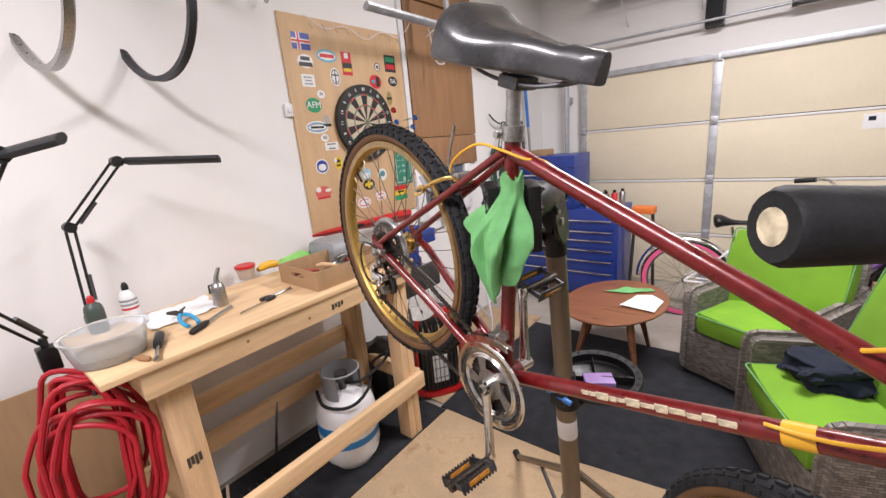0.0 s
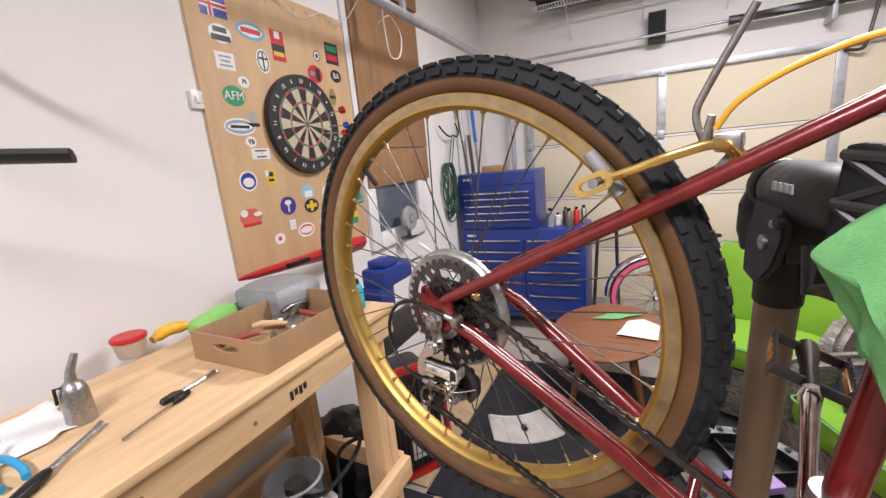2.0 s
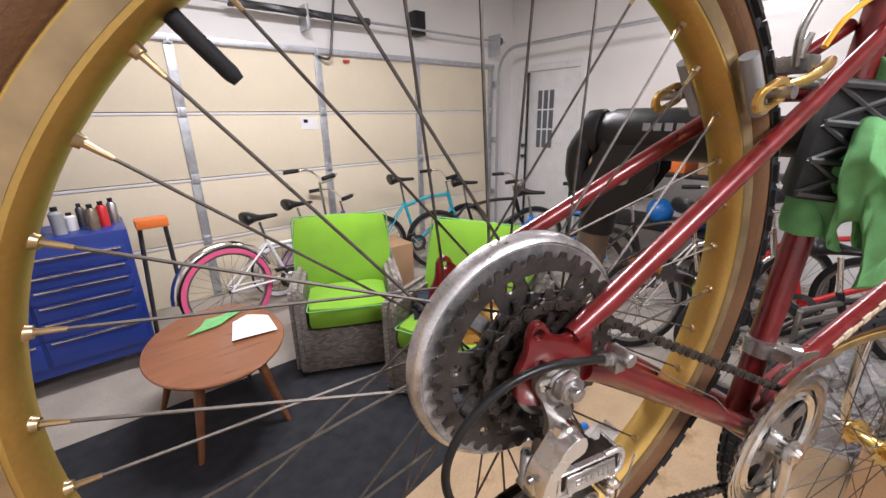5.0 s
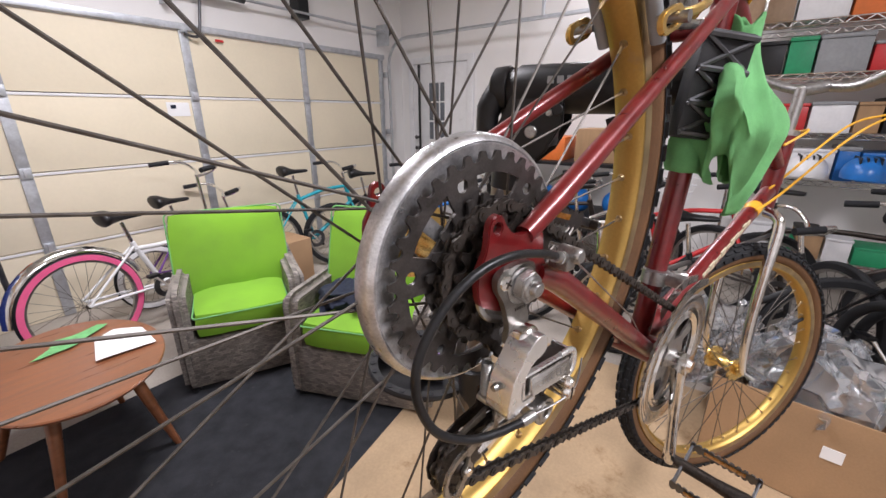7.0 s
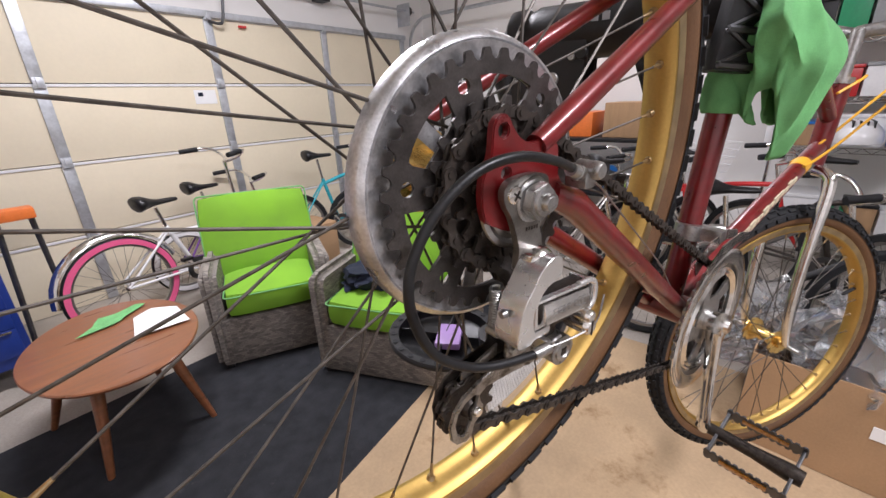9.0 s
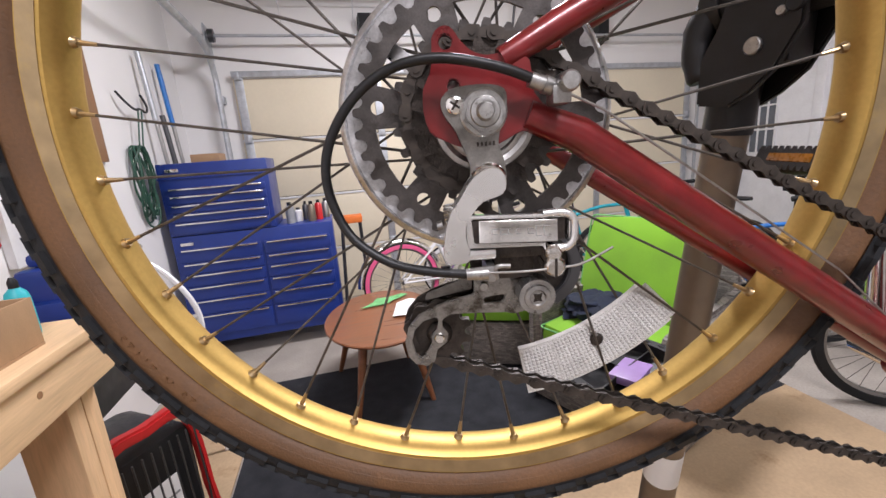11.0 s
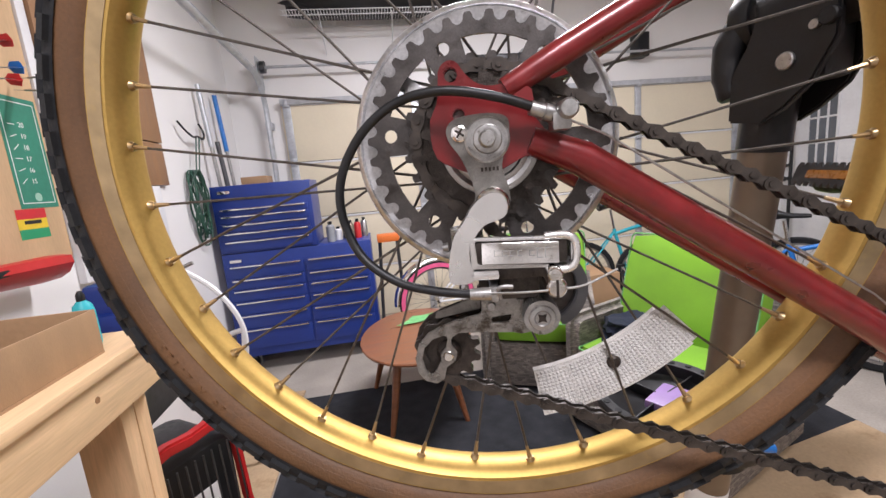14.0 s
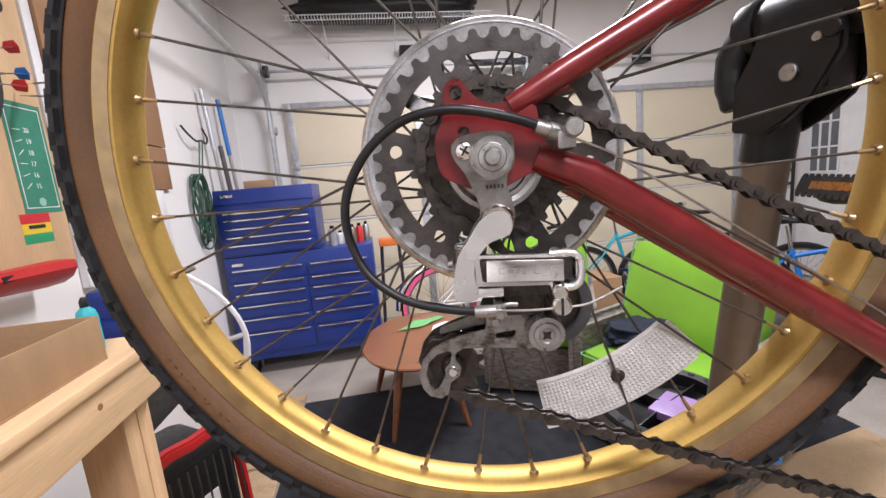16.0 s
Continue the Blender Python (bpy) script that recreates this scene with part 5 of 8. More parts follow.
def sticker(y, z, w, h, shape, base, layers, words="", wcol=BLK, label="small printed sticker on the plywood panel"):
    o = (ell if shape == "e" else rct)(w, h)
    st = flat("sticker", o, y, z, 0.0122, 0.0126, ink(base))
    tagged(st, label, "sticker", "stickers on the panel")
    for k, (dy, dz, lw, lh, sh2, c) in enumerate(layers):
        flat("print", (ell if sh2 == "e" else rct)(lw, lh), y + dy, z + dz, 0.0127 + 0.0003 * k, 0.0129 + 0.0003 * k, ink(c), st)
    if words:
        text_on_wall(words, y, z, 0.0142, min(h * 0.62, w / max(1, len(words)) * 1.5), ink(wcol), st)


def bars(w, h, n, c):
    return [(0, h * (0.28 - 0.56 * k / max(1, n - 1)), w * (0.7 - 0.15 * (k % 2)), h * 0.13, "r", c) for k in range(n)]


sticker(1.99, 2.19, 0.115, 0.085, "r", BLU, [(0, 0, 0.115, 0.024, "r", WHITE), (-0.015, 0, 0.024, 0.085, "r", WHITE), (0, 0, 0.115, 0.011, "r", RED), (-0.015, 0, 0.011, 0.085, "r", RED)], label="blue flag sticker with a red and white cross")
sticker(2.0, 2.09, 0.1, 0.07, "e", WHITE, [(0, -0.016, 0.085, 0.022, "r", BLK), (0, 0.014, 0.06, 0.02, "r", BLK)])
sticker(2.15, 2.13, 0.145, 0.07, "e", SKY, [(0, 0, 0.12, 0.045, "e", WHITE), (0, 0, 0.1, 0.02, "r", RED)])
sticker(2.29, 2.10, 0.075, 0.13, "r", RED, [(0, -0.01, 0.075, 0.03, "r", BLK), (0, -0.035, 0.06, 0.018, "r", YEL), (0, 0.045, 0.03, 0.03, "r", WHITE)])
sticker(2.66, 2.13, 0.1, 0.105, "r", BLK, [(0, 0.025, 0.08, 0.03, "r", GRN), (0, -0.02, 0.08, 0.03, "r", RED)])
sticker(2.54, 2.10, 0.05, 0.05, "e", BLK, [(0, 0, 0.04, 0.04, "e", WHITE), (0, 0, 0.02, 0.02, "r", BLK)])
sticker(2.0, 1.99, 0.085, 0.065, "r", WHITE, bars(0.08, 0.06, 3, (0.3, 0.32, 0.35)))
sticker(2.19, 2.02, 0.07, 0.1, "e", WHITE, [(0, 0, 0.058, 0.085, "e", BLK), (0, 0, 0.048, 0.074, "e", WHITE), (0, 0, 0.008, 0.07, "r", BLK), (0, 0.01, 0.045, 0.008, "r", BLK)])
sticker(2.51, 2.01, 0.105, 0.085, "e", RED, [(0.02, 0, 0.03, 0.06, "r", BLK), (-0.02, 0, 0.03, 0.02, "r", (0.1, 0.3, 0.4))])
sticker(2.67, 2.02, 0.085, 0.065, "e", BLK, [], "BA", WHITE)
sticker(2.07, 1.92, 0.055, 0.045, "e", WHITE, [], "PI", BLK)
sticker(2.01, 1.86, 0.105, 0.08, "e", GRN, [], "AFM", WHITE, "green oval sticker with white letters")
sticker(2.08, 1.78, 0.05, 0.05, "e", (0.4, 0.38, 0.35), [(0, -0.03, 0.06, 0.015, "r", BLK)])
sticker(2.01, 1.74, 0.15, 0.07, "e", WHITE, [(0, 0, 0.135, 0.055, "e", (0.25, 0.35, 0.45)), (0, 0, 0.12, 0.03, "e", WHITE), (0, 0, 0.09, 0.012, "r", BLK)])
sticker(2.05, 1.68, 0.055, 0.045, "e", WHITE, [], "VB", BLK)
sticker(2.09, 1.63, 0.095, 0.045, "r", WHITE, bars(0.09, 0.045, 2, BLK))
sticker(2.0, 1.52, 0.09, 0.085, "e", WHITE, [(0, 0, 0.075, 0.07, "e", BLU), (0, -0.005, 0.055, 0.04, "e", WHITE)])
sticker(2.12, 1.53, 0.06, 0.075, "e", YEL, [(0, 0.01, 0.03, 0.02, "r", BLK), (0, -0.015, 0.03, 0.012, "r", BLK), (-0.02, 0.015, 0.02, 0.03, "e", WHITE)])
sticker(1.98, 1.37, 0.11, 0.075, "e", (0.6, 0.12, 0.1), [(-0.03, 0.02, 0.035, 0.03, "e", WHITE), (0.035, 0.01, 0.04, 0.02, "e", WHITE), (0, -0.03, 0.09, 0.012, "r", RED)])
sticker(2.19, 1.39, 0.095, 0.085, "e", (0.05, 0.03, 0.25), [(0, -0.01, 0.008, 0.04, "r", WHITE), (0, 0.015, 0.04, 0.024, "e", WHITE)])
sticker(2.20, 1.30, 0.035, 0.045, "r", WHITE, bars(0.03, 0.04, 2, (0.4, 0.5, 0.7)))
sticker(2.33, 1.44, 0.085, 0.07, "e", (0.3, 0.5, 0.6), [(0, -0.01, 0.05, 0.03, "r", WHITE)])
sticker(2.34, 1.37, 0.1, 0.07, "e", BLK, [(0, 0, 0.07, 0.02, "r", YEL), (0, 0, 0.02, 0.05, "r", YEL)])
sticker(2.47, 1.42, 0.08, 0.08, "e", WHITE, [(0, 0.005, 0.05, 0.04, "e", (0.1, 0.25, 0.25))])
sticker(2.11, 1.25, 0.06, 0.05, "e", WHITE, [(0, 0, 0.02, 0.02, "e", RED)])
sticker(2.28, 1.26, 0.11, 0.07, "e", WHITE, [(0, 0, 0.09, 0.05, "e", RED), (0, 0, 0.08, 0.035, "e", WHITE)])
sticker(2.43, 1.28, 0.1, 0.06, "e", WHITE, [(0, 0, 0.08, 0.04, "e", (0.6, 0.1, 0.1)), (0, 0, 0.07, 0.025, "e", WHITE)])
sticker(2.63, 1.275, 0.125, 0.1, "r", YEL, [(0, 0.034, 0.125, 0.033, "r", RED), (0, -0.034, 0.125, 0.033, "r", GRN), (0, 0.006, 0.07, 0.012, "r", BLK)], label="red, yellow and green striped sticker")
sticker(2.62, 1.91, 0.05, 0.09, "e", (0.3, 0.24, 0.08), [(0, 0, 0.05, 0.015, "r", BLK)])
# dart score sheet
sc = flat("score_chart", rct(0.165, 0.375), 2.68, 1.515, 0.0122, 0.0135, BOARDGREEN)
tagged(sc, "green darts score chart with white lines and figures", "score chart")
for dz in (-0.17, 0.17):
    flat("chart_line", rct(0.14, 0.003), 2.68, 1.515 + dz, 0.0136, 0.014, ink(WHITE), sc)
for dy in (-0.07, 0.07):
    flat("chart_line", rct(0.003, 0.34), 2.68 + dy, 1.515, 0.0136, 0.014, ink(WHITE), sc)
for k, figure in enumerate(("20", "19", "18", "17", "16", "15")):
    text_on_wall(figure, 2.68, 1.61 - 0.038 * k, 0.0138, 0.024, ink(WHITE), sc)
    flat("chart_line", rct(0.03, 0.0025, 20 * (k % 3)), 2.64, 1.61 - 0.038 * k, 0.0136, 0.014, ink(WHITE), sc)
flat("chart_line", ell(0.03, 0.03), 2.68, 1.365, 0.0136, 0.014, ink((0.3, 0.5, 0.4)), sc)
# dartboard
WALLX = Matrix(((0, 0, 1, 0), (1, 0, 0, 0), (0, 1, 0, 0), (0, 0, 0, 1)))
db = thing("dartboard", at(0.0125, 2.366, 1.757) @ WALLX, "round sisal dartboard with black and cream sectors", "dartboard")
bm = bmesh.new()
lathe(bm, [(0, 0), (0.226, 0), (0.228, 0.01), (0.226, 0.03), (0, 0.03)], 64)
part("board", bm, ink(BLK), db)
DCREAM, DRED, DGRN = ink((0.55, 0.47, 0.34)), ink((0.45, 0.03, 0.03)), ink((0.03, 0.2, 0.1))
for k in range(20):
    for r0, r1, cc in ((0.016, 0.098, 0), (0.107, 0.161, 0), (0.098, 0.107, 1), (0.161, 0.170, 1)):
        c = math.pi / 2 + 2 * math.pi * k / 20
        sp = math.pi / 20
        o = [(r1 * math.cos(c + f * sp), r1 * math.sin(c + f * sp)) for f in (-1, -0.5, 0, 0.5, 1)] + [(r0 * math.cos(c - f * sp), r0 * math.sin(c - f * sp)) for f in (-1, 0, 1)]
        bm = bmesh.new()
        plate(bm, o, 0.030, 0.0315)
        part("sector", bm, ((ink(BLK), DCREAM)[k % 2], (DRED, DGRN)[k % 2])[cc], db)
order = (20, 5, 12, 9, 14, 11, 8, 16, 7, 19, 3, 17, 2, 15, 10, 6, 13, 4, 18, 1)
for k, nn in enumerate(order):
    c = math.pi / 2 + 2 * math.pi * k / 20
    cu = bpy.data.curves.new("figure", "FONT")
    cu.body, cu.size, cu.extrude, cu.align_x, cu.align_y = str(nn), 0.026, 0.001, "CENTER", "CENTER"
    tmp = bpy.data.objects.new("figure", cu)
    scene.collection.objects.link(tmp)
    me = bpy.data.meshes.new_from_object(tmp.evaluated_get(bpy.context.evaluated_depsgraph_get()))
    bpy.data.objects.remove(tmp)
    me.materials.append(ink(WHITE))
    ob = new("figure", me)
    ob.parent = db
    ob.matrix_basis = at(0.197 * math.cos(c), 0.197 * math.sin(c), 0.031) @ Matrix.Rotation(c - math.pi / 2, 4, "Z")
for r, c in ((0.016, DGRN), (0.007, DRED)):
    bm = bmesh.new()
    plate(bm, circle(r, 18), 0.030, 0.0318 + 0.0005 * (r < 0.01))
    part("bull", bm, c, db)
bm = bmesh.new()
for r in (0.016, 0.098, 0.107, 0.161, 0.170):
    lathe(bm, [(r - 0.0007, 0.0315), (r, 0.033), (r + 0.0007, 0.0315)], 60)
part("wire_ring", bm, GALV, db)


def dart(y, z, yaw, pitch, flight):
    m = at(0.035, y, z) @ Matrix.Rotation(radians(yaw), 4, "Z") @ Matrix.Rotation(radians(pitch), 4, "Y")
    dt = thing("dart", m, "steel dart with coloured flights stuck in the board", "dart", "darts")
    bm = bmesh.new()
    tube(bm, [(0.0, 0, 0), (0.03, 0, 0), (0.035, 0, 0), (0.08, 0, 0), (0.085, 0, 0), (0.13, 0, 0)], [0.0008, 0.0012, 0.0034, 0.0034, 0.0022, 0.0022], 8)
    part("barrel", bm, ALLOY, dt)
    for k in range(4):
        bm = bmesh.new()
        plate(bm, [(0.105, 0.0), (0.115, 0.016), (0.14, 0.018), (0.145, 0.0)], -0.0006, 0.0006, Matrix.Rotation(radians(90 * k + 20), 4, "X"))
        part("flight", bm, flight, dt)


for y, z, a, b, f in ((2.47, 1.80, 12, -8, REDPL), (2.50, 1.75, 4, 2, BLUEPL), (2.46, 1.72, 18, 5, REDPL), (2.68, 1.76, 6, -5, BLUEPL), (2.66, 1.72, 0, 4, BLUEPL)):
    dart(y, z, a, b, f)
# brown wood covers over a small window
cov = thing("window_cover", Matrix(), "brown wood boards fixed over the window", "window cover")
part("board", nb(((0.004, 2.83, 1.64), (0.03, 3.62, 2.56)), bevel=0.003), BROWNWOOD, cov)
part("board", nb(((0.004, 2.83, 1.405), (0.026, 3.62, 1.635)), bevel=0.003), BROWNWOOD, cov)
part("board", nb(((0.004, 2.83, 2.565), (0.05, 3.62, 2.95)), bevel=0.003), BROWNWOOD, cov)
w1 = thing("window_1", Matrix(), "small dark window in a white frame at night", "window", kind="structure")
part("pane", nb(((0.003, 2.88, 1.12), (0.006, 3.42, 1.40)), bevel=0), NIGHT, w1)
for lo, hi in (((0, 2.79, 1.02), (0.03, 2.88, 1.40)), ((0, 3.42, 1.02), (0.03, 3.5, 1.40)), ((0, 2.88, 1.02), (0.034, 3.42, 1.12))):
    part("window_frame", nb((lo, hi), bevel=0.004), WHITEPAINT, w1)
structure("trim_1", [((0, 2.782, 1.40), (0.018, 2.826, CEILING))], WHITEPAINT, "white painted trim strip beside the boards", "trim", 0.003)
# fan-like gauge in the window
fan = thing("desk_fan", at(0.1, 3.12, 1.17), "small grey round fan on the window sill", "fan")
bm = bmesh.new()
lathe(bm, [(0.03, -0.02), (0.075, -0.02), (0.085, 0), (0.075, 0.02), (0.03, 0.02)], 30, WALLX, closed=True)
part("ring", bm, GREYPL, fan)
bm = bmesh.new()
lathe(bm, [(0, 0.03), (0.025, 0.025), (0.028, -0.02), (0, -0.02)], 20, WALLX)
part("motor", bm, GREYPL, fan)
part("foot", nb(((-0.05, -0.05, -0.13), (0.03, 0.05, -0.12)), ((-0.02, -0.012, -0.125), (0.0, 0.012, -0.08)), bevel=0.003), DARKMETAL, fan)
# wire bundle hanging from the track
bm = bmesh.new()
tube(bm, smooth_path([(0.33, 2.70, 2.32), (0.27, 2.80, 2.24), (0.24, 2.88, 2.12), (0.24, 2.98, 2.13), (0.25, 3.0, 2.24), (0.25, 2.9, 2.32), (0.25, 2.78, 2.26)], 8), 0.004, 8)
mesh_thing("power_cord", bm, WHITEPAINT, "loop of white power cord hanging from the track", "cord")
bm = bmesh.new()
tube(bm, smooth_path([(0.05, 2.0, 2.32), (0.03, 2.15, 2.27), (0.03, 2.3, 2.30), (0.03, 2.45, 2.25), (0.03, 2.6, 2.31), (0.05, 2.75, 2.30), (0.06, 2.9, 2.45)], 8), 0.002, 6)
lights = mesh_thing("string_lights", bm, WHITEPAINT, "unlit white string lights along the panel's top", "string lights")
for k in range(9):
    y = 2.05 + 0.085 * k
    bm = bmesh.new()
    tube(bm, [(0.035, y, 2.285), (0.04, y + 0.01, 2.255)], [0.003, 0.002], 6)
    part("bulb", bm, CLEARPL, lights)
mesh_thing("light_switch", nb(((0, 1.825, 1.80), (0.016, 1.869, 1.865)), ((0.016, 1.838, 1.82), (0.022, 1.856, 1.845)), bevel=0.002), WHITEPAINT, "small white switch box at the panel edge", "light switch")


def hanging_rim(y, z, r, dark, tilt):
    m = at(0.22, y, z) @ Matrix.Rotation(radians(tilt), 4, "Z") @ WALLX
    o = thing("wheel_hoop", m, "bare alloy wheel hoop hung on the white wall", "wheel hoop", "hoops on the wall")
    bm = bmesh.new()
    lathe(bm, [(r - 0.02, -0.009), (r - 0.018, -0.013), (r, -0.014), (r - 0.004, -0.010), (r - 0.004, 0.010), (r, 0.014), (r - 0.018, 0.013), (r - 0.02, 0.009)], 80, closed=True)
    part("hoop", bm, dark, o)
    for k in range(36):
        a = 2 * math.pi * k / 36
        bm = bmesh.new()
        plate(bm, circle(0.0035, 8), -0.0006, 0.0006)
        ob = part("eyelet", bm, GREASE_AND_SHADE, o)
        ob.matrix_basis = Matrix.Rotation(a, 4, "Z") @ at(r - 0.0204, 0, 0) @ Matrix.Rotation(radians(90), 4, "Y")
    bm = bmesh.new()
    tube(bm, [(0.24, r - 0.028, 0.0), (0.0, r - 0.028, 0.0), (-0.03, r - 0.028, 0.0), (-0.035, r - 0.01, 0.0)], 0.004, 8)
    part("hook", bm, DARKMETAL, o)


hanging_rim(0.89, 2.205, 0.275, ALLOY, -82)
hanging_rim(1.205, 2.195, 0.28, ink((0.03, 0.03, 0.035)), -80)
rail = thing("hook_rail", Matrix(), "black wall rail with steel tool hooks", "hook rail")
part("rail", nb(((0, 1.35, 2.40), (0.02, 1.88, 2.46)), bevel=0.003), BLACKPL, rail)
for y in (1.5, 1.66, 1.8):
    part("hook", tube(bmesh.new(), smooth_path([(0.02, y, 2.43), (0.06, y, 2.41), (0.08, y, 2.36), (0.06, y, 2.33), (0.04, y, 2.345)], 5), 0.004, 8), GALV, rail)

# ---- red hedge trimmer scabbard along the wall ----
bm = bmesh.new()
tube(bm, [(0.1, 1.80 + 0.78 * f, 1.155 - 0.03 * f) for f in (0, 0.1, 0.45, 0.7, 0.9, 1.0)], [0.008, 0.022, 0.032, 0.048, 0.054, 0.05], 8, flat=0.6)
rs = mesh_thing("tool_guard", bm, REDPL, "red plastic hollow tool guard lying by the wall", "tool guard")
for y in (2.02, 2.3):
    part("slot", nb(((0.118, y, 1.138), (0.136, y + 0.13, 1.158)), bevel=0.004), BLACKPL, rs)

# ---- workbench ----
wb = thing("workbench", Matrix(), "unfinished pine workbench with a plywood top", "workbench")
BT = 1.04
part("worktop", nb(((0.15, 0.69, BT - 0.02), (0.685, 1.97, BT)), bevel=0.003), PINE, wb, "pale plywood worktop")
part("apron", nb(((0.635, 0.78, BT - 0.11), (0.673, 1.96, BT - 0.0205)), bevel=0.004), PINE, wb)
part("apron", nb(((0.155, 0.78, BT - 0.11), (0.193, 1.96, BT - 0.0205)), bevel=0.004), PINE, wb)
for y in (0.78, 1.90):
    part("cross_rail", nb(((0.195, y + 0.001, BT - 0.11), (0.633, y + 0.039, BT - 0.0205)), bevel=0.004), PINEX, wb)
for x in (0.155, 0.545):
    for y in (0.822, 1.855):
        part("leg", nb(((x, y, 0), (x + 0.089, y + 0.089 if y < 1 else y + 0.044, BT - 0.1105)), bevel=0.005), PINEZ, wb)
        if y > 1:
            part("leg", nb(((x, y + 0.046, 0), (x + 0.089, y + 0.09, BT - 0.1105)), bevel=0.005), PINEZ, wb)
for x in (0.117, 0.635):
    part("stretcher", nb(((x, 0.80, 0.30), (x + 0.037, 1.97, 0.389)), bevel=0.004), PINE, wb)
part("stretcher", nb(((0.156, 0.914, 0.52), (0.194, 1.85, 0.609)), bevel=0.004), PINE, wb)
for y in (0.775, 1.947):
    part("side_stretcher", nb(((0.155, y, 0.30), (0.633, y + 0.037, 0.389)), bevel=0.004), PINEX, wb)
rng = random.Random(8)
for y, z in ((1.1, BT - 0.06), (1.35, BT - 0.075), (1.75, BT - 0.055)):
    part("knot", tube(bmesh.new(), [(0.6725, y, z), (0.6738, y, z)], 0.006, 12), BROWNWOOD, wb)
for k in range(4):
    part("grade_stamp", nb(((0.673, 1.46 + 0.016 * k, BT - 0.085 + 0.006 * (k % 2)), (0.6735, 1.472 + 0.016 * k, BT - 0.06)), bevel=0), DARKMETAL, wb)
    part("grade_stamp", nb(((0.634, 0.84 + 0.012 * k, 0.62 + 0.008 * (k % 2)), (0.6345, 0.85 + 0.012 * k, 0.66)), bevel=0), DARKMETAL, wb)

# ---- things on the workbench ----


def carton(name, m, sx, sy, sz, label, material=CARDBOARD, slot=True):
    c = thing(name, m, label, "cardboard box")
    t = 0.005
    part("base", nb(((0, 0, 0), (sx, sy, t)), bevel=0), material, c)
    for lo, hi in (((0, 0, t), (t, sy, sz)), ((sx - t, 0, t), (sx, sy, sz)), ((t, sy - t, t), (sx - t, sy, sz))):
        part("side", nb((lo, hi), bevel=0.0015), material, c)
    bm = bmesh.new()
    mm = Matrix(((1, 0, 0, 0), (0, 0, -1, t), (0, 1, 0, 0), (0, 0, 0, 1)))
    cx, cz = sx / 2, sz * 0.62
    hole = [(cx + 0.04 * math.cos(a) + (0.012 if math.cos(a) > 0 else -0.012), cz + 0.011 * math.sin(a)) for a in (2 * math.pi * k / 20 for k in range(20))]
    plate(bm, [(t, t), (sx - t, t), (sx - t, sz), (t, sz)], 0, t, mm, [hole] if slot else [])
    part("side", bm, material, c)
    return c


carton("cardboard_tray", at(0.34, 1.44, BT) @ Matrix.Rotation(radians(-1), 4, "Z"), 0.30, 0.40, 0.085, "open cardboard tray of small parts on the workbench")
rng = random.Random(12)
for k in range(9):
    p = (0.40 + rng.random() * 0.18, 1.52 + rng.random() * 0.26, BT + 0.02 + 0.012 * (k % 3))
    bm = bmesh.new()
    a = rng.random() * 3
    if k % 3:
        tube(bm, [(-0.05, 0, 0), (-0.02, 0, 0.006), (0.02, 0, 0.004), (0.06, 0, 0)], [0.008, 0.011, 0.009, 0.006], 10)
    else:
        lathe(bm, [(0, 0), (0.026, 0.0), (0.03, 0.008), (0.026, 0.016), (0.01, 0.018), (0, 0.018)], 20)
    mesh_thing("spare_part", bm, (ALLOY, (PINEX, ink((0.3, 0.06, 0.05)))[k % 2], ZINC)[k % 3], "loose bicycle part lying in the cardboard tray", "bicycle part", at(*p) @ Matrix.Rotation(a, 4, "Z"), "parts in the tray")


def bottle(m, r, h, body, capm, label):
    b = thing("bottle", m, label, "bottle")
    part("body", lathe(bmesh.new(), [(0, 0), (r, 0), (r * 1.03, 0.01), (r, h * 0.62), (r * 0.85, h * 0.74), (r * 0.4, h * 0.82), (r * 0.36, h * 0.86), (0, h * 0.86)], 24), body, b)
    part("cap", lathe(bmesh.new(), [(r * 0.42, h * 0.82), (r * 0.42, h * 0.92), (r * 0.2, h), (0, h)], 18), capm, b)
    return b


b1 = bottle(at(0.20, 0.905, BT), 0.027, 0.155, WHITEPAINT, BLACKPL, "white plastic lubricant bottle with a black cap")
for k in range(3):
    part("lettering_bar", tube(bmesh.new(), [(0, 0, 0.052 + 0.016 * k), (0, 0, 0.060 + 0.016 * k)], 0.0279, 24), (REDPL, GREYPL, GREYPL)[k], b1)
bottle(at(0.20, 0.80, BT), 0.029, 0.14, ink((0.05, 0.07, 0.06)), REDPL, "dark green plastic bottle with a red cap")
oc = thing("oil_can", at(0.375, 1.155, BT), "small dented steel oil can with a pump lever", "oil can")
part("body", lathe(bmesh.new(), [(0, 0), (0.027, 0), (0.028, 0.004), (0.026, 0.075), (0.02, 0.092), (0.01, 0.10), (0, 0.10)], 24), ALLOY, oc)
part("spout", tube(bmesh.new(), [(0, 0, 0.095), (0.0, 0.004, 0.12), (0.0, 0.02, 0.155)], [0.011, 0.009, 0.007], 12), ALLOY, oc)
part("lever", tube(bmesh.new(), [(0.0, -0.012, 0.09), (0.0, -0.03, 0.095), (0.0, -0.032, 0.06)], 0.0035, 8), GREASE_AND_SHADE, oc)
rc = thing("parts_cup", at(0.10, 1.40, BT), "clear plastic tub with a red lid", "tub")
part("tub", lathe(bmesh.new(), [(0, 0), (0.036, 0), (0.044, 0.05), (0.041, 0.05), (0.034, 0.004), (0, 0.004)], 26), ink((0.5, 0.4, 0.33)), rc)
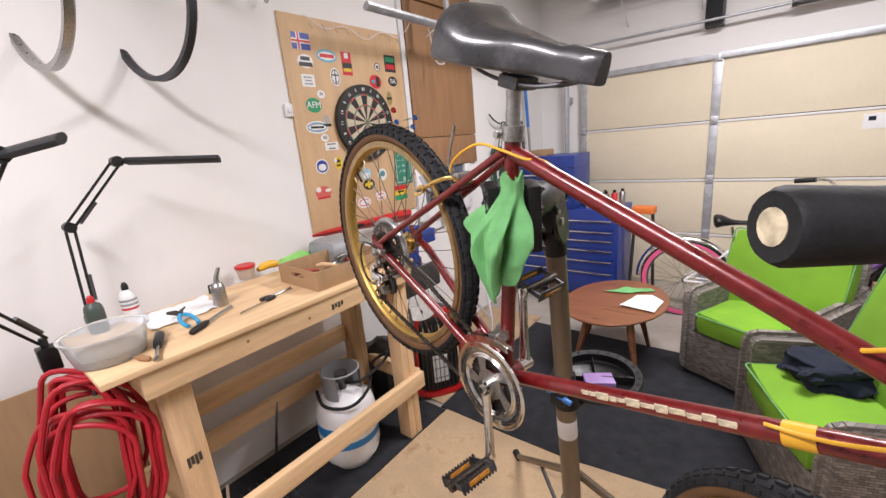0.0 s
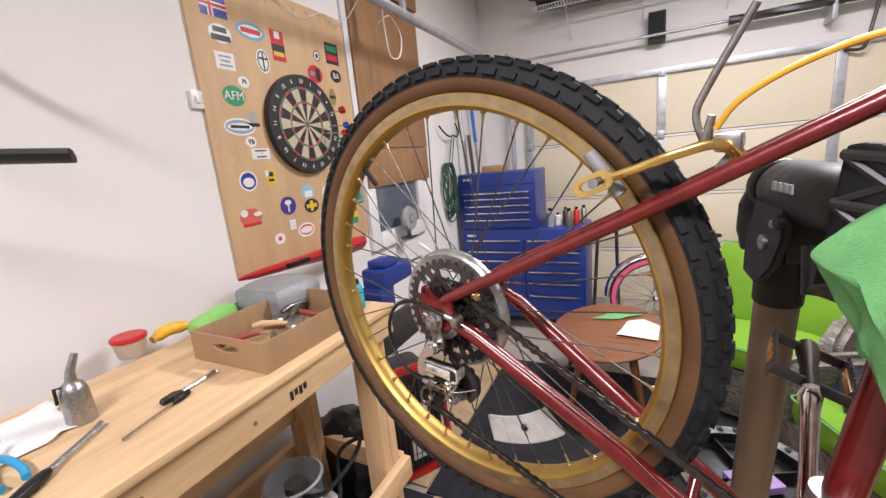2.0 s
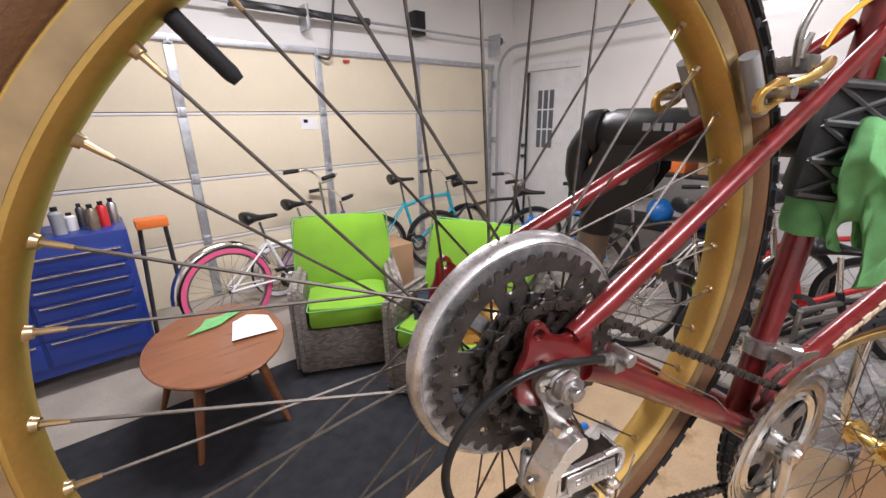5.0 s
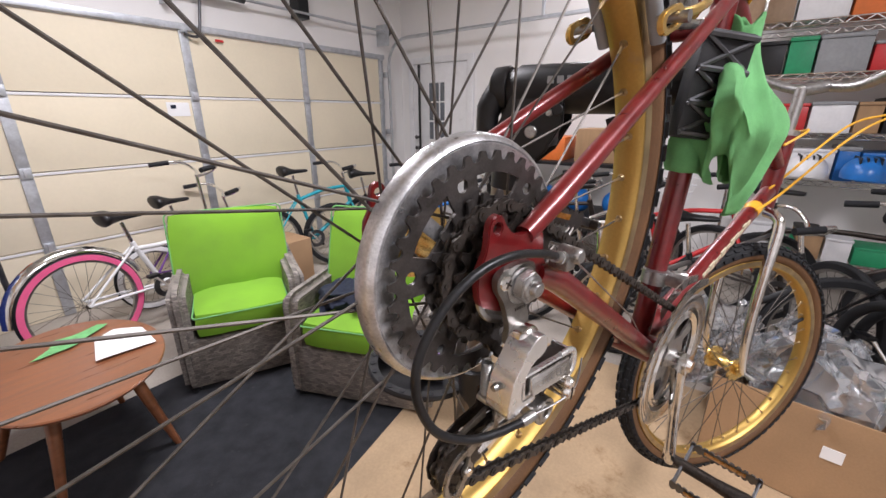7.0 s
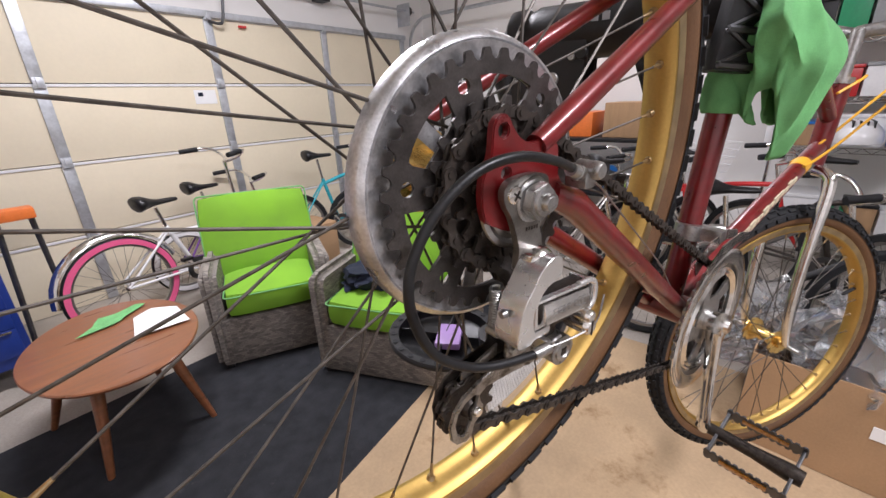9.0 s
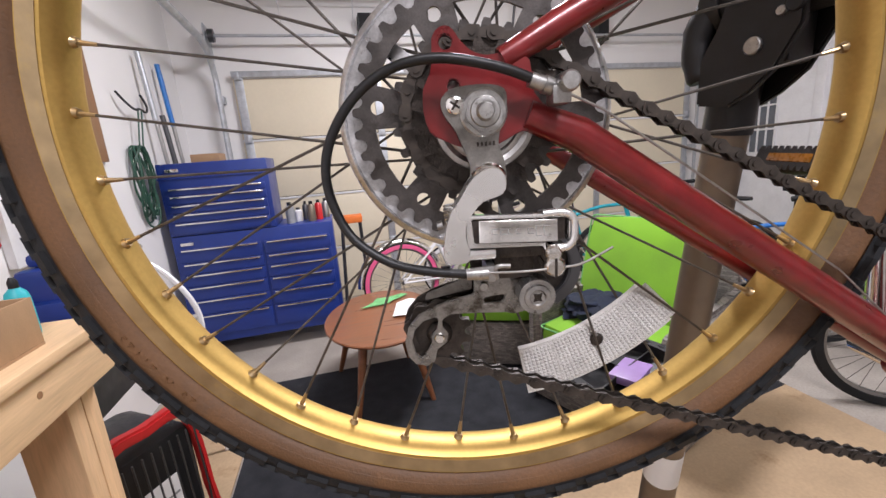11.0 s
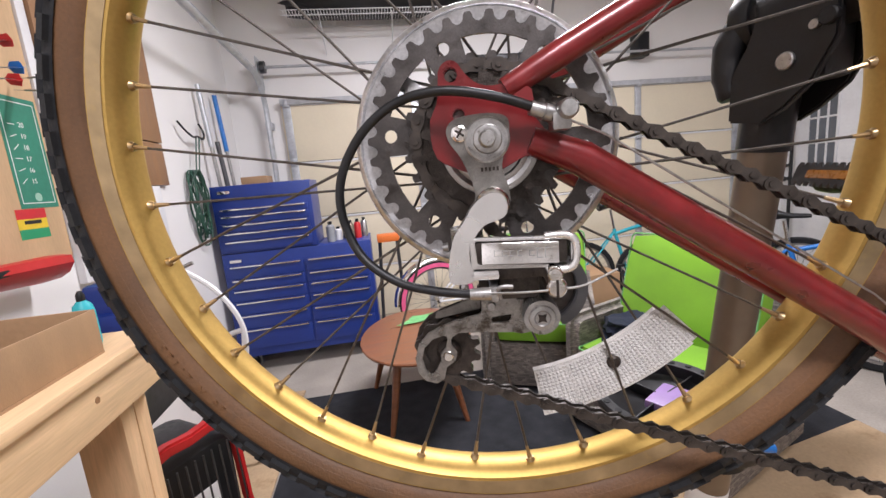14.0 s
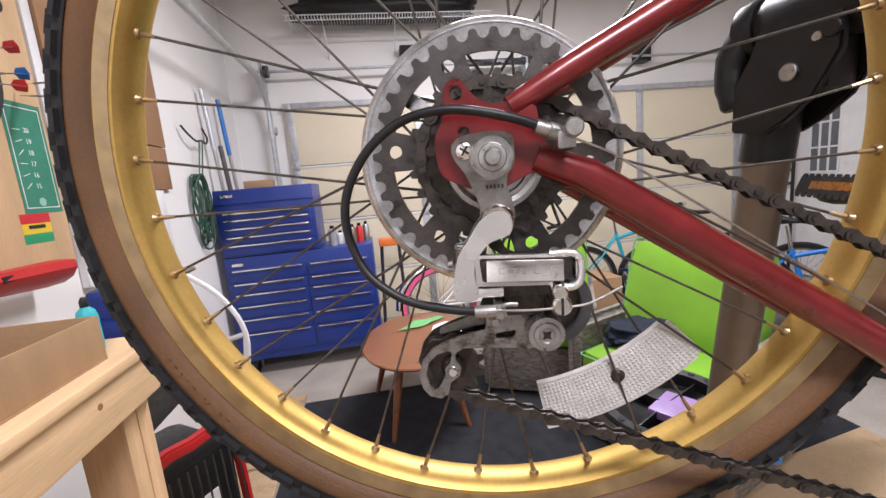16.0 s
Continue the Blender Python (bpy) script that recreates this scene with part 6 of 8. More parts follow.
part("lid", lathe(bmesh.new(), [(0, 0.052), (0.047, 0.052), (0.048, 0.062), (0.043, 0.066), (0, 0.064)], 26), REDPL, rc, "red lid")
bs = thing("basin", at(0.50, 0.765, BT) @ Matrix.Diagonal((1, 1, 1, 1)), "translucent plastic basin with murky solvent", "basin")
part("bowl", lathe(bmesh.new(), [(0, 0.0), (0.085, 0), (0.092, 0.01), (0.108, 0.088), (0.116, 0.09), (0.116, 0.094), (0.104, 0.092), (0.088, 0.012), (0.082, 0.004), (0, 0.004)], 40), CLEARPL, bs)
part("liquid", lathe(bmesh.new(), [(0, 0.006), (0.08, 0.006), (0.09, 0.03), (0, 0.03)], 32), ink((0.22, 0.18, 0.14)), bs)
bm = bmesh.new()
g = bmesh.ops.create_grid(bm, x_segments=26, y_segments=26, size=0.5)["verts"]
for v in g:
    v.co = Vector((0.30 + v.co.x * 0.20 + 0.02 * noise.noise(v.co * 5), 1.03 + v.co.y * 0.26 + 0.02 * noise.noise(v.co * 4 + Vector((3, 0, 0))), BT + 0.008 + 0.006 * noise.noise(v.co * 9)))
mesh_thing("shop_rag", bm, PAPER, "crumpled white shop rag on the worktop", "rag").modifiers.new("thickness", "SOLIDIFY").thickness = 0.002


def hand_tool(name, m, label, metal_len, handle, mat_handle, r=0.009):
    t = thing(name, m, label, "hand tool", "tools on the bench")
    part("shaft", tube(bmesh.new(), [(0, 0, r), (metal_len * 0.8, 0, r), (metal_len, 0, r)], [r * 0.6, r * 0.55, r * 0.8], 8, flat=0.5), ALLOY, t)
    part("handle", tube(bmesh.new(), [(-handle, 0, r), (-handle * 0.9, 0, r), (-handle * 0.4, 0, r), (-0.01, 0, r), (0, 0, r)], [r * 0.6, r, r * 1.1, r * 0.9, r * 0.6], 12), mat_handle, t)
    return t


hand_tool("chain_whip", at(0.53, 1.04, BT) @ Matrix.Rotation(radians(122), 4, "Z"), "steel chain whip with a black grip", 0.14, 0.09, BLACKPL, 0.011)
hand_tool("cone_wrench", at(0.60, 0.86, BT) @ Matrix.Rotation(radians(-20), 4, "Z"), "flat steel cone wrench with a dark grip", 0.09, 0.13, BLACKPL, 0.014)
hand_tool("screwdriver", at(0.53, 1.26, BT) @ Matrix.Rotation(radians(-75), 4, "Z"), "screwdriver with a black handle", 0.12, 0.05, BLACKPL, 0.008)
hand_tool("socket_wrench", at(0.50, 1.30, BT) @ Matrix.Rotation(radians(95), 4, "Z"), "greasy socket wrench with a cross bar", 0.10, 0.05, GREASE_AND_SHADE, 0.009)
hand_tool("tyre_lever", at(0.60, 0.80, BT) @ Matrix.Rotation(radians(200), 4, "Z"), "rusty flat steel tyre lever", 0.07, 0.06, BROWNWOOD, 0.009)
pl = thing("pliers", at(0.39, 1.0, BT), "slip-joint pliers with light blue grips", "pliers")
for s in (-1, 1):
    part("handle", tube(bmesh.new(), smooth_path([(0.02, s * 0.004, 0.03), (0.05, s * 0.018, 0.026), (0.09, s * 0.022, 0.016), (0.12, s * 0.016, 0.012)], 5), 0.007, 10), ink((0.03, 0.3, 0.55)), pl, "light blue grip")
    part("jaw", tube(bmesh.new(), [(0.025, -s * 0.003, 0.03), (-0.01, s * 0.010, 0.034), (-0.03, s * 0.030, 0.036)], [0.008, 0.01, 0.006], 8, flat=0.6), GREASE_AND_SHADE, pl)
sp = thing("spray_bottle", at(0.22, 1.60, BT) @ Matrix.Rotation(radians(20), 4, "Z"), "green and white spray bottle lying on its side", "spray bottle")
part("body", tube(bmesh.new(), [(0, -0.09, 0.04), (0, -0.08, 0.042), (0, 0.06, 0.042), (0, 0.1, 0.04), (0, 0.11, 0.04)], [0.02, 0.04, 0.04, 0.02, 0.015], 20), ink((0.25, 0.6, 0.15)), sp)
part("trigger", tube(bmesh.new(), [(0, 0.11, 0.04), (0, 0.15, 0.045), (0.01, 0.16, 0.08)], [0.014, 0.02, 0.01], 10), ink((0.02, 0.25, 0.12)), sp)
bm = bmesh.new()
tube(bm, smooth_path([(0.10, 1.46, BT + 0.02), (0.09, 1.52, BT + 0.03), (0.10, 1.58, BT + 0.02)], 4), [0.012] * 2 + [0.02] * 5 + [0.014] * 2, 12)
mesh_thing("brush", bm, YELLOWPL, "small yellow-handled scrubbing brush", "brush")
lump("tool_bin", (0.26, 0.24, 0.12), GREYPL, "grey plastic bin of parts behind the cardboard tray", "bin", at(0.28, 1.95 - 0.13, BT), 9, 0.06)
bottle(at(0.585, 1.90, BT), 0.018, 0.11, ink((0.03, 0.42, 0.48)), BLACKPL, "small turquoise plastic bottle at the bench end")
vz = thing("bench_vise", at(0.53, 2.16, 1.0), "blue bench vise at the workbench end", "vise")
part("body", nb(((-0.05, -0.1, 0.05), (0.06, 0.12, 0.13)), ((-0.04, -0.07, 0.13), (0.05, 0.03, 0.16)), ((-0.05, -0.12, -0.06), (0.05, -0.02, 0.06)), bevel=0.012), BLUE, vz)
part("screw", tube(bmesh.new(), [(0, 0.12, 0.09), (0, 0.19, 0.09)], 0.014, 12), ALLOY, vz)
part("handle", tube(bmesh.new(), [(-0.07, 0.18, 0.06), (0.08, 0.18, 0.12)], 0.006, 8), ALLOY, vz)
part("bracket", nb(((-0.1, -0.3, -0.2), (-0.05, 0.1, -0.05)), ((0.05, -0.3, -0.2), (0.08, 0.1, -0.06)), bevel=0.005), DARKMETAL, vz)


def swing_lamp(base, elbow, head, tip, label):
    l = thing("desk_lamp", Matrix(), label, "desk lamp", "clamp lamps")
    b, e, h, t = (Vector(p) for p in (base, elbow, head, tip))
    part("clamp", nb((b - Vector((0.025, 0.025, 0.05)), b + Vector((0.025, 0.025, 0.03))), bevel=0.005), BLACKPL, l)
    part("post", tube(bmesh.new(), [b, b + Vector((0, 0, 0.06))], 0.011, 12), BLACKPL, l)
    b2 = b + Vector((0, 0, 0.05))
    for p, q in ((b2, e), (e, h)):
        side = (q - p).cross(Vector((1, 0, 0))).normalized() * 0.012
        for s in (-1, 1):
            part("arm_rod", tube(bmesh.new(), [p + side * s, q + side * s], 0.0048, 8), BLACKPL, l)
        part("spring", tube(bmesh.new(), [p.lerp(q, 0.1) + side * 1.6, p.lerp(q, 0.42) + side * 1.6], 0.0065, 8), DARKMETAL, l)
    for p in (e, h):
        part("joint", tube(bmesh.new(), [p - Vector((0.02, 0, 0)), p + Vector((0.02, 0, 0))], 0.019, 14), BLACKPL, l)
    d = (t - h).normalized()
    bm = bmesh.new()
    tube(bm, [h, h.lerp(t, 0.08), h.lerp(t, 0.1), t], [0.012, 0.012, 0.019, 0.019], 10, flat=0.6)
    part("lamp_head", bm, BLACKPL, l, "slim black bar head")


swing_lamp((0.16, 0.80, BT + 0.03), (0.12, 0.82, 1.42), (0.22, 0.985, 1.632), (0.46, 1.235, 1.61), "black swing-arm clamp lamp with a slim bar head")
swing_lamp((0.30, 0.645, BT + 0.01), (0.55, 0.50, 1.36), (0.73, 0.655, 1.655), (0.85, 0.745, 1.678), "black swing-arm clamp lamp folded back")

# ---- under and beside the bench ----
tk = thing("propane_tank", at(0.44, 1.60, 0.012), "white propane tank with a blue and red band", "propane tank")
part("body", lathe(bmesh.new(), [(0, 0.02), (0.10, 0.02), (0.14, 0.05), (0.152, 0.10), (0.152, 0.30), (0.14, 0.35), (0.10, 0.39), (0.04, 0.41), (0, 0.41)], 40), WHITEPAINT, tk)
part("foot_ring", lathe(bmesh.new(), [(0.098, 0), (0.104, 0), (0.104, 0.05), (0.098, 0.05)], 32, closed=True), WHITEPAINT, tk)
part("label_band", lathe(bmesh.new(), [(0.1525, 0.15), (0.1535, 0.15), (0.1535, 0.27), (0.1525, 0.27)], 40, closed=True), ink((0.02, 0.2, 0.5)), tk, "blue printed band")
part("label_band", lathe(bmesh.new(), [(0.1538, 0.19), (0.1545, 0.19), (0.1545, 0.215), (0.1538, 0.215)], 40, closed=True), ink(WHITE), tk)
bm = bmesh.new()
lathe(bm, [(0.092, 0.38), (0.096, 0.38), (0.096, 0.46), (0.10, 0.52), (0.092, 0.525), (0.09, 0.46)], 28, closed=True)
bmesh.ops.delete(bm, geom=[f for f in bm.faces if f.calc_center_median().x > 0.05 and 0.40 < f.calc_center_median().z < 0.50 and abs(f.calc_center_median().y) < 0.07], context="FACES")
part("collar", bm, GREYPL, tk)
part("valve", tube(bmesh.new(), [(0, 0, 0.40), (0, 0, 0.45), (0, 0, 0.47), (0, 0, 0.5)], [0.02, 0.02, 0.034, 0.034], 16), DARKMETAL, tk)
bm = bmesh.new()
tube(bm, smooth_path([(0.03, 0, 0.45), (0.1, 0.04, 0.46), (0.12, 0.16, 0.49), (0.08, 0.26, 0.50), (0.02, 0.2, 0.46), (0.14, 0.05, 0.42), (0.15, -0.08, 0.40), (0.05, -0.15, 0.41), (-0.08, -0.1, 0.42)], 8), 0.008, 8)
part("gas_hose", bm, RUBBER, tk, "black rubber gas hose")
rng = random.Random(5)
hs = thing("air_hose", Matrix(), "coiled red rubber air hose hanging under the bench end", "hose")
for k in range(14):
    cx, cy, cz = 0.47 + rng.uniform(-0.06, 0.05), 0.655 + rng.uniform(-0.03, 0.03), 0.76 + rng.uniform(-0.05, 0.05)
    rx, rz = rng.uniform(0.09, 0.135), rng.uniform(0.14, 0.235)
    tw = rng.uniform(0.85, 1.35)
    bm = bmesh.new()
    pts = [(cx + rx * math.cos(a) * math.cos(tw), cy + rx * math.cos(a) * math.sin(tw) + 0.015 * math.sin(3 * a), cz + rz * math.sin(a) - (0.1 if math.sin(a) < 0 else 0)) for a in (2 * math.pi * j / 30 for j in range(30))]
    tube(bm, pts, 0.0085, 8, closed=True)
    part("coil", bm, REDHOSE, hs)
part("hanger", tube(bmesh.new(), [(0.47, 0.72, BT - 0.02), (0.47, 0.70, 0.93)], 0.006, 8), DARKMETAL, hs)
mesh_thing("cardboard_sheet", nb(((0.02, 0.1, 0.0), (0.03, 1.0, 0.86)), bevel=0.002), CARDBOARD, "brown cardboard sheet leaning on the wall", "cardboard")
rack = thing("wire_rack", at(0.30, 1.1, 0.012), "folded steel wire rack on the floor mat", "rack")
for k in range(9):
    part("wire", tube(bmesh.new(), [(-0.1, -0.16 + 0.04 * k, 0.03), (0.2, -0.16 + 0.04 * k, 0.03)], 0.003, 6), DARKMETAL, rack)
for p, q in (((0.2, -0.18, 0.0), (0.1, -0.1, 0.28)), ((0.2, 0.0, 0.0), (0.15, -0.12, 0.22)), ((-0.1, 0.18, 0.0), (0.0, 0.22, 0.45)), ((-0.1, -0.18, 0.02), (0.22, 0.18, 0.02))):
    part("bar", tube(bmesh.new(), [p, q], 0.006, 8), CHROME, rack)
hz = thing("space_heater", at(0.41, 2.36, 0.010) @ Matrix.Rotation(radians(-35), 4, "Z") @ Matrix.Diagonal((1, 1, 1.32, 1)), "small red and black space heater on the floor", "heater")
part("body", nb(((-0.16, -0.13, 0.03), (0.16, 0.13, 0.40)), bevel=0.04), BLACKPL, hz)
bm = bmesh.new()
loop0 = round_outline([(-0.15, 0.02), (0.15, 0.02), (0.16, 0.2), (0.13, 0.43), (0.0, 0.45), (-0.13, 0.43), (-0.16, 0.2)], 4)
soft_plate(bm, loop0, 0.13, 0.165, Matrix(((0, 0, 1, 0), (1, 0, 0, 0), (0, 1, 0, 0), (0, 0, 0, 1))), [[(y * 0.86, 0.22 + (z - 0.22) * 0.88) for y, z in loop0]], 0.006)
part("rim", bm, REDPL, hz, "red plastic rim")
part("label_panel", nb(((0.161, -0.05, 0.08), (0.1645, 0.05, 0.30)), bevel=0.001), PAPER, hz, "white printed panel")
for k in range(4):
    part("label_bar", nb(((0.1646, -0.045, 0.10 + 0.05 * k), (0.1652, 0.045, 0.106 + 0.05 * k)), bevel=0), GREYPL, hz)
for k in range(10):
    part("grille_bar", tube(bmesh.new(), [(0.175, -0.12 + 0.027 * k, 0.05), (0.185, -0.12 + 0.027 * k, 0.22), (0.175, -0.12 + 0.027 * k, 0.39)], 0.003, 6), DARKMETAL, hz)
bag = lump("black_backpack", (0.3, 0.25, 0.42), BLACKPL, "black bag on the floor under the bench", "bag", at(0.25, 2.06, 0.012), 21, 0.2)
rng = random.Random(9)
for k in range(5):
    x0, y0 = 0.25 + 0.1 * k, 0.28 + 0.04 * k
    bm = bmesh.new()
    tube(bm, smooth_path([(x0 - 0.3, y0, 0.02), (x0, y0 + 0.1, 0.25 - 0.03 * k), (x0 + 0.2, y0 + 0.05, 0.03), (x0 + 0.45, y0 + 0.2, 0.02), (x0 + 0.6, y0 + 0.32, 0.015)], 6), 0.005, 6)
    mesh_thing("power_cord", bm, BLACKPL, "black power cord tangled on the floor", "cord", None, "cords on the floor")

# ---- tool chest ----
tc = thing("tool_chest", at(0.06, 4.07, 0), "blue steel rolling tool chest with many drawers", "tool chest")


def chest_box(x0, x1, y1, z0, z1, name, drawers):
    part(name, nb(((x0, 0.012, z0), (x1, y1, z1)), bevel=0.008), BLUE, tc)
    for (a, b, c, e) in drawers:
        dr = part("drawer", nb(((a, 0.0, c + 0.003), (b, 0.013, e - 0.003)), bevel=0.004), BLUE, tc)
        part("drawer_pull", nb(((a + 0.02, -0.012, e - 0.018), (b - 0.02, 0.001, e - 0.007)), bevel=0.003), CHROME, dr, "polished drawer pull")


dl = []
zs = [0.18, 0.34, 0.45, 0.55, 0.64, 0.72, 0.82]
for z0, z1 in zip(zs, zs[1:]):
    dl += [(0.03, 0.55, z0, z1), (0.57, 1.02, z0, z1)]
chest_box(0, 1.05, 0.46, 0.12, 0.905, "lower_cabinet", dl)
zs = [0.92, 1.0, 1.06, 1.12, 1.18, 1.23]
chest_box(0.0, 0.67, 0.42, 0.908, 1.385, "top_chest", [(0.03, 0.64, a, b) for a, b in zip(zs, zs[1:])])
part("lid_edge", nb(((-0.004, 0.004, 1.285), (0.674, 0.424, 1.292)), bevel=0.002), BLUE, tc)
part("badge", nb(((0.05, 0.006, 1.33), (0.13, 0.012, 1.35)), bevel=0.001), CHROME, tc)
part("badge", nb(((0.05, 0.006, 0.84), (0.13, 0.012, 0.86)), bevel=0.001), CHROME, tc)
for x in (0.08, 0.97):
    for y in (0.07, 0.39):
        part("caster", tube(bmesh.new(), [(x - 0.02, y, 0.055), (x + 0.02, y, 0.055)], 0.055, 18), RUBBER, tc)
        part("caster_fork", nb(((x - 0.03, y - 0.03, 0.09), (x + 0.03, y + 0.03, 0.12)), bevel=0.003), DARKMETAL, tc)
rng = random.Random(6)
for k, (mm, lab) in enumerate(((GREYPL, "grey plastic jar on the tool chest"), (WHITEPAINT, "white spray can on the tool chest"), (DARKMETAL, "dark metal tin on the tool chest"), (BRONZE, "brown glass jar on the tool chest"), (REDPL, "small red bottle on the tool chest"), (ALLOY, "silver tin on the tool chest"))):
    x = 0.82 + 0.05 * k
    w, h = rng.uniform(0.022, 0.035), rng.uniform(0.08, 0.17)
    c = thing("can", at(x, 4.2 + 0.07 * (k % 3), 0.905), lab, "can", "clutter on the chest")
    part("body", lathe(bmesh.new(), [(0, 0), (w, 0), (w, h * 0.75), (w * 0.6, h * 0.85), (0, h * 0.85)], 18), mm, c)
    part("lid", lathe(bmesh.new(), [(0, h * 0.85), (w * 0.5, h * 0.85), (w * 0.5, h), (0, h)], 14), BLACKPL, c)
mesh_thing("small_carton", nb(((0.24, 4.2, 1.386), (0.42, 4.38, 1.44)), bevel=0.004), CARDBOARD, "small closed cardboard carton on the tool chest", "carton")
vt = thing("work_stand", at(1.28, 4.35, 0), "dark folding work stand with an orange top", "work stand")
part("top", nb(((-0.12, -0.06, 0.84), (0.06, 0.06, 0.9)), bevel=0.01), ORANGE, vt)
for x in (-0.1, 0.04):
    part("leg", tube(bmesh.new(), [(x, 0, 0.84), (x * 1.5, 0.05, 0)], 0.014, 8), DARKMETAL, vt)
hk = thing("garden_hose", Matrix(), "coiled dark green cord hung from a wall hook", "hose")
part("hook", tube(bmesh.new(), smooth_path([(0.03, 3.86, 1.80), (0.05, 3.90, 1.75), (0.06, 3.98, 1.715), (0.06, 4.06, 1.725), (0.06, 4.14, 1.715), (0.05, 4.20, 1.76), (0.03, 4.19, 1.83)], 6), 0.007, 8), BLACKPL, hk)
rng = random.Random(3)
for k in range(9):
    w, hh = rng.uniform(0.07, 0.125), rng.uniform(0.15, 0.25)
    y0, zt = 3.955 + rng.uniform(-0.03, 0.03), 1.50
    bm = bmesh.new()
    tube(bm, [(0.04 + 0.02 * math.sin(a * 2 + k), y0 + w * math.cos(a), zt - hh + hh * math.sin(a)) for a in (2 * math.pi * j / 26 for j in range(26))], 0.0055, 6, closed=True)
    part("coil", bm, GREENHOSE, hk)
for k in range(2):
    part("hanging_loop", tube(bmesh.new(), [(0.06, 4.03 + 0.05 * k, 1.72), (0.05, 3.95 + 0.05 * k, 1.47)], 0.005, 6), GREENHOSE, hk)
for y, top, mm in ((4.55, 2.08, BLUEPL), (4.44, 1.72, DARKMETAL), (4.24, 2.09, GALV)):
    bm = bmesh.new()
    tube(bm, [(0.16, y, 0.0), (0.05, y, top)], 0.013, 10)
    pole = mesh_thing("broom_pole", bm, ALLOY, "long tool pole leaning on the wall", "pole", None, "leaning poles")
    part("grip", tube(bmesh.new(), [(0.05 + 0.11 * 0.2, y, top * 0.8), (0.049, y, top + 0.01)], 0.017, 10), mm, pole)
wf = thing("white_frameset", Matrix(), "bare white bicycle frameset leaning against the wall", "frameset")
for p, q in (((0.512, 2.95, 0.698), (0.481, 2.95, 0.461)), ((0.481, 2.95, 0.461), (0.504, 2.95, 0.262)), ((0.512, 2.95, 0.698), (0.219, 2.95, 0.633)), ((0.219, 2.95, 0.633), (0.191, 2.95, 0.519)), ((0.191, 2.95, 0.519), (0.504, 2.95, 0.262))):
    part("tube", tube(bmesh.new(), [p, q], 0.012, 10), WHITEPAINT, wf)
part("fork_blade", tube(bmesh.new(), smooth_path([(0.256, 2.95, 1.04), (0.423, 2.95, 0.897), (0.512, 2.95, 0.698), (0.481, 2.95, 0.461)], 5), 0.012, 8), WHITEPAINT, wf)
part("stay", tube(bmesh.new(), [(0.504, 2.95, 0.262), (0.504, 2.950, 0.012)], 0.01, 8), WHITEPAINT, wf)

# ---- coffee table with cloth and paper ----
ct = thing("coffee_table", at(1.325, 3.25, 0), "oval walnut coffee table with splayed tapered legs", "coffee table")
part("table_top", lathe(bmesh.new(), [(0, 0.425), (0.36, 0.425), (0.395, 0.435), (0.40, 0.445), (0.395, 0.45), (0, 0.45)], 64, Matrix.Rotation(radians(-8), 4, "Z") @ Matrix.Diagonal((0.79, 1.06, 1, 1))), WALNUT, ct)
for x, y in ((-0.197, -0.29), (0.213, -0.27), (0.17, 0.27), (-0.28, 0.26)):
    part("leg", tube(bmesh.new(), smooth_path([(x * 0.6, y * 0.6, 0.425), (x * 0.8, y * 0.8, 0.2), (x, y, 0.0)], 4), [0.026, 0.025, 0.024, 0.022, 0.020, 0.018, 0.016, 0.014, 0.012], 14), WALNUT, ct)


def cloth(name, outline, z, material, label, category, wav, m):
    bm = bmesh.new()
    plate(bm, outline, 0, 0.002)
    bmesh.ops.subdivide_edges(bm, edges=bm.edges[:], cuts=4)
    for v in bm.verts:
        v.co.z += wav * (0.5 + 0.5 * noise.noise(v.co * 14 + Vector((7, 2, 0)))) + 0.001
    return mesh_thing(name, bm, material, label, category, m)


cloth("cleaning_cloth", [(-0.16, -0.05), (-0.02, -0.06), (0.02, -0.04), (0.16, 0.04), (0.13, 0.07), (0.02, 0.05), (-0.03, 0.07), (-0.08, 0.0)], 0, TOWEL, "light green cloth dropped on the coffee table", "cloth", 0.014, at(1.37, 3.44, 0.451) @ Matrix.Rotation(radians(8), 4, "Z"))
cloth("sheet_of_paper", [(-0.14, -0.10), (0.07, -0.14), (0.10, 0.06), (0.02, 0.15), (-0.07, 0.11)], 0, PAPER, "white sheet of paper on the coffee table", "paper", 0.012, at(1.51, 3.26, 0.451) @ Matrix.Rotation(radians(4), 4, "Z"))

# ---- wicker armchairs ----
WEAVE = bpy.data.materials.new("woven_grey_wicker")
WEAVE.use_nodes = True
_n, _l = WEAVE.node_tree.nodes, WEAVE.node_tree.links
_tc, _br, _bp = _n.new("ShaderNodeTexCoord"), _n.new("ShaderNodeTexBrick"), _n.new("ShaderNodeBump")
_sep, _add, _com = _n.new("ShaderNodeSeparateXYZ"), _n.new("ShaderNodeMath"), _n.new("ShaderNodeCombineXYZ")
_br.inputs["Scale"].default_value, _br.inputs["Mortar Size"].default_value, _br.inputs["Mortar Smooth"].default_value = 22, 0.02, 0.8
_br.inputs["Brick Width"].default_value, _br.inputs["Row Height"].default_value = 0.6, 0.24
_br.inputs["Color1"].default_value, _br.inputs["Color2"].default_value, _br.inputs["Mortar"].default_value = (0.27, 0.24, 0.21, 1), (0.12, 0.105, 0.095, 1), (0.03, 0.027, 0.025, 1)
_l.new(_tc.outputs["Object"], _sep.inputs[0])
_l.new(_sep.outputs[0], _add.inputs[0])
_l.new(_sep.outputs[1], _add.inputs[1])
_l.new(_add.outputs[0], _com.inputs[0])
_l.new(_sep.outputs[2], _com.inputs[1])
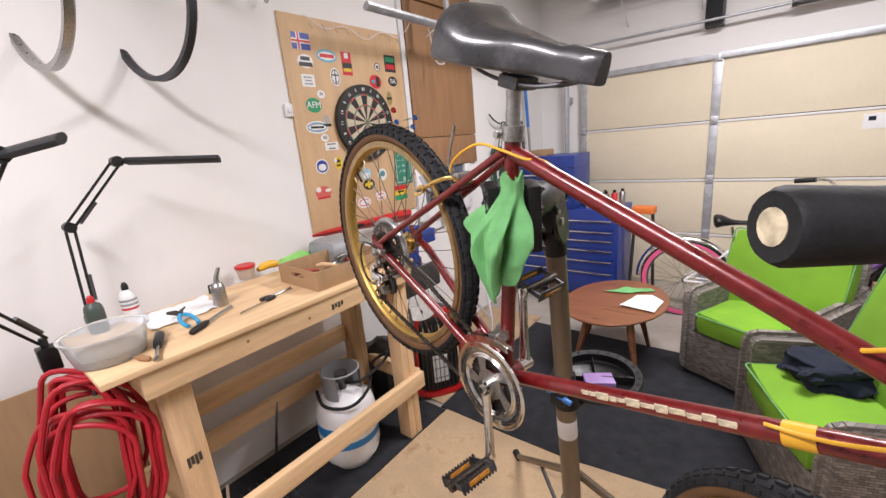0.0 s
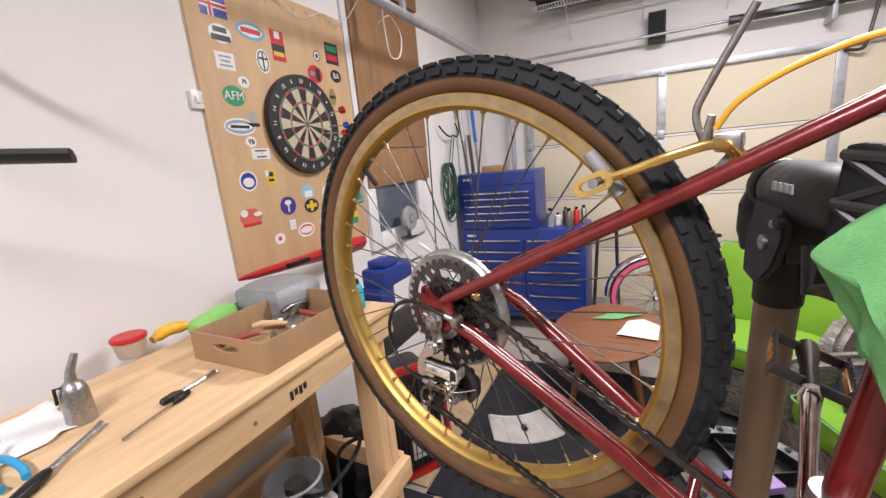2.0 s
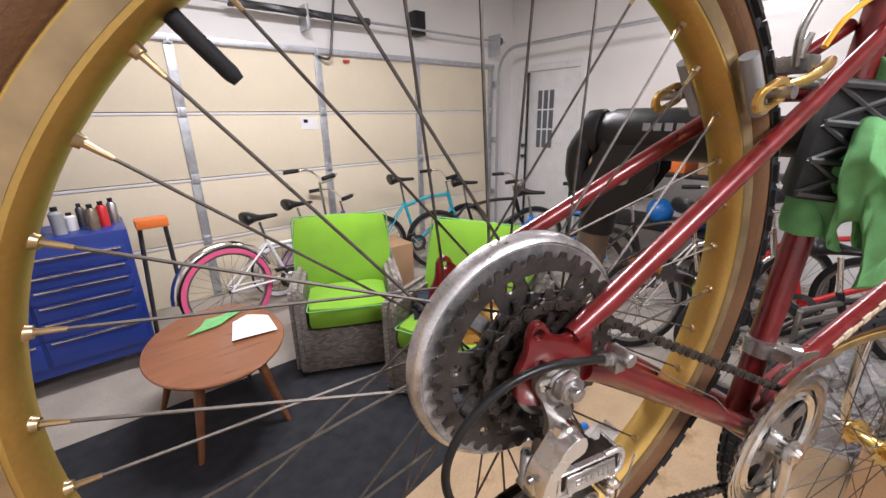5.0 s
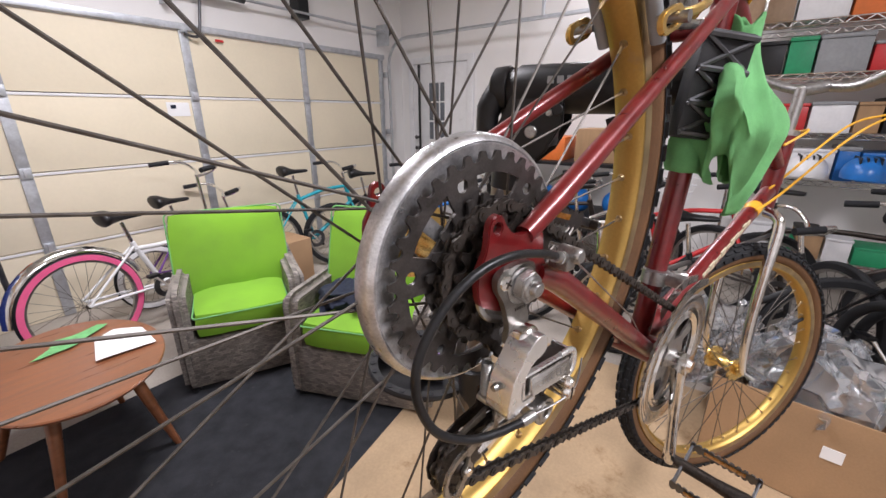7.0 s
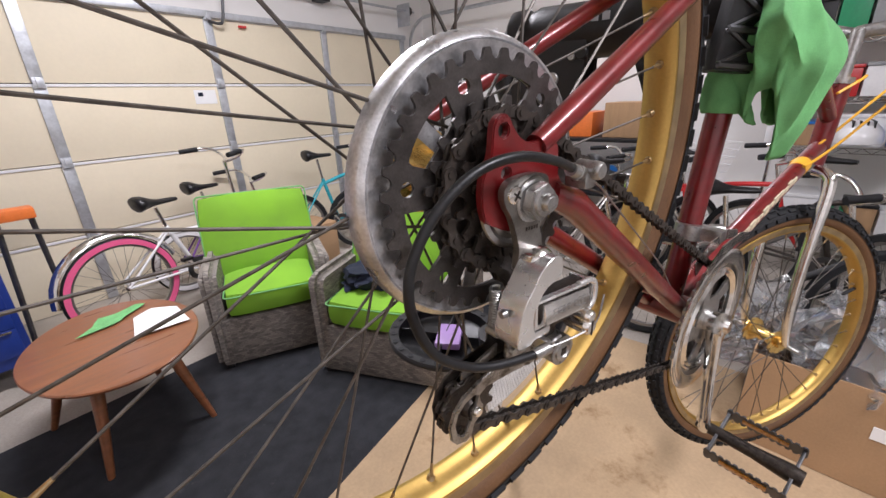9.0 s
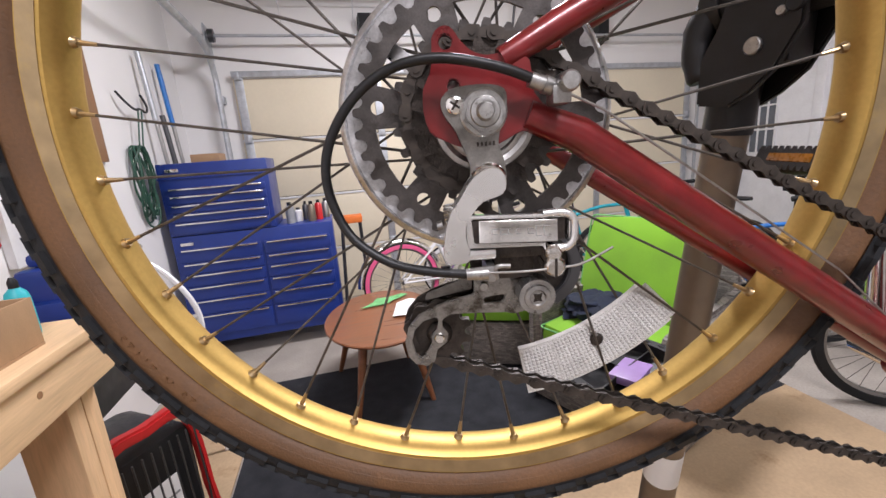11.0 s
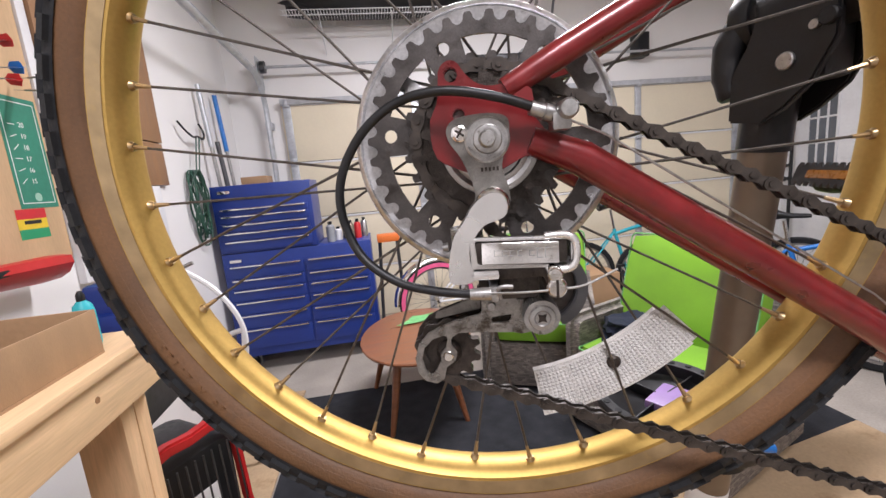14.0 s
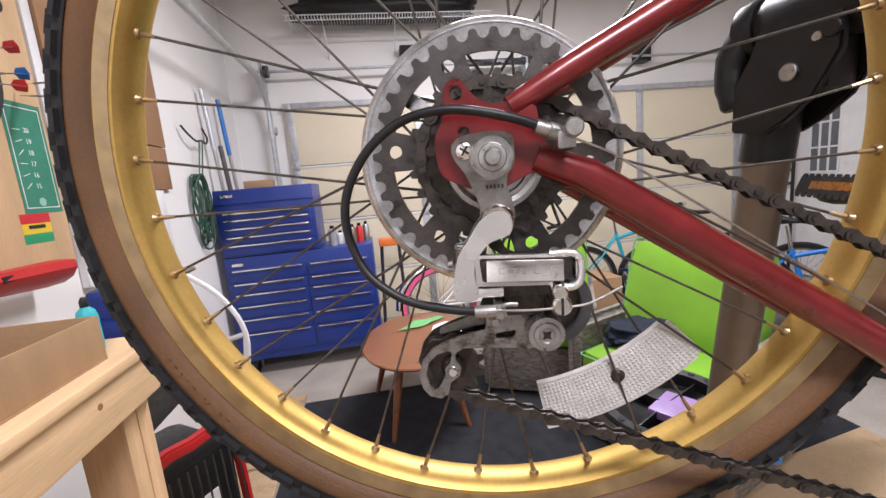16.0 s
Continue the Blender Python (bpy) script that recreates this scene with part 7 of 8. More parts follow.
_l.new(_com.outputs[0], _br.inputs[0])
_l.new(_br.outputs[0], _n["Principled BSDF"].inputs["Base Color"])
_l.new(_br.outputs[1], _bp.inputs["Height"])
_bp.invert = True
_bp.inputs["Strength"].default_value, _bp.inputs["Distance"].default_value = 0.9, 0.006
_l.new(_bp.outputs[0], _n["Principled BSDF"].inputs["Normal"])
_n["Principled BSDF"].inputs["Roughness"].default_value = 0.6


def cushion(sx, sy, sz, seed):
    bm = bmesh.new()
    bmesh.ops.create_cube(bm, size=1)
    bmesh.ops.subdivide_edges(bm, edges=bm.edges[:], cuts=11, use_grid_fill=True)
    for v in bm.verts:
        x, y, z = v.co * 2
        puff = (1 - x ** 4) * (1 - y ** 4)
        nz = noise.noise(Vector((x * 1.5, y * 1.5, seed))) * 0.10
        rnd = 0.07 * (x * x * y * y)
        v.co = Vector((x * (1 - rnd - 0.03 * z * z) * sx / 2, y * (1 - rnd - 0.03 * z * z) * sy / 2, z * (0.72 + 0.32 * puff + nz) * sz / 2))
    return bm


def piping(sx, sy, z):
    pts = []
    for cx, cy, a0 in ((1, 1, 0), (-1, 1, 90), (-1, -1, 180), (1, -1, 270)):
        for k in range(5):
            a = radians(a0 + 22.5 * k)
            pts.append((cx * (sx / 2 - 0.035) + 0.028 * math.cos(a), cy * (sy / 2 - 0.035) + 0.028 * math.sin(a), z))
    return tube(bmesh.new(), pts, 0.0045, 6, closed=True)


def armchair(m, label, W, lift):
    """x along the front edge, y to the back; the origin at the front left foot."""
    c = thing("wicker_armchair", m, label, "armchair", "wicker armchairs")
    D, A = 0.70, 0.085
    part("base", nb(((0.03, 0.02, 0.03), (W - 0.03, D - 0.08, 0.305)), bevel=0.02), WEAVE, c)
    for x in (0.0, W - A):
        bm = bmesh.new()
        out = [(0.0, 0.03), (0.0, 0.53), (0.02, 0.575), (0.06, 0.59), (0.40, 0.59), (0.56, 0.60), (D - 0.04, 0.62), (D, 0.60), (D, 0.03)]
        plate(bm, out, x, x + A, Matrix(((0, 0, 1, 0), (1, 0, 0, 0), (0, 1, 0, 0), (0, 0, 0, 1))))
        bmesh.ops.bevel(bm, geom=[e for e in bm.edges if len(e.link_faces) == 2 and e.calc_face_angle(0) > 1.2], offset=0.03, segments=3, affect="EDGES")
        part("arm", bm, WEAVE, c)
    bm = bmesh.new()
    box(bm, (0.05, D - 0.09, 0.03), (W - 0.05, D - 0.02, 0.74), 0.03, Matrix.Translation((0, D, 0.3)) @ Matrix.Rotation(radians(-8), 4, "X") @ Matrix.Translation((0, -D, -0.3)))
    part("back_frame", bm, WEAVE, c)
    sw, bw = W - 2 * A - 0.005, min(W - 0.03, 0.63)
    cu = part("seat_cushion", cushion(sw, 0.56, 0.16, 2.0), LIME, c, "lime green seat cushion", at(W / 2, 0.272, 0.388))
    part("piping", piping(sw, 0.56, 0.05), PIPING, cu)
    cu = part("back_cushion", cushion(bw, 0.52, 0.17, 5.0), LIME, c, "lime green back cushion", at(W / 2 - 0.012, 0.475, 0.635 + lift) @ Matrix.Rotation(radians(74), 4, "X"))
    part("piping", piping(bw, 0.52, 0.055), PIPING, cu)
    for x in (0.05, W - 0.05):
        for y in (0.05, D - 0.08):
            part("foot", nb(((x - 0.02, y - 0.02, 0), (x + 0.02, y + 0.02, 0.04)), bevel=0.003), BLACKPL, c)
    return c


armchair(at(1.705, 3.285, 0) @ Matrix.Rotation(radians(-27), 4, "Z"), "grey wicker armchair with plain lime green cushions", 0.66, 0.0)
armchair(at(2.025, 2.84, 0) @ Matrix.Rotation(radians(-69), 4, "Z"), "grey wicker armchair with clothes heaped on green cushions", 0.76, 0.04)
lump("folded_clothes", (0.30, 0.26, 0.12), NAVY, "heap of navy clothes on the armchair cushion", "clothes", at(2.36, 2.70, 0.455) @ Matrix.Rotation(radians(20), 4, "Z"), 5, 0.4)

# ---- repair stand ----
rsd = thing("repair_stand", Matrix(), "black and bronze folding bicycle repair stand", "repair stand")
P0, P1, P2 = Vector((1.655, 1.623, 0.05)), Vector((1.658, 1.518, 0.88)), Vector((1.661, 1.461, 1.335))
part("outer_pole", tube(bmesh.new(), [P0, P1], 0.0285, 24), BRONZE, rsd)
part("inner_pole", tube(bmesh.new(), [P1, P2], 0.0255, 24), BRONZE, rsd)
part("pole_sleeve", tube(bmesh.new(), [P1.lerp(P2, 0.93), P2 + Vector((0, -0.004, 0.03))], 0.0285, 24), BLACKPL, rsd)
bm = bmesh.new()
tube(bm, [P1 + Vector((0.008, 0, -0.05)), P1 + Vector((-0.006, 0, 0.05))], 0.034, 20)
box(bm, tuple(P1 + Vector((-0.02, -0.06, -0.02))), tuple(P1 + Vector((0.02, -0.025, 0.02))), 0.006)
part("pole_collar", bm, BLACKPL, rsd)
part("quick_release", tube(bmesh.new(), [P1 + Vector((-0.03, -0.05, 0.02)), P1 + Vector((0.04, -0.055, 0.0))], 0.008, 10), BLUEPL, rsd, "blue quick-release lever")
part("pole_label", tube(bmesh.new(), [P0.lerp(P1, 0.80), P0.lerp(P1, 0.88)], 0.0291, 24), PAPER, rsd, "white paper label")
for a in (0.3, 2.4, 4.5):
    f = Vector((math.cos(a), math.sin(a), 0))
    lg = part("leg", tube(bmesh.new(), [P0 + Vector((0, 0, 0.45)), P0 + f * 0.62 + Vector((0, 0, -0.03))], 0.014, 12), BRONZE, rsd)
    part("rubber_foot", tube(bmesh.new(), [P0 + f * 0.60 + Vector((0, 0, -0.025)), P0 + f * 0.66 + Vector((0, 0, -0.035))], 0.017, 12), RUBBER, lg)
    part("strut", tube(bmesh.new(), [P0 + Vector((0, 0, 0.1)), P0 + f * 0.34 + Vector((0, 0, 0.2))], 0.008, 8), DARKMETAL, rsd)
# head: two side plates on the pole and the clamp barrel through them
JAW = BIKE @ Vector((0.447, 0.0, 0.128))
TAIL = BIKE @ Vector((0.344, 0.275, 0.122))
ax = (TAIL - JAW).normalized()
sidev = ax.cross(Vector((0, 0, 1))).normalized()
upv = sidev.cross(ax)
HM = Matrix((ax, sidev, upv)).transposed().to_4x4()
HM.translation = JAW
part("barrel", tube(bmesh.new(), [HM @ Vector((x, 0, 0)) for x in (0.06, 0.075, 0.08, 0.245, 0.25, 0.262)], [0.03, 0.034, 0.036, 0.036, 0.033, 0.031], 28), BLACKPL, rsd)
part("end_cap", tube(bmesh.new(), [HM @ Vector((x, 0, 0)) for x in (0.262, 0.266, 0.286, 0.292)], [0.034, 0.0365, 0.0345, 0.026], 24), BLACKPL, rsd)
part("cap_insert", tube(bmesh.new(), [HM @ Vector((x, 0, 0)) for x in (0.2915, 0.2935)], [0.015, 0.014], 18), ORANGE, rsd)
for y in (-0.028, 0.028):
    bm = bmesh.new()
    soft_plate(bm, [(0.170, 0.0), (0.175, 0.012), (0.245, 0.012), (0.262, -0.034), (0.280, -0.064), (0.282, -0.118), (0.240, -0.124), (0.218, -0.112), (0.192, -0.090), (0.170, -0.050)], -y - 0.005, -y + 0.005, HM @ PL, (), 0.0025)
    part("side_plate", bm, BLACKPL, rsd)
    for x, z, r, mm in ((0.216, -0.062, 0.0095, ALLOY), (0.178, -0.030, 0.0085, BLACKPL), (0.190, -0.034, 0.005, ALLOY)):
        bm = bmesh.new()
        tube(bm, [HM @ Vector((x, y * 1.1, z)), HM @ Vector((x, y * 1.30, z)), HM @ Vector((x, y * 1.34, z))], [r, r, r * 0.85], 18)
        part("head_bolt", bm, mm, rsd)
part("hinge_block", nb(((0.185, -0.022, -0.085), (0.272, 0.022, -0.012)), bevel=0.008), BLACKPL, rsd, "", HM)
part("head_lever", tube(bmesh.new(), smooth_path([HM @ Vector(q) for q in ((0.278, -0.012, 0.0), (0.292, -0.020, -0.030), (0.292, -0.022, -0.062), (0.286, -0.020, -0.088))], 4), [0.020] * 5 + [0.018] * 4 + [0.016] * 3 + [0.013], 14), BLACKPL, rsd)
part("lever_knob", tube(bmesh.new(), [HM @ Vector((0.10, -0.03, -0.04)), HM @ Vector((0.085, -0.036, -0.085))], [0.012, 0.009], 10), BLACKPL, rsd)
for k in range(4):
    part("lettering_bar", nb(((0.145 + 0.014 * k, -0.0372, 0.006), (0.154 + 0.014 * k, -0.0352, 0.016)), bevel=0), GREYPL, rsd, "", HM)
# jaws: ribbed plates either side of the seat tube
for s in (-1, 1):
    m = BIKE @ at(0.447 + s * 0.034, s * 0.016, 0.125) @ Matrix.Rotation(radians(-37), 4, "Z") @ Matrix.Rotation(radians(6), 4, "Y")
    jw = part("jaw", nb(((-0.03, -0.012, -0.062), (0.036, 0.012, 0.062)), bevel=0.005), BLACKPL, rsd, "ribbed black plastic jaw", m)
    for z in (-0.055, -0.02, 0.018, 0.055):
        part("rib", tube(bmesh.new(), [(-0.028, s * 0.014, z), (0.034, s * 0.014, z)], 0.004, 6), DARKMETAL, jw)
    for z in (-0.055, -0.02, 0.018):
        for a, b in ((-0.028, 0.034), (0.034, -0.028)):
            part("rib", tube(bmesh.new(), [(a, s * 0.013, z), (b, s * 0.013, z + 0.036)], 0.003, 6), DARKMETAL, jw)
part("jaw_arm", tube(bmesh.new(), [HM @ Vector((0.0, 0, 0)), HM @ Vector((0.07, 0, 0))], 0.024, 14), BLACKPL, rsd)
# tool tray on the pole
tr = thing("tool_tray", at(1.695, 1.685, 0.822) @ Matrix.Rotation(radians(4), 4, "X") @ Matrix.Diagonal((0.73, 0.73, 1, 1)), "round grey plastic tool tray with holes round its rim", "tool tray")
bm = bmesh.new()
lathe(bm, [(0, 0), (0.14, 0), (0.148, 0.006), (0.152, 0.03), (0.18, 0.032), (0.185, 0.027), (0.185, 0.022), (0.158, 0.02), (0.152, 0.0), (0.14, -0.006), (0, -0.006)], 48)
part("dish", bm, BLACKPL, tr)
for k in range(24):
    a = 2 * math.pi * k / 24
    part("tool_hole", tube(bmesh.new(), [(0.168 * math.cos(a), 0.168 * math.sin(a), 0.0322), (0.168 * math.cos(a), 0.168 * math.sin(a), 0.0332)], 0.009, 10), RUBBER, tr)
for a in (0.4, 2.0, 3.6, 5.2):
    part("divider", nb(((0.02, -0.002, 0.0), (0.148, 0.002, 0.022)), bevel=0.001), BLACKPL, tr, "", Matrix.Rotation(a, 4, "Z"))
part("tray_arm", tube(bmesh.new(), [(-0.02, -0.20, 0.01), (0, -0.12, 0.0)], 0.014, 8), BLACKPL, tr)
mesh_thing("sponge", nb(((-0.04, -0.03, 0.002), (0.05, 0.03, 0.02)), bevel=0.005), ink((0.35, 0.22, 0.5)), "small purple sponge in the tool tray", "sponge", at(1.70, 1.675, 0.824) @ Matrix.Rotation(radians(30), 4, "Z"))

# ---- green towel over the clamp ----
def towel():
    """A cloth wrapped round the seat tube in the clamp, with long folds hanging towards the near side."""
    bm = bmesh.new()
    NU, NV = 90, 46
    grid = []
    for j in range(NV + 1):
        f = j / NV
        row = []
        open_ = min(1.0, max(0.0, (f - 0.08) / 0.5))
        open_ = open_ * open_ * (3 - 2 * open_)
        for i in range(NU):
            a = 2 * math.pi * i / NU
            c, s = math.cos(a), math.sin(a)
            taper = 1 - 0.5 * max(0.0, (f - 0.62) / 0.38)
            wx = (0.021 + 0.037 * open_) * taper
            wy = (0.020 + 0.019 * open_) * taper
            fold = 1 + open_ * (0.14 * math.sin(4 * a + 0.6) + 0.15 * math.sin(7 * a + 2.5 * f) + 0.26 * (2 * abs(math.sin(3.0 * a + 0.5 + 1.9 * f)) - 1) + 0.05 * math.sin(13 * a))
            x = 0.474 - 0.036 * open_ + 0.01 * f + wx * c * fold
            y = -0.022 - 0.022 * open_ + wy * s * fold
            near = max(0.0, -s * 0.9 + 0.25 * c)
            drop = 0.175 + 0.060 * near ** 1.5 + 0.02 * math.sin(3 * a + 1.0)
            z = 0.203 + 0.008 * math.sin(3 * a) * (1 - f) - drop * f
            n3 = noise.noise_vector(Vector((c * 2.2, s * 2.2, f * 4))) * 0.008 * (0.2 + open_)
            row.append(bm.verts.new(Vector((x, y, z)) + n3))
        grid.append(row)
    for A, B in zip(grid, grid[1:]):
        for i in range(NU):
            bm.faces.new((A[i], A[(i + 1) % NU], B[(i + 1) % NU], B[i]))
    ob = mesh_thing("towel", bm, TOWEL, "bright green microfibre towel draped over the stand clamp", "towel", BIKE)
    ob.modifiers.new("thickness", "SOLIDIFY").thickness = 0.003
    axis0 = (CL - BB).normalized()
    bm = bmesh.new()
    tube(bm, [BB + axis0 * (0.262 + 0.0065 * k) for k in range(9)], [0.0215, 0.0235, 0.0242, 0.0238, 0.0244, 0.0236, 0.0242, 0.0236, 0.021], 28)
    for v in bm.verts:
        v.co += noise.noise_vector(v.co * 60) * 0.0022
    part("wrapped_fold", bm, TOWEL, ob)
    return ob


towel()

# ---- other bicycles ----
def simple_bike(m, R, paint, wall_mat, label, seat_h=0.48, wheelbase=1.02, cruiser=False, basket=False, fender=None, rise=0.13):
    """x forward from the rear hub; wheels stand on z = 0."""
    b = thing("bicycle", m, label, "bicycle", "stored bicycles")
    for hx, nm in ((0.0, "rear_wheel"), (wheelbase, "front_wheel")):
        M = at(hx, 0, R)
        w = part(nm, lathe(bmesh.new(), [(R - 0.022 + 0.022 * math.cos(a), 0.022 * math.sin(a)) for a in (2 * math.pi * k / 12 for k in range(12))], 56, PL, closed=True), RUBBER, b, "", M)
        part("tyre_wall", lathe(bmesh.new(), [(R - 0.045, -0.0225), (R - 0.012, -0.0225), (R - 0.012, 0.0225), (R - 0.045, 0.0225)], 56, PL, closed=True), wall_mat, w)
        part("rim", lathe(bmesh.new(), [(R - 0.06, -0.012), (R - 0.044, -0.014), (R - 0.044, 0.014), (R - 0.06, 0.012)], 56, PL, closed=True), ALLOY, w)
        part("hub", tube(bmesh.new(), [(0, -0.045, 0), (0, 0.045, 0)], 0.018, 14), CHROME, w)
        bm = bmesh.new()
        for k in range(28):
            a = 2 * math.pi * k / 28
            h = a + (0.9 if k % 4 < 2 else -0.9)
            tube(bm, [(0.02 * math.cos(h), 0.03 * (1 if k % 2 else -1), 0.02 * math.sin(h)), ((R - 0.055) * math.cos(a), 0, (R - 0.055) * math.sin(a))], 0.0012, 4)
        tagged(part("spokes", bm, SPOKE, w), kind="stuff")
        if fender:
            part("fender", tube(bmesh.new(), [((R + 0.022) * math.cos(a), 0, (R + 0.022) * math.sin(a)) for a in (radians(20 + 10 * k) for k in range(17))], 0.026, 8, flat=0.3), fender, w)
    bb = Vector((0.42 * wheelbase, 0, R - 0.03))
    st = Vector((0.30 * wheelbase, 0, R + seat_h * 0.68))
    hd = Vector((0.80 * wheelbase, 0, R + seat_h * 0.72))
    hb = Vector((0.84 * wheelbase, 0, R + seat_h * 0.45))
    for nm, pts, r in (("seat_tube", [bb, st], 0.016), ("down_tube", [bb, hb], 0.019), ("top_tube", smooth_path([st - Vector((0, 0, 0.05)), (st + hd) / 2 + Vector((0, 0, -0.07 if cruiser else 0)), hd], 6), 0.016), ("head_tube", [hb, hd + Vector((-0.012, 0, 0.03))], 0.021)):
        part(nm, tube(bmesh.new(), pts, r, 12), paint, b)
    for s in (-1, 1):
        part("seat_stay", tube(bmesh.new(), [(0, s * 0.055, R), tuple(st + Vector((0, s * 0.014, -0.03)))], 0.008, 8), paint, b)
        part("chain_stay", tube(bmesh.new(), [(0, s * 0.055, R), tuple(bb + Vector((0, s * 0.02, 0)))], 0.009, 8), paint, b)
        part("fork_blade", tube(bmesh.new(), smooth_path([hb + Vector((0, s * 0.02, -0.01)), hb + Vector((0.03, s * 0.05, -0.08)), Vector((wheelbase, s * 0.05, R))], 6), 0.011, 8), paint if not cruiser else CHROME, b)
        a = hd + Vector((-0.03, 0, rise))
        part("handlebar", tube(bmesh.new(), smooth_path([a, a + Vector((0.05, s * 0.08, 0.03)), a + Vector((0.02, s * 0.22, 0.09)), a + Vector((-0.12, s * 0.29, 0.08))], 6), 0.011, 10), CHROME, b)
        part("grip", tube(bmesh.new(), [a + Vector((-0.03, s * 0.26, 0.088)), a + Vector((-0.15, s * 0.30, 0.078))], 0.017, 10), RUBBER, b)
        e = bb + Vector((s * 0.11, s * 0.10, s * -0.12))
        part("crank_arm", tube(bmesh.new(), [bb + Vector((0, s * 0.06, 0)), e], 0.009, 8), CHROME, b)
        part("pedal", nb((e + Vector((-0.035, -0.045 if s < 0 else 0.0, -0.01)), e + Vector((0.035, 0.0 if s < 0 else 0.045, 0.01))), bevel=0.004), BLACKPL, b)
    part("stem", tube(bmesh.new(), [hd, hd + Vector((-0.03, 0, rise))], 0.012, 10), CHROME, b)
    part("chainring", lathe(bmesh.new(), [(0.05, 0.04), (0.085, 0.04), (0.085, 0.044), (0.05, 0.044)], 32, at(*bb) @ PL, closed=True), DARKMETAL, b)
    sp0 = st + Vector((-0.03, 0, seat_h * 0.30))
    part("seat_post", tube(bmesh.new(), [st, sp0], 0.012, 10), CHROME, b)
    bm = bmesh.new()
    tube(bm, smooth_path([sp0 + Vector((-0.12, 0, 0.045)), sp0 + Vector((-0.08, 0, 0.045)), sp0 + Vector((0.02, 0, 0.03)), sp0 + Vector((0.14, 0, 0.028))], 4), [0.05, 0.075, 0.085, 0.088, 0.085, 0.07, 0.055, 0.042, 0.034, 0.03, 0.028, 0.026, 0.02], 16, flat=1.0)
    for v in bm.verts:
        v.co.z = sp0.z + 0.035 + (v.co.z - sp0.z - 0.035) * 0.58
    part("saddle", bm, BLACKPL, b, "black saddle")
    if basket:
        bm = bmesh.new()
        o = hd + Vector((0.10, 0, 0.02))
        for k in range(6):
            z = 0.05 * k
            w = 0.13 + 0.012 * k
            tube(bm, [o + Vector(p) for p in ((0, -w, z), (0.22 + 0.01 * k, -w, z), (0.22 + 0.01 * k, w, z), (0, w, z))], 0.003, 5, closed=True)
        for k in range(12):
            y = -0.13 + 0.26 * k / 11
            for xx in (0.0, 0.22):
                tube(bm, [o + Vector((xx, y, 0)), o + Vector((xx + (0.05 if xx else 0), y * 1.4, 0.25))], 0.002, 5)
            tube(bm, [o + Vector((0, y, 0)), o + Vector((0.22, y, 0))], 0.002, 5)
        part("basket", bm, WHITEPAINT, b, "white wire basket")
    return b


RZ = lambda a: Matrix.Rotation(radians(a), 4, "Z")
simple_bike(at(1.60, 4.22, 0) @ RZ(8), 0.325, WHITEPAINT, PINK, "white cruiser bicycle with pink tyres by the garage door", 0.46, 1.08, True, fender=CHROME, rise=0.34)
simple_bike(at(2.1, 4.62, 0) @ RZ(5), 0.25, PURPLE, WHITEPAINT, "small purple bicycle behind the armchair", 0.52, 0.86)
simple_bike(at(3.0, 4.45, 0) @ RZ(-12), 0.31, TEAL, RUBBER, "teal bicycle parked before the garage door", 0.6, 1.0)
simple_bike(at(3.55, 4.2, 0) @ RZ(-35), 0.31, BLACKPL, RUBBER, "black bicycle parked in a row of others", 0.55, 1.0)
simple_bike(at(3.75, 3.55, 0) @ RZ(-50), 0.28, BLUEPL, RUBBER, "blue bicycle parked in a row of others", 0.55, 0.95)
simple_bike(at(3.9, 2.75, 0) @ RZ(-60), 0.32, GREASE_AND_SHADE, RUBBER, "dark bicycle parked among others", 0.58, 1.05)
simple_bike(at(3.55, 2.15, 0) @ RZ(-35), 0.33, CHROME, RUBBER, "silver bicycle with a wire basket", 0.6, 1.05, basket=True)
simple_bike(at(4.25, 1.9, 0) @ RZ(-80), 0.33, REDPL, RUBBER, "bright red road bicycle", 0.62, 1.05)
simple_bike(at(3.9, 0.55, 0) @ RZ(-150), 0.33, BLACKPL, RUBBER, "black bicycle near the storage shelves", 0.6, 1.05)
mesh_thing("cardboard_box", nb(((2.7, 4.0, 0), (3.1, 4.35, 0.42)), bevel=0.006), CARDBOARD, "closed cardboard box behind the armchairs", "cardboard box")

simple_bike(at(3.45, 1.55, 0) @ RZ(-75), 0.32, BLACKPL, RUBBER, "black bicycle standing among the others", 0.55, 1.0)
simple_bike(at(4.45, 1.15, 0) @ RZ(-110), 0.33, GREASE_AND_SHADE, RUBBER, "dark grey bicycle before the shelves", 0.6, 1.05)
for k, (x, y, a) in enumerate(((3.35, 0.42, 30), (3.42, 0.30, 38))):
    bm = bmesh.new()
    lathe(bm, [(0.31 + 0.024 * math.cos(g), 0.024 * math.sin(g)) for g in (2 * math.pi * q / 12 for q in range(12))], 56, at(x, y, 0.334) @ RZ(a) @ PL, closed=True)
    mesh_thing("rubber_casing", bm, RUBBER, "bare black bicycle casing standing by the box", "tyre", None, "spare casings")
bm = bmesh.new()
for z in (0.52, 0.58, 0.64):
    tube(bm, [(3.3, 1.35, z), (4.6, 0.75, z + 0.02)], 0.014, 10)
    for e in ((3.3, 1.35), (4.6, 0.75)):
        tube(bm, [(e[0], e[1], z), (e[0], e[1], 0.0)], 0.012, 8)
mesh_thing("bicycle_rack", bm, ALLOY, "low silver tube rack among the bicycles", "rack")

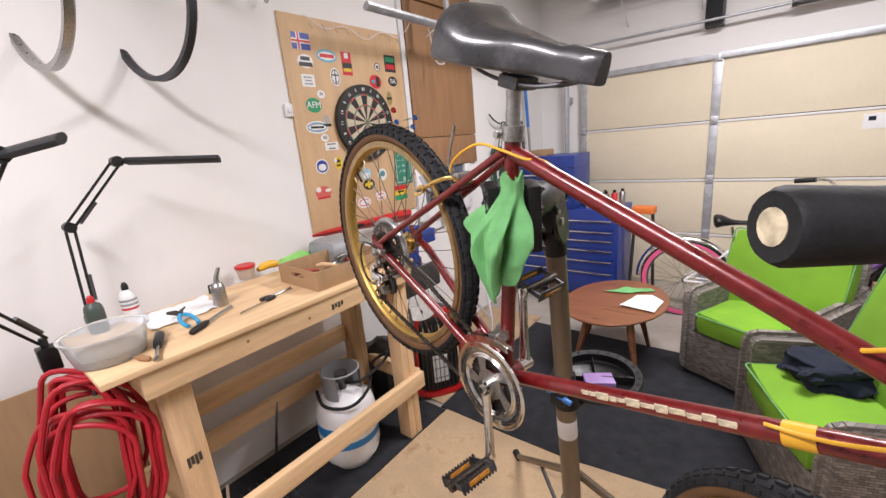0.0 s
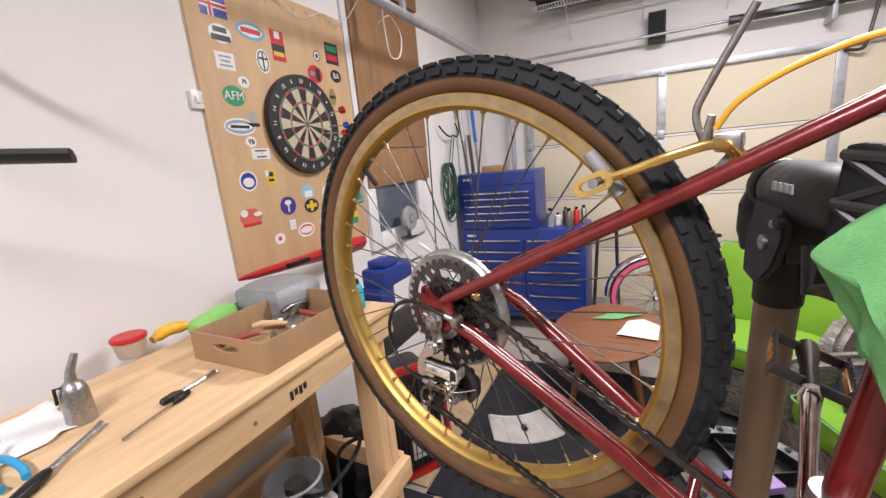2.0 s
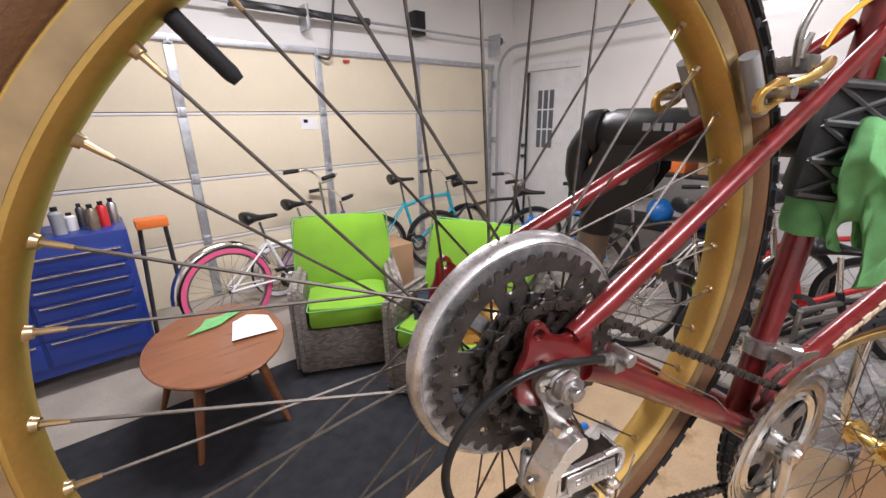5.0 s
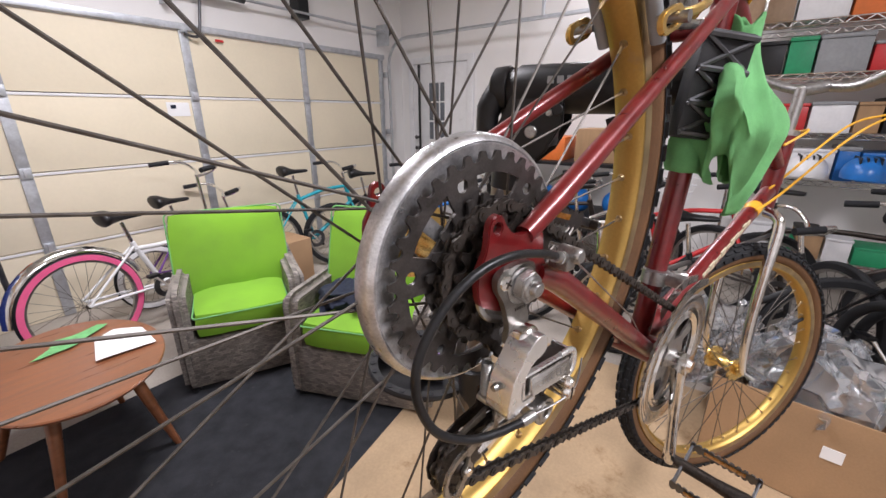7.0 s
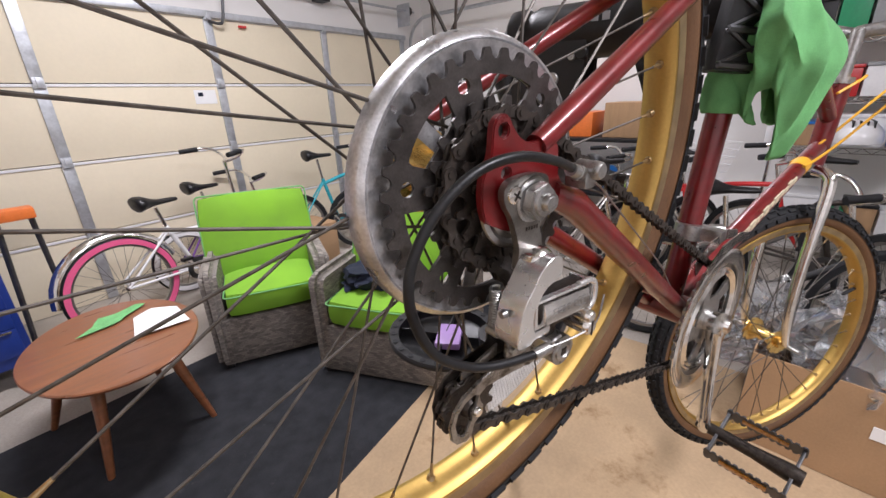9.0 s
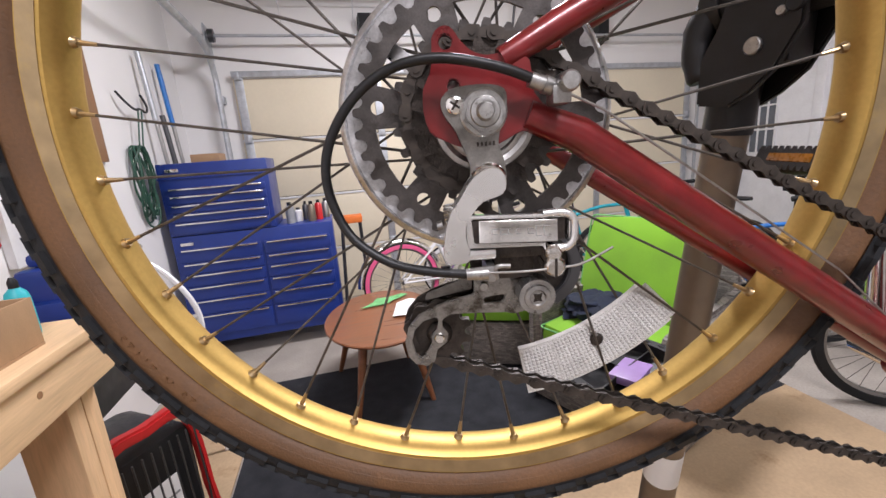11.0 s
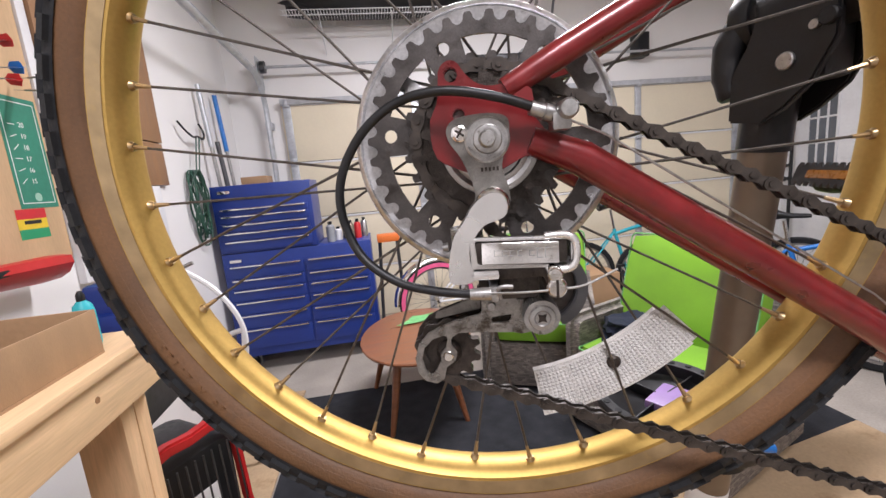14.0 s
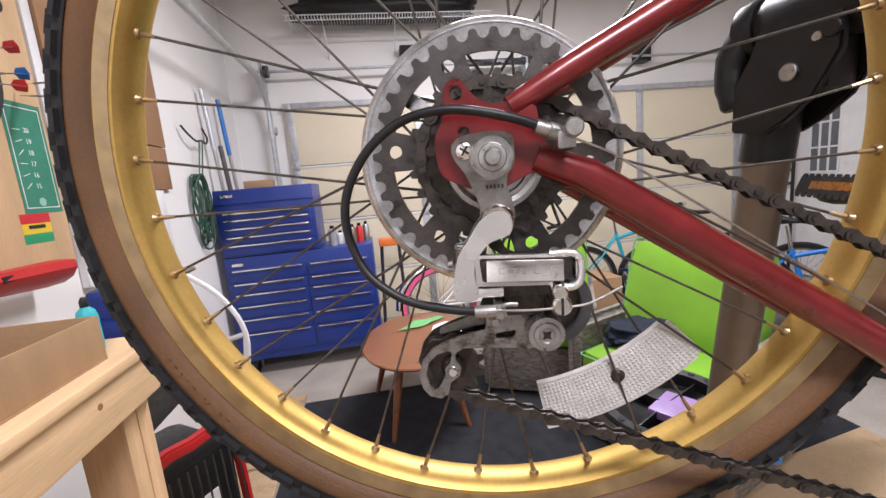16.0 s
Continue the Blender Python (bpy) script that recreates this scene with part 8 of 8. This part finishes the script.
# ---- storage shelves along the east wall ----
su = thing("storage_shelf", at(4.98, -0.6, 0), "chrome wire storage shelving loaded with gear", "shelving")
for x in (0.02, 0.5):
    for y in (0.0, 1.75):
        part("post", tube(bmesh.new(), [(x, y, 0), (x, y, 2.35)], 0.0125, 10), CHROME, su)
LEV = (0.35, 0.95, 1.28, 1.68, 2.02)
for z in LEV:
    bm = bmesh.new()
    for x in (0.02, 0.5):
        tube(bm, [(x, 0, z), (x, 1.75, z)], 0.004, 6)
        tube(bm, [(x, 0, z - 0.035), (x, 1.75, z - 0.035)], 0.004, 6)
        for k in range(36):
            tube(bm, [(x, 1.75 * k / 36, z - 0.035 * (k % 2)), (x, 1.75 * (k + 1) / 36, z - 0.035 * ((k + 1) % 2))], 0.0025, 4)
    for k in range(40):
        y = 1.75 * k / 39
        tube(bm, [(0.02, y, z), (0.5, y, z)], 0.002, 4)
    part("wire_shelf", bm, CHROME, su)
rng = random.Random(31)
cols = [CARDBOARD, BLUEPL, ORANGE, WHITEPAINT, GREYPL, BLACKPL, ink(GRN), ink((0.3, 0.2, 0.12)), REDPL]
for z in LEV:
    y = -0.55
    k = 0
    while y < 1.05:
        w, h, dp = rng.uniform(0.12, 0.34), rng.uniform(0.12, 0.27), rng.uniform(0.25, 0.42)
        mm = rng.choice(cols)
        bx = thing("storage_box", at(5.05, y, z + 0.004), "storage box standing on the wire shelf", "storage box", "boxes on the shelves")
        part("body", nb(((0, 0, 0), (dp, w - 0.015, h * 0.88)), bevel=0.008), mm, bx)
        part("lid", nb(((-0.006, -0.004, h * 0.88 + 0.001), (dp + 0.006, w - 0.011, h)), bevel=0.006), mm if rng.random() < 0.5 else rng.choice(cols), bx)
        y += w
for y, mm, lab in ((0.35, REDPL, "red bicycle helmet on the wire shelf"), (0.72, BLUEPL, "blue bicycle helmet on the wire shelf"), (1.02, WHITEPAINT, "white bicycle helmet on the wire shelf")):
    hl = thing("helmet", at(4.86, y - 0.3, 1.0), lab, "helmet", "helmets")
    bm = bmesh.new()
    bmesh.ops.create_uvsphere(bm, u_segments=24, v_segments=14, radius=0.12)
    for v in bm.verts:
        v.co.z = max(v.co.z, -0.03) * 1.0 + 0.03
        v.co.x *= 1.25
    part("shell", bm, mm, hl)
    for k in range(4):
        part("vent", nb(((-0.1, -0.05 + 0.033 * k - 0.005, 0.10), (0.1, -0.05 + 0.033 * k + 0.005, 0.145)), bevel=0.004), BLACKPL, hl)
shelf2 = thing("storage_shelf", Matrix(), "dark low rack with boxes beside the door", "shelving")
part("top", nb(((4.9, 1.9, 0.95), (5.5, 3.6, 0.985)), bevel=0.005), BLACKPL, shelf2)
for y in (1.92, 3.55):
    for x in (4.92, 5.46):
        part("post", nb(((x - 0.02, y, 0), (x + 0.02, y + 0.04, 0.95)), bevel=0.003), BLACKPL, shelf2)
part("shelf", nb(((4.9, 1.9, 0.45), (5.5, 3.6, 0.48)), bevel=0.005), BLACKPL, shelf2)
for k, (y, w, h, mm) in enumerate(((2.0, 0.4, 0.3, CARDBOARD), (2.5, 0.35, 0.22, ORANGE), (2.95, 0.5, 0.35, CARDBOARD))):
    mesh_thing("storage_box", nb(((4.98, y, 0.986), (5.4, y + w, 0.986 + h)), bevel=0.008), mm, "box standing on the low rack", "storage box", None, "boxes on the rack")
for y in (2.0, 2.35, 2.7):
    bm = bmesh.new()
    bmesh.ops.create_uvsphere(bm, u_segments=24, v_segments=16, radius=0.12)
    mesh_thing("ball", bm, BLUEPL, "shiny blue ball on the low rack", "ball", at(5.1, y, 0.602), "balls")

# ---- carton with plastic wrap on the cardboard ----
bx = carton("cardboard_box", at(2.80, 1.06, 0.017) @ Matrix.Rotation(radians(-97), 4, "Z"), 0.66, 0.5, 0.40, "large open cardboard box with a white label", CARDBOARD, False)
part("paper_label", nb(((0.36, -0.003, 0.22), (0.42, -0.0005, 0.27)), bevel=0), PAPER, bx, "white paper label")
PLASTIC = glass("crumpled_clear_film", (0.8, 0.83, 0.86), 0.1, 1.2, 0.9)
for k, (x, y, sx) in enumerate(((3.00, 0.74, 0.42), (3.08, 1.10, 0.38))):
    lump("plastic_wrap", (sx, 0.36, 0.30), PLASTIC, "crumpled clear plastic wrap spilling from the box", "plastic wrap", at(x, y, 0.27), 40 + k, 0.6, "plastic wrap")
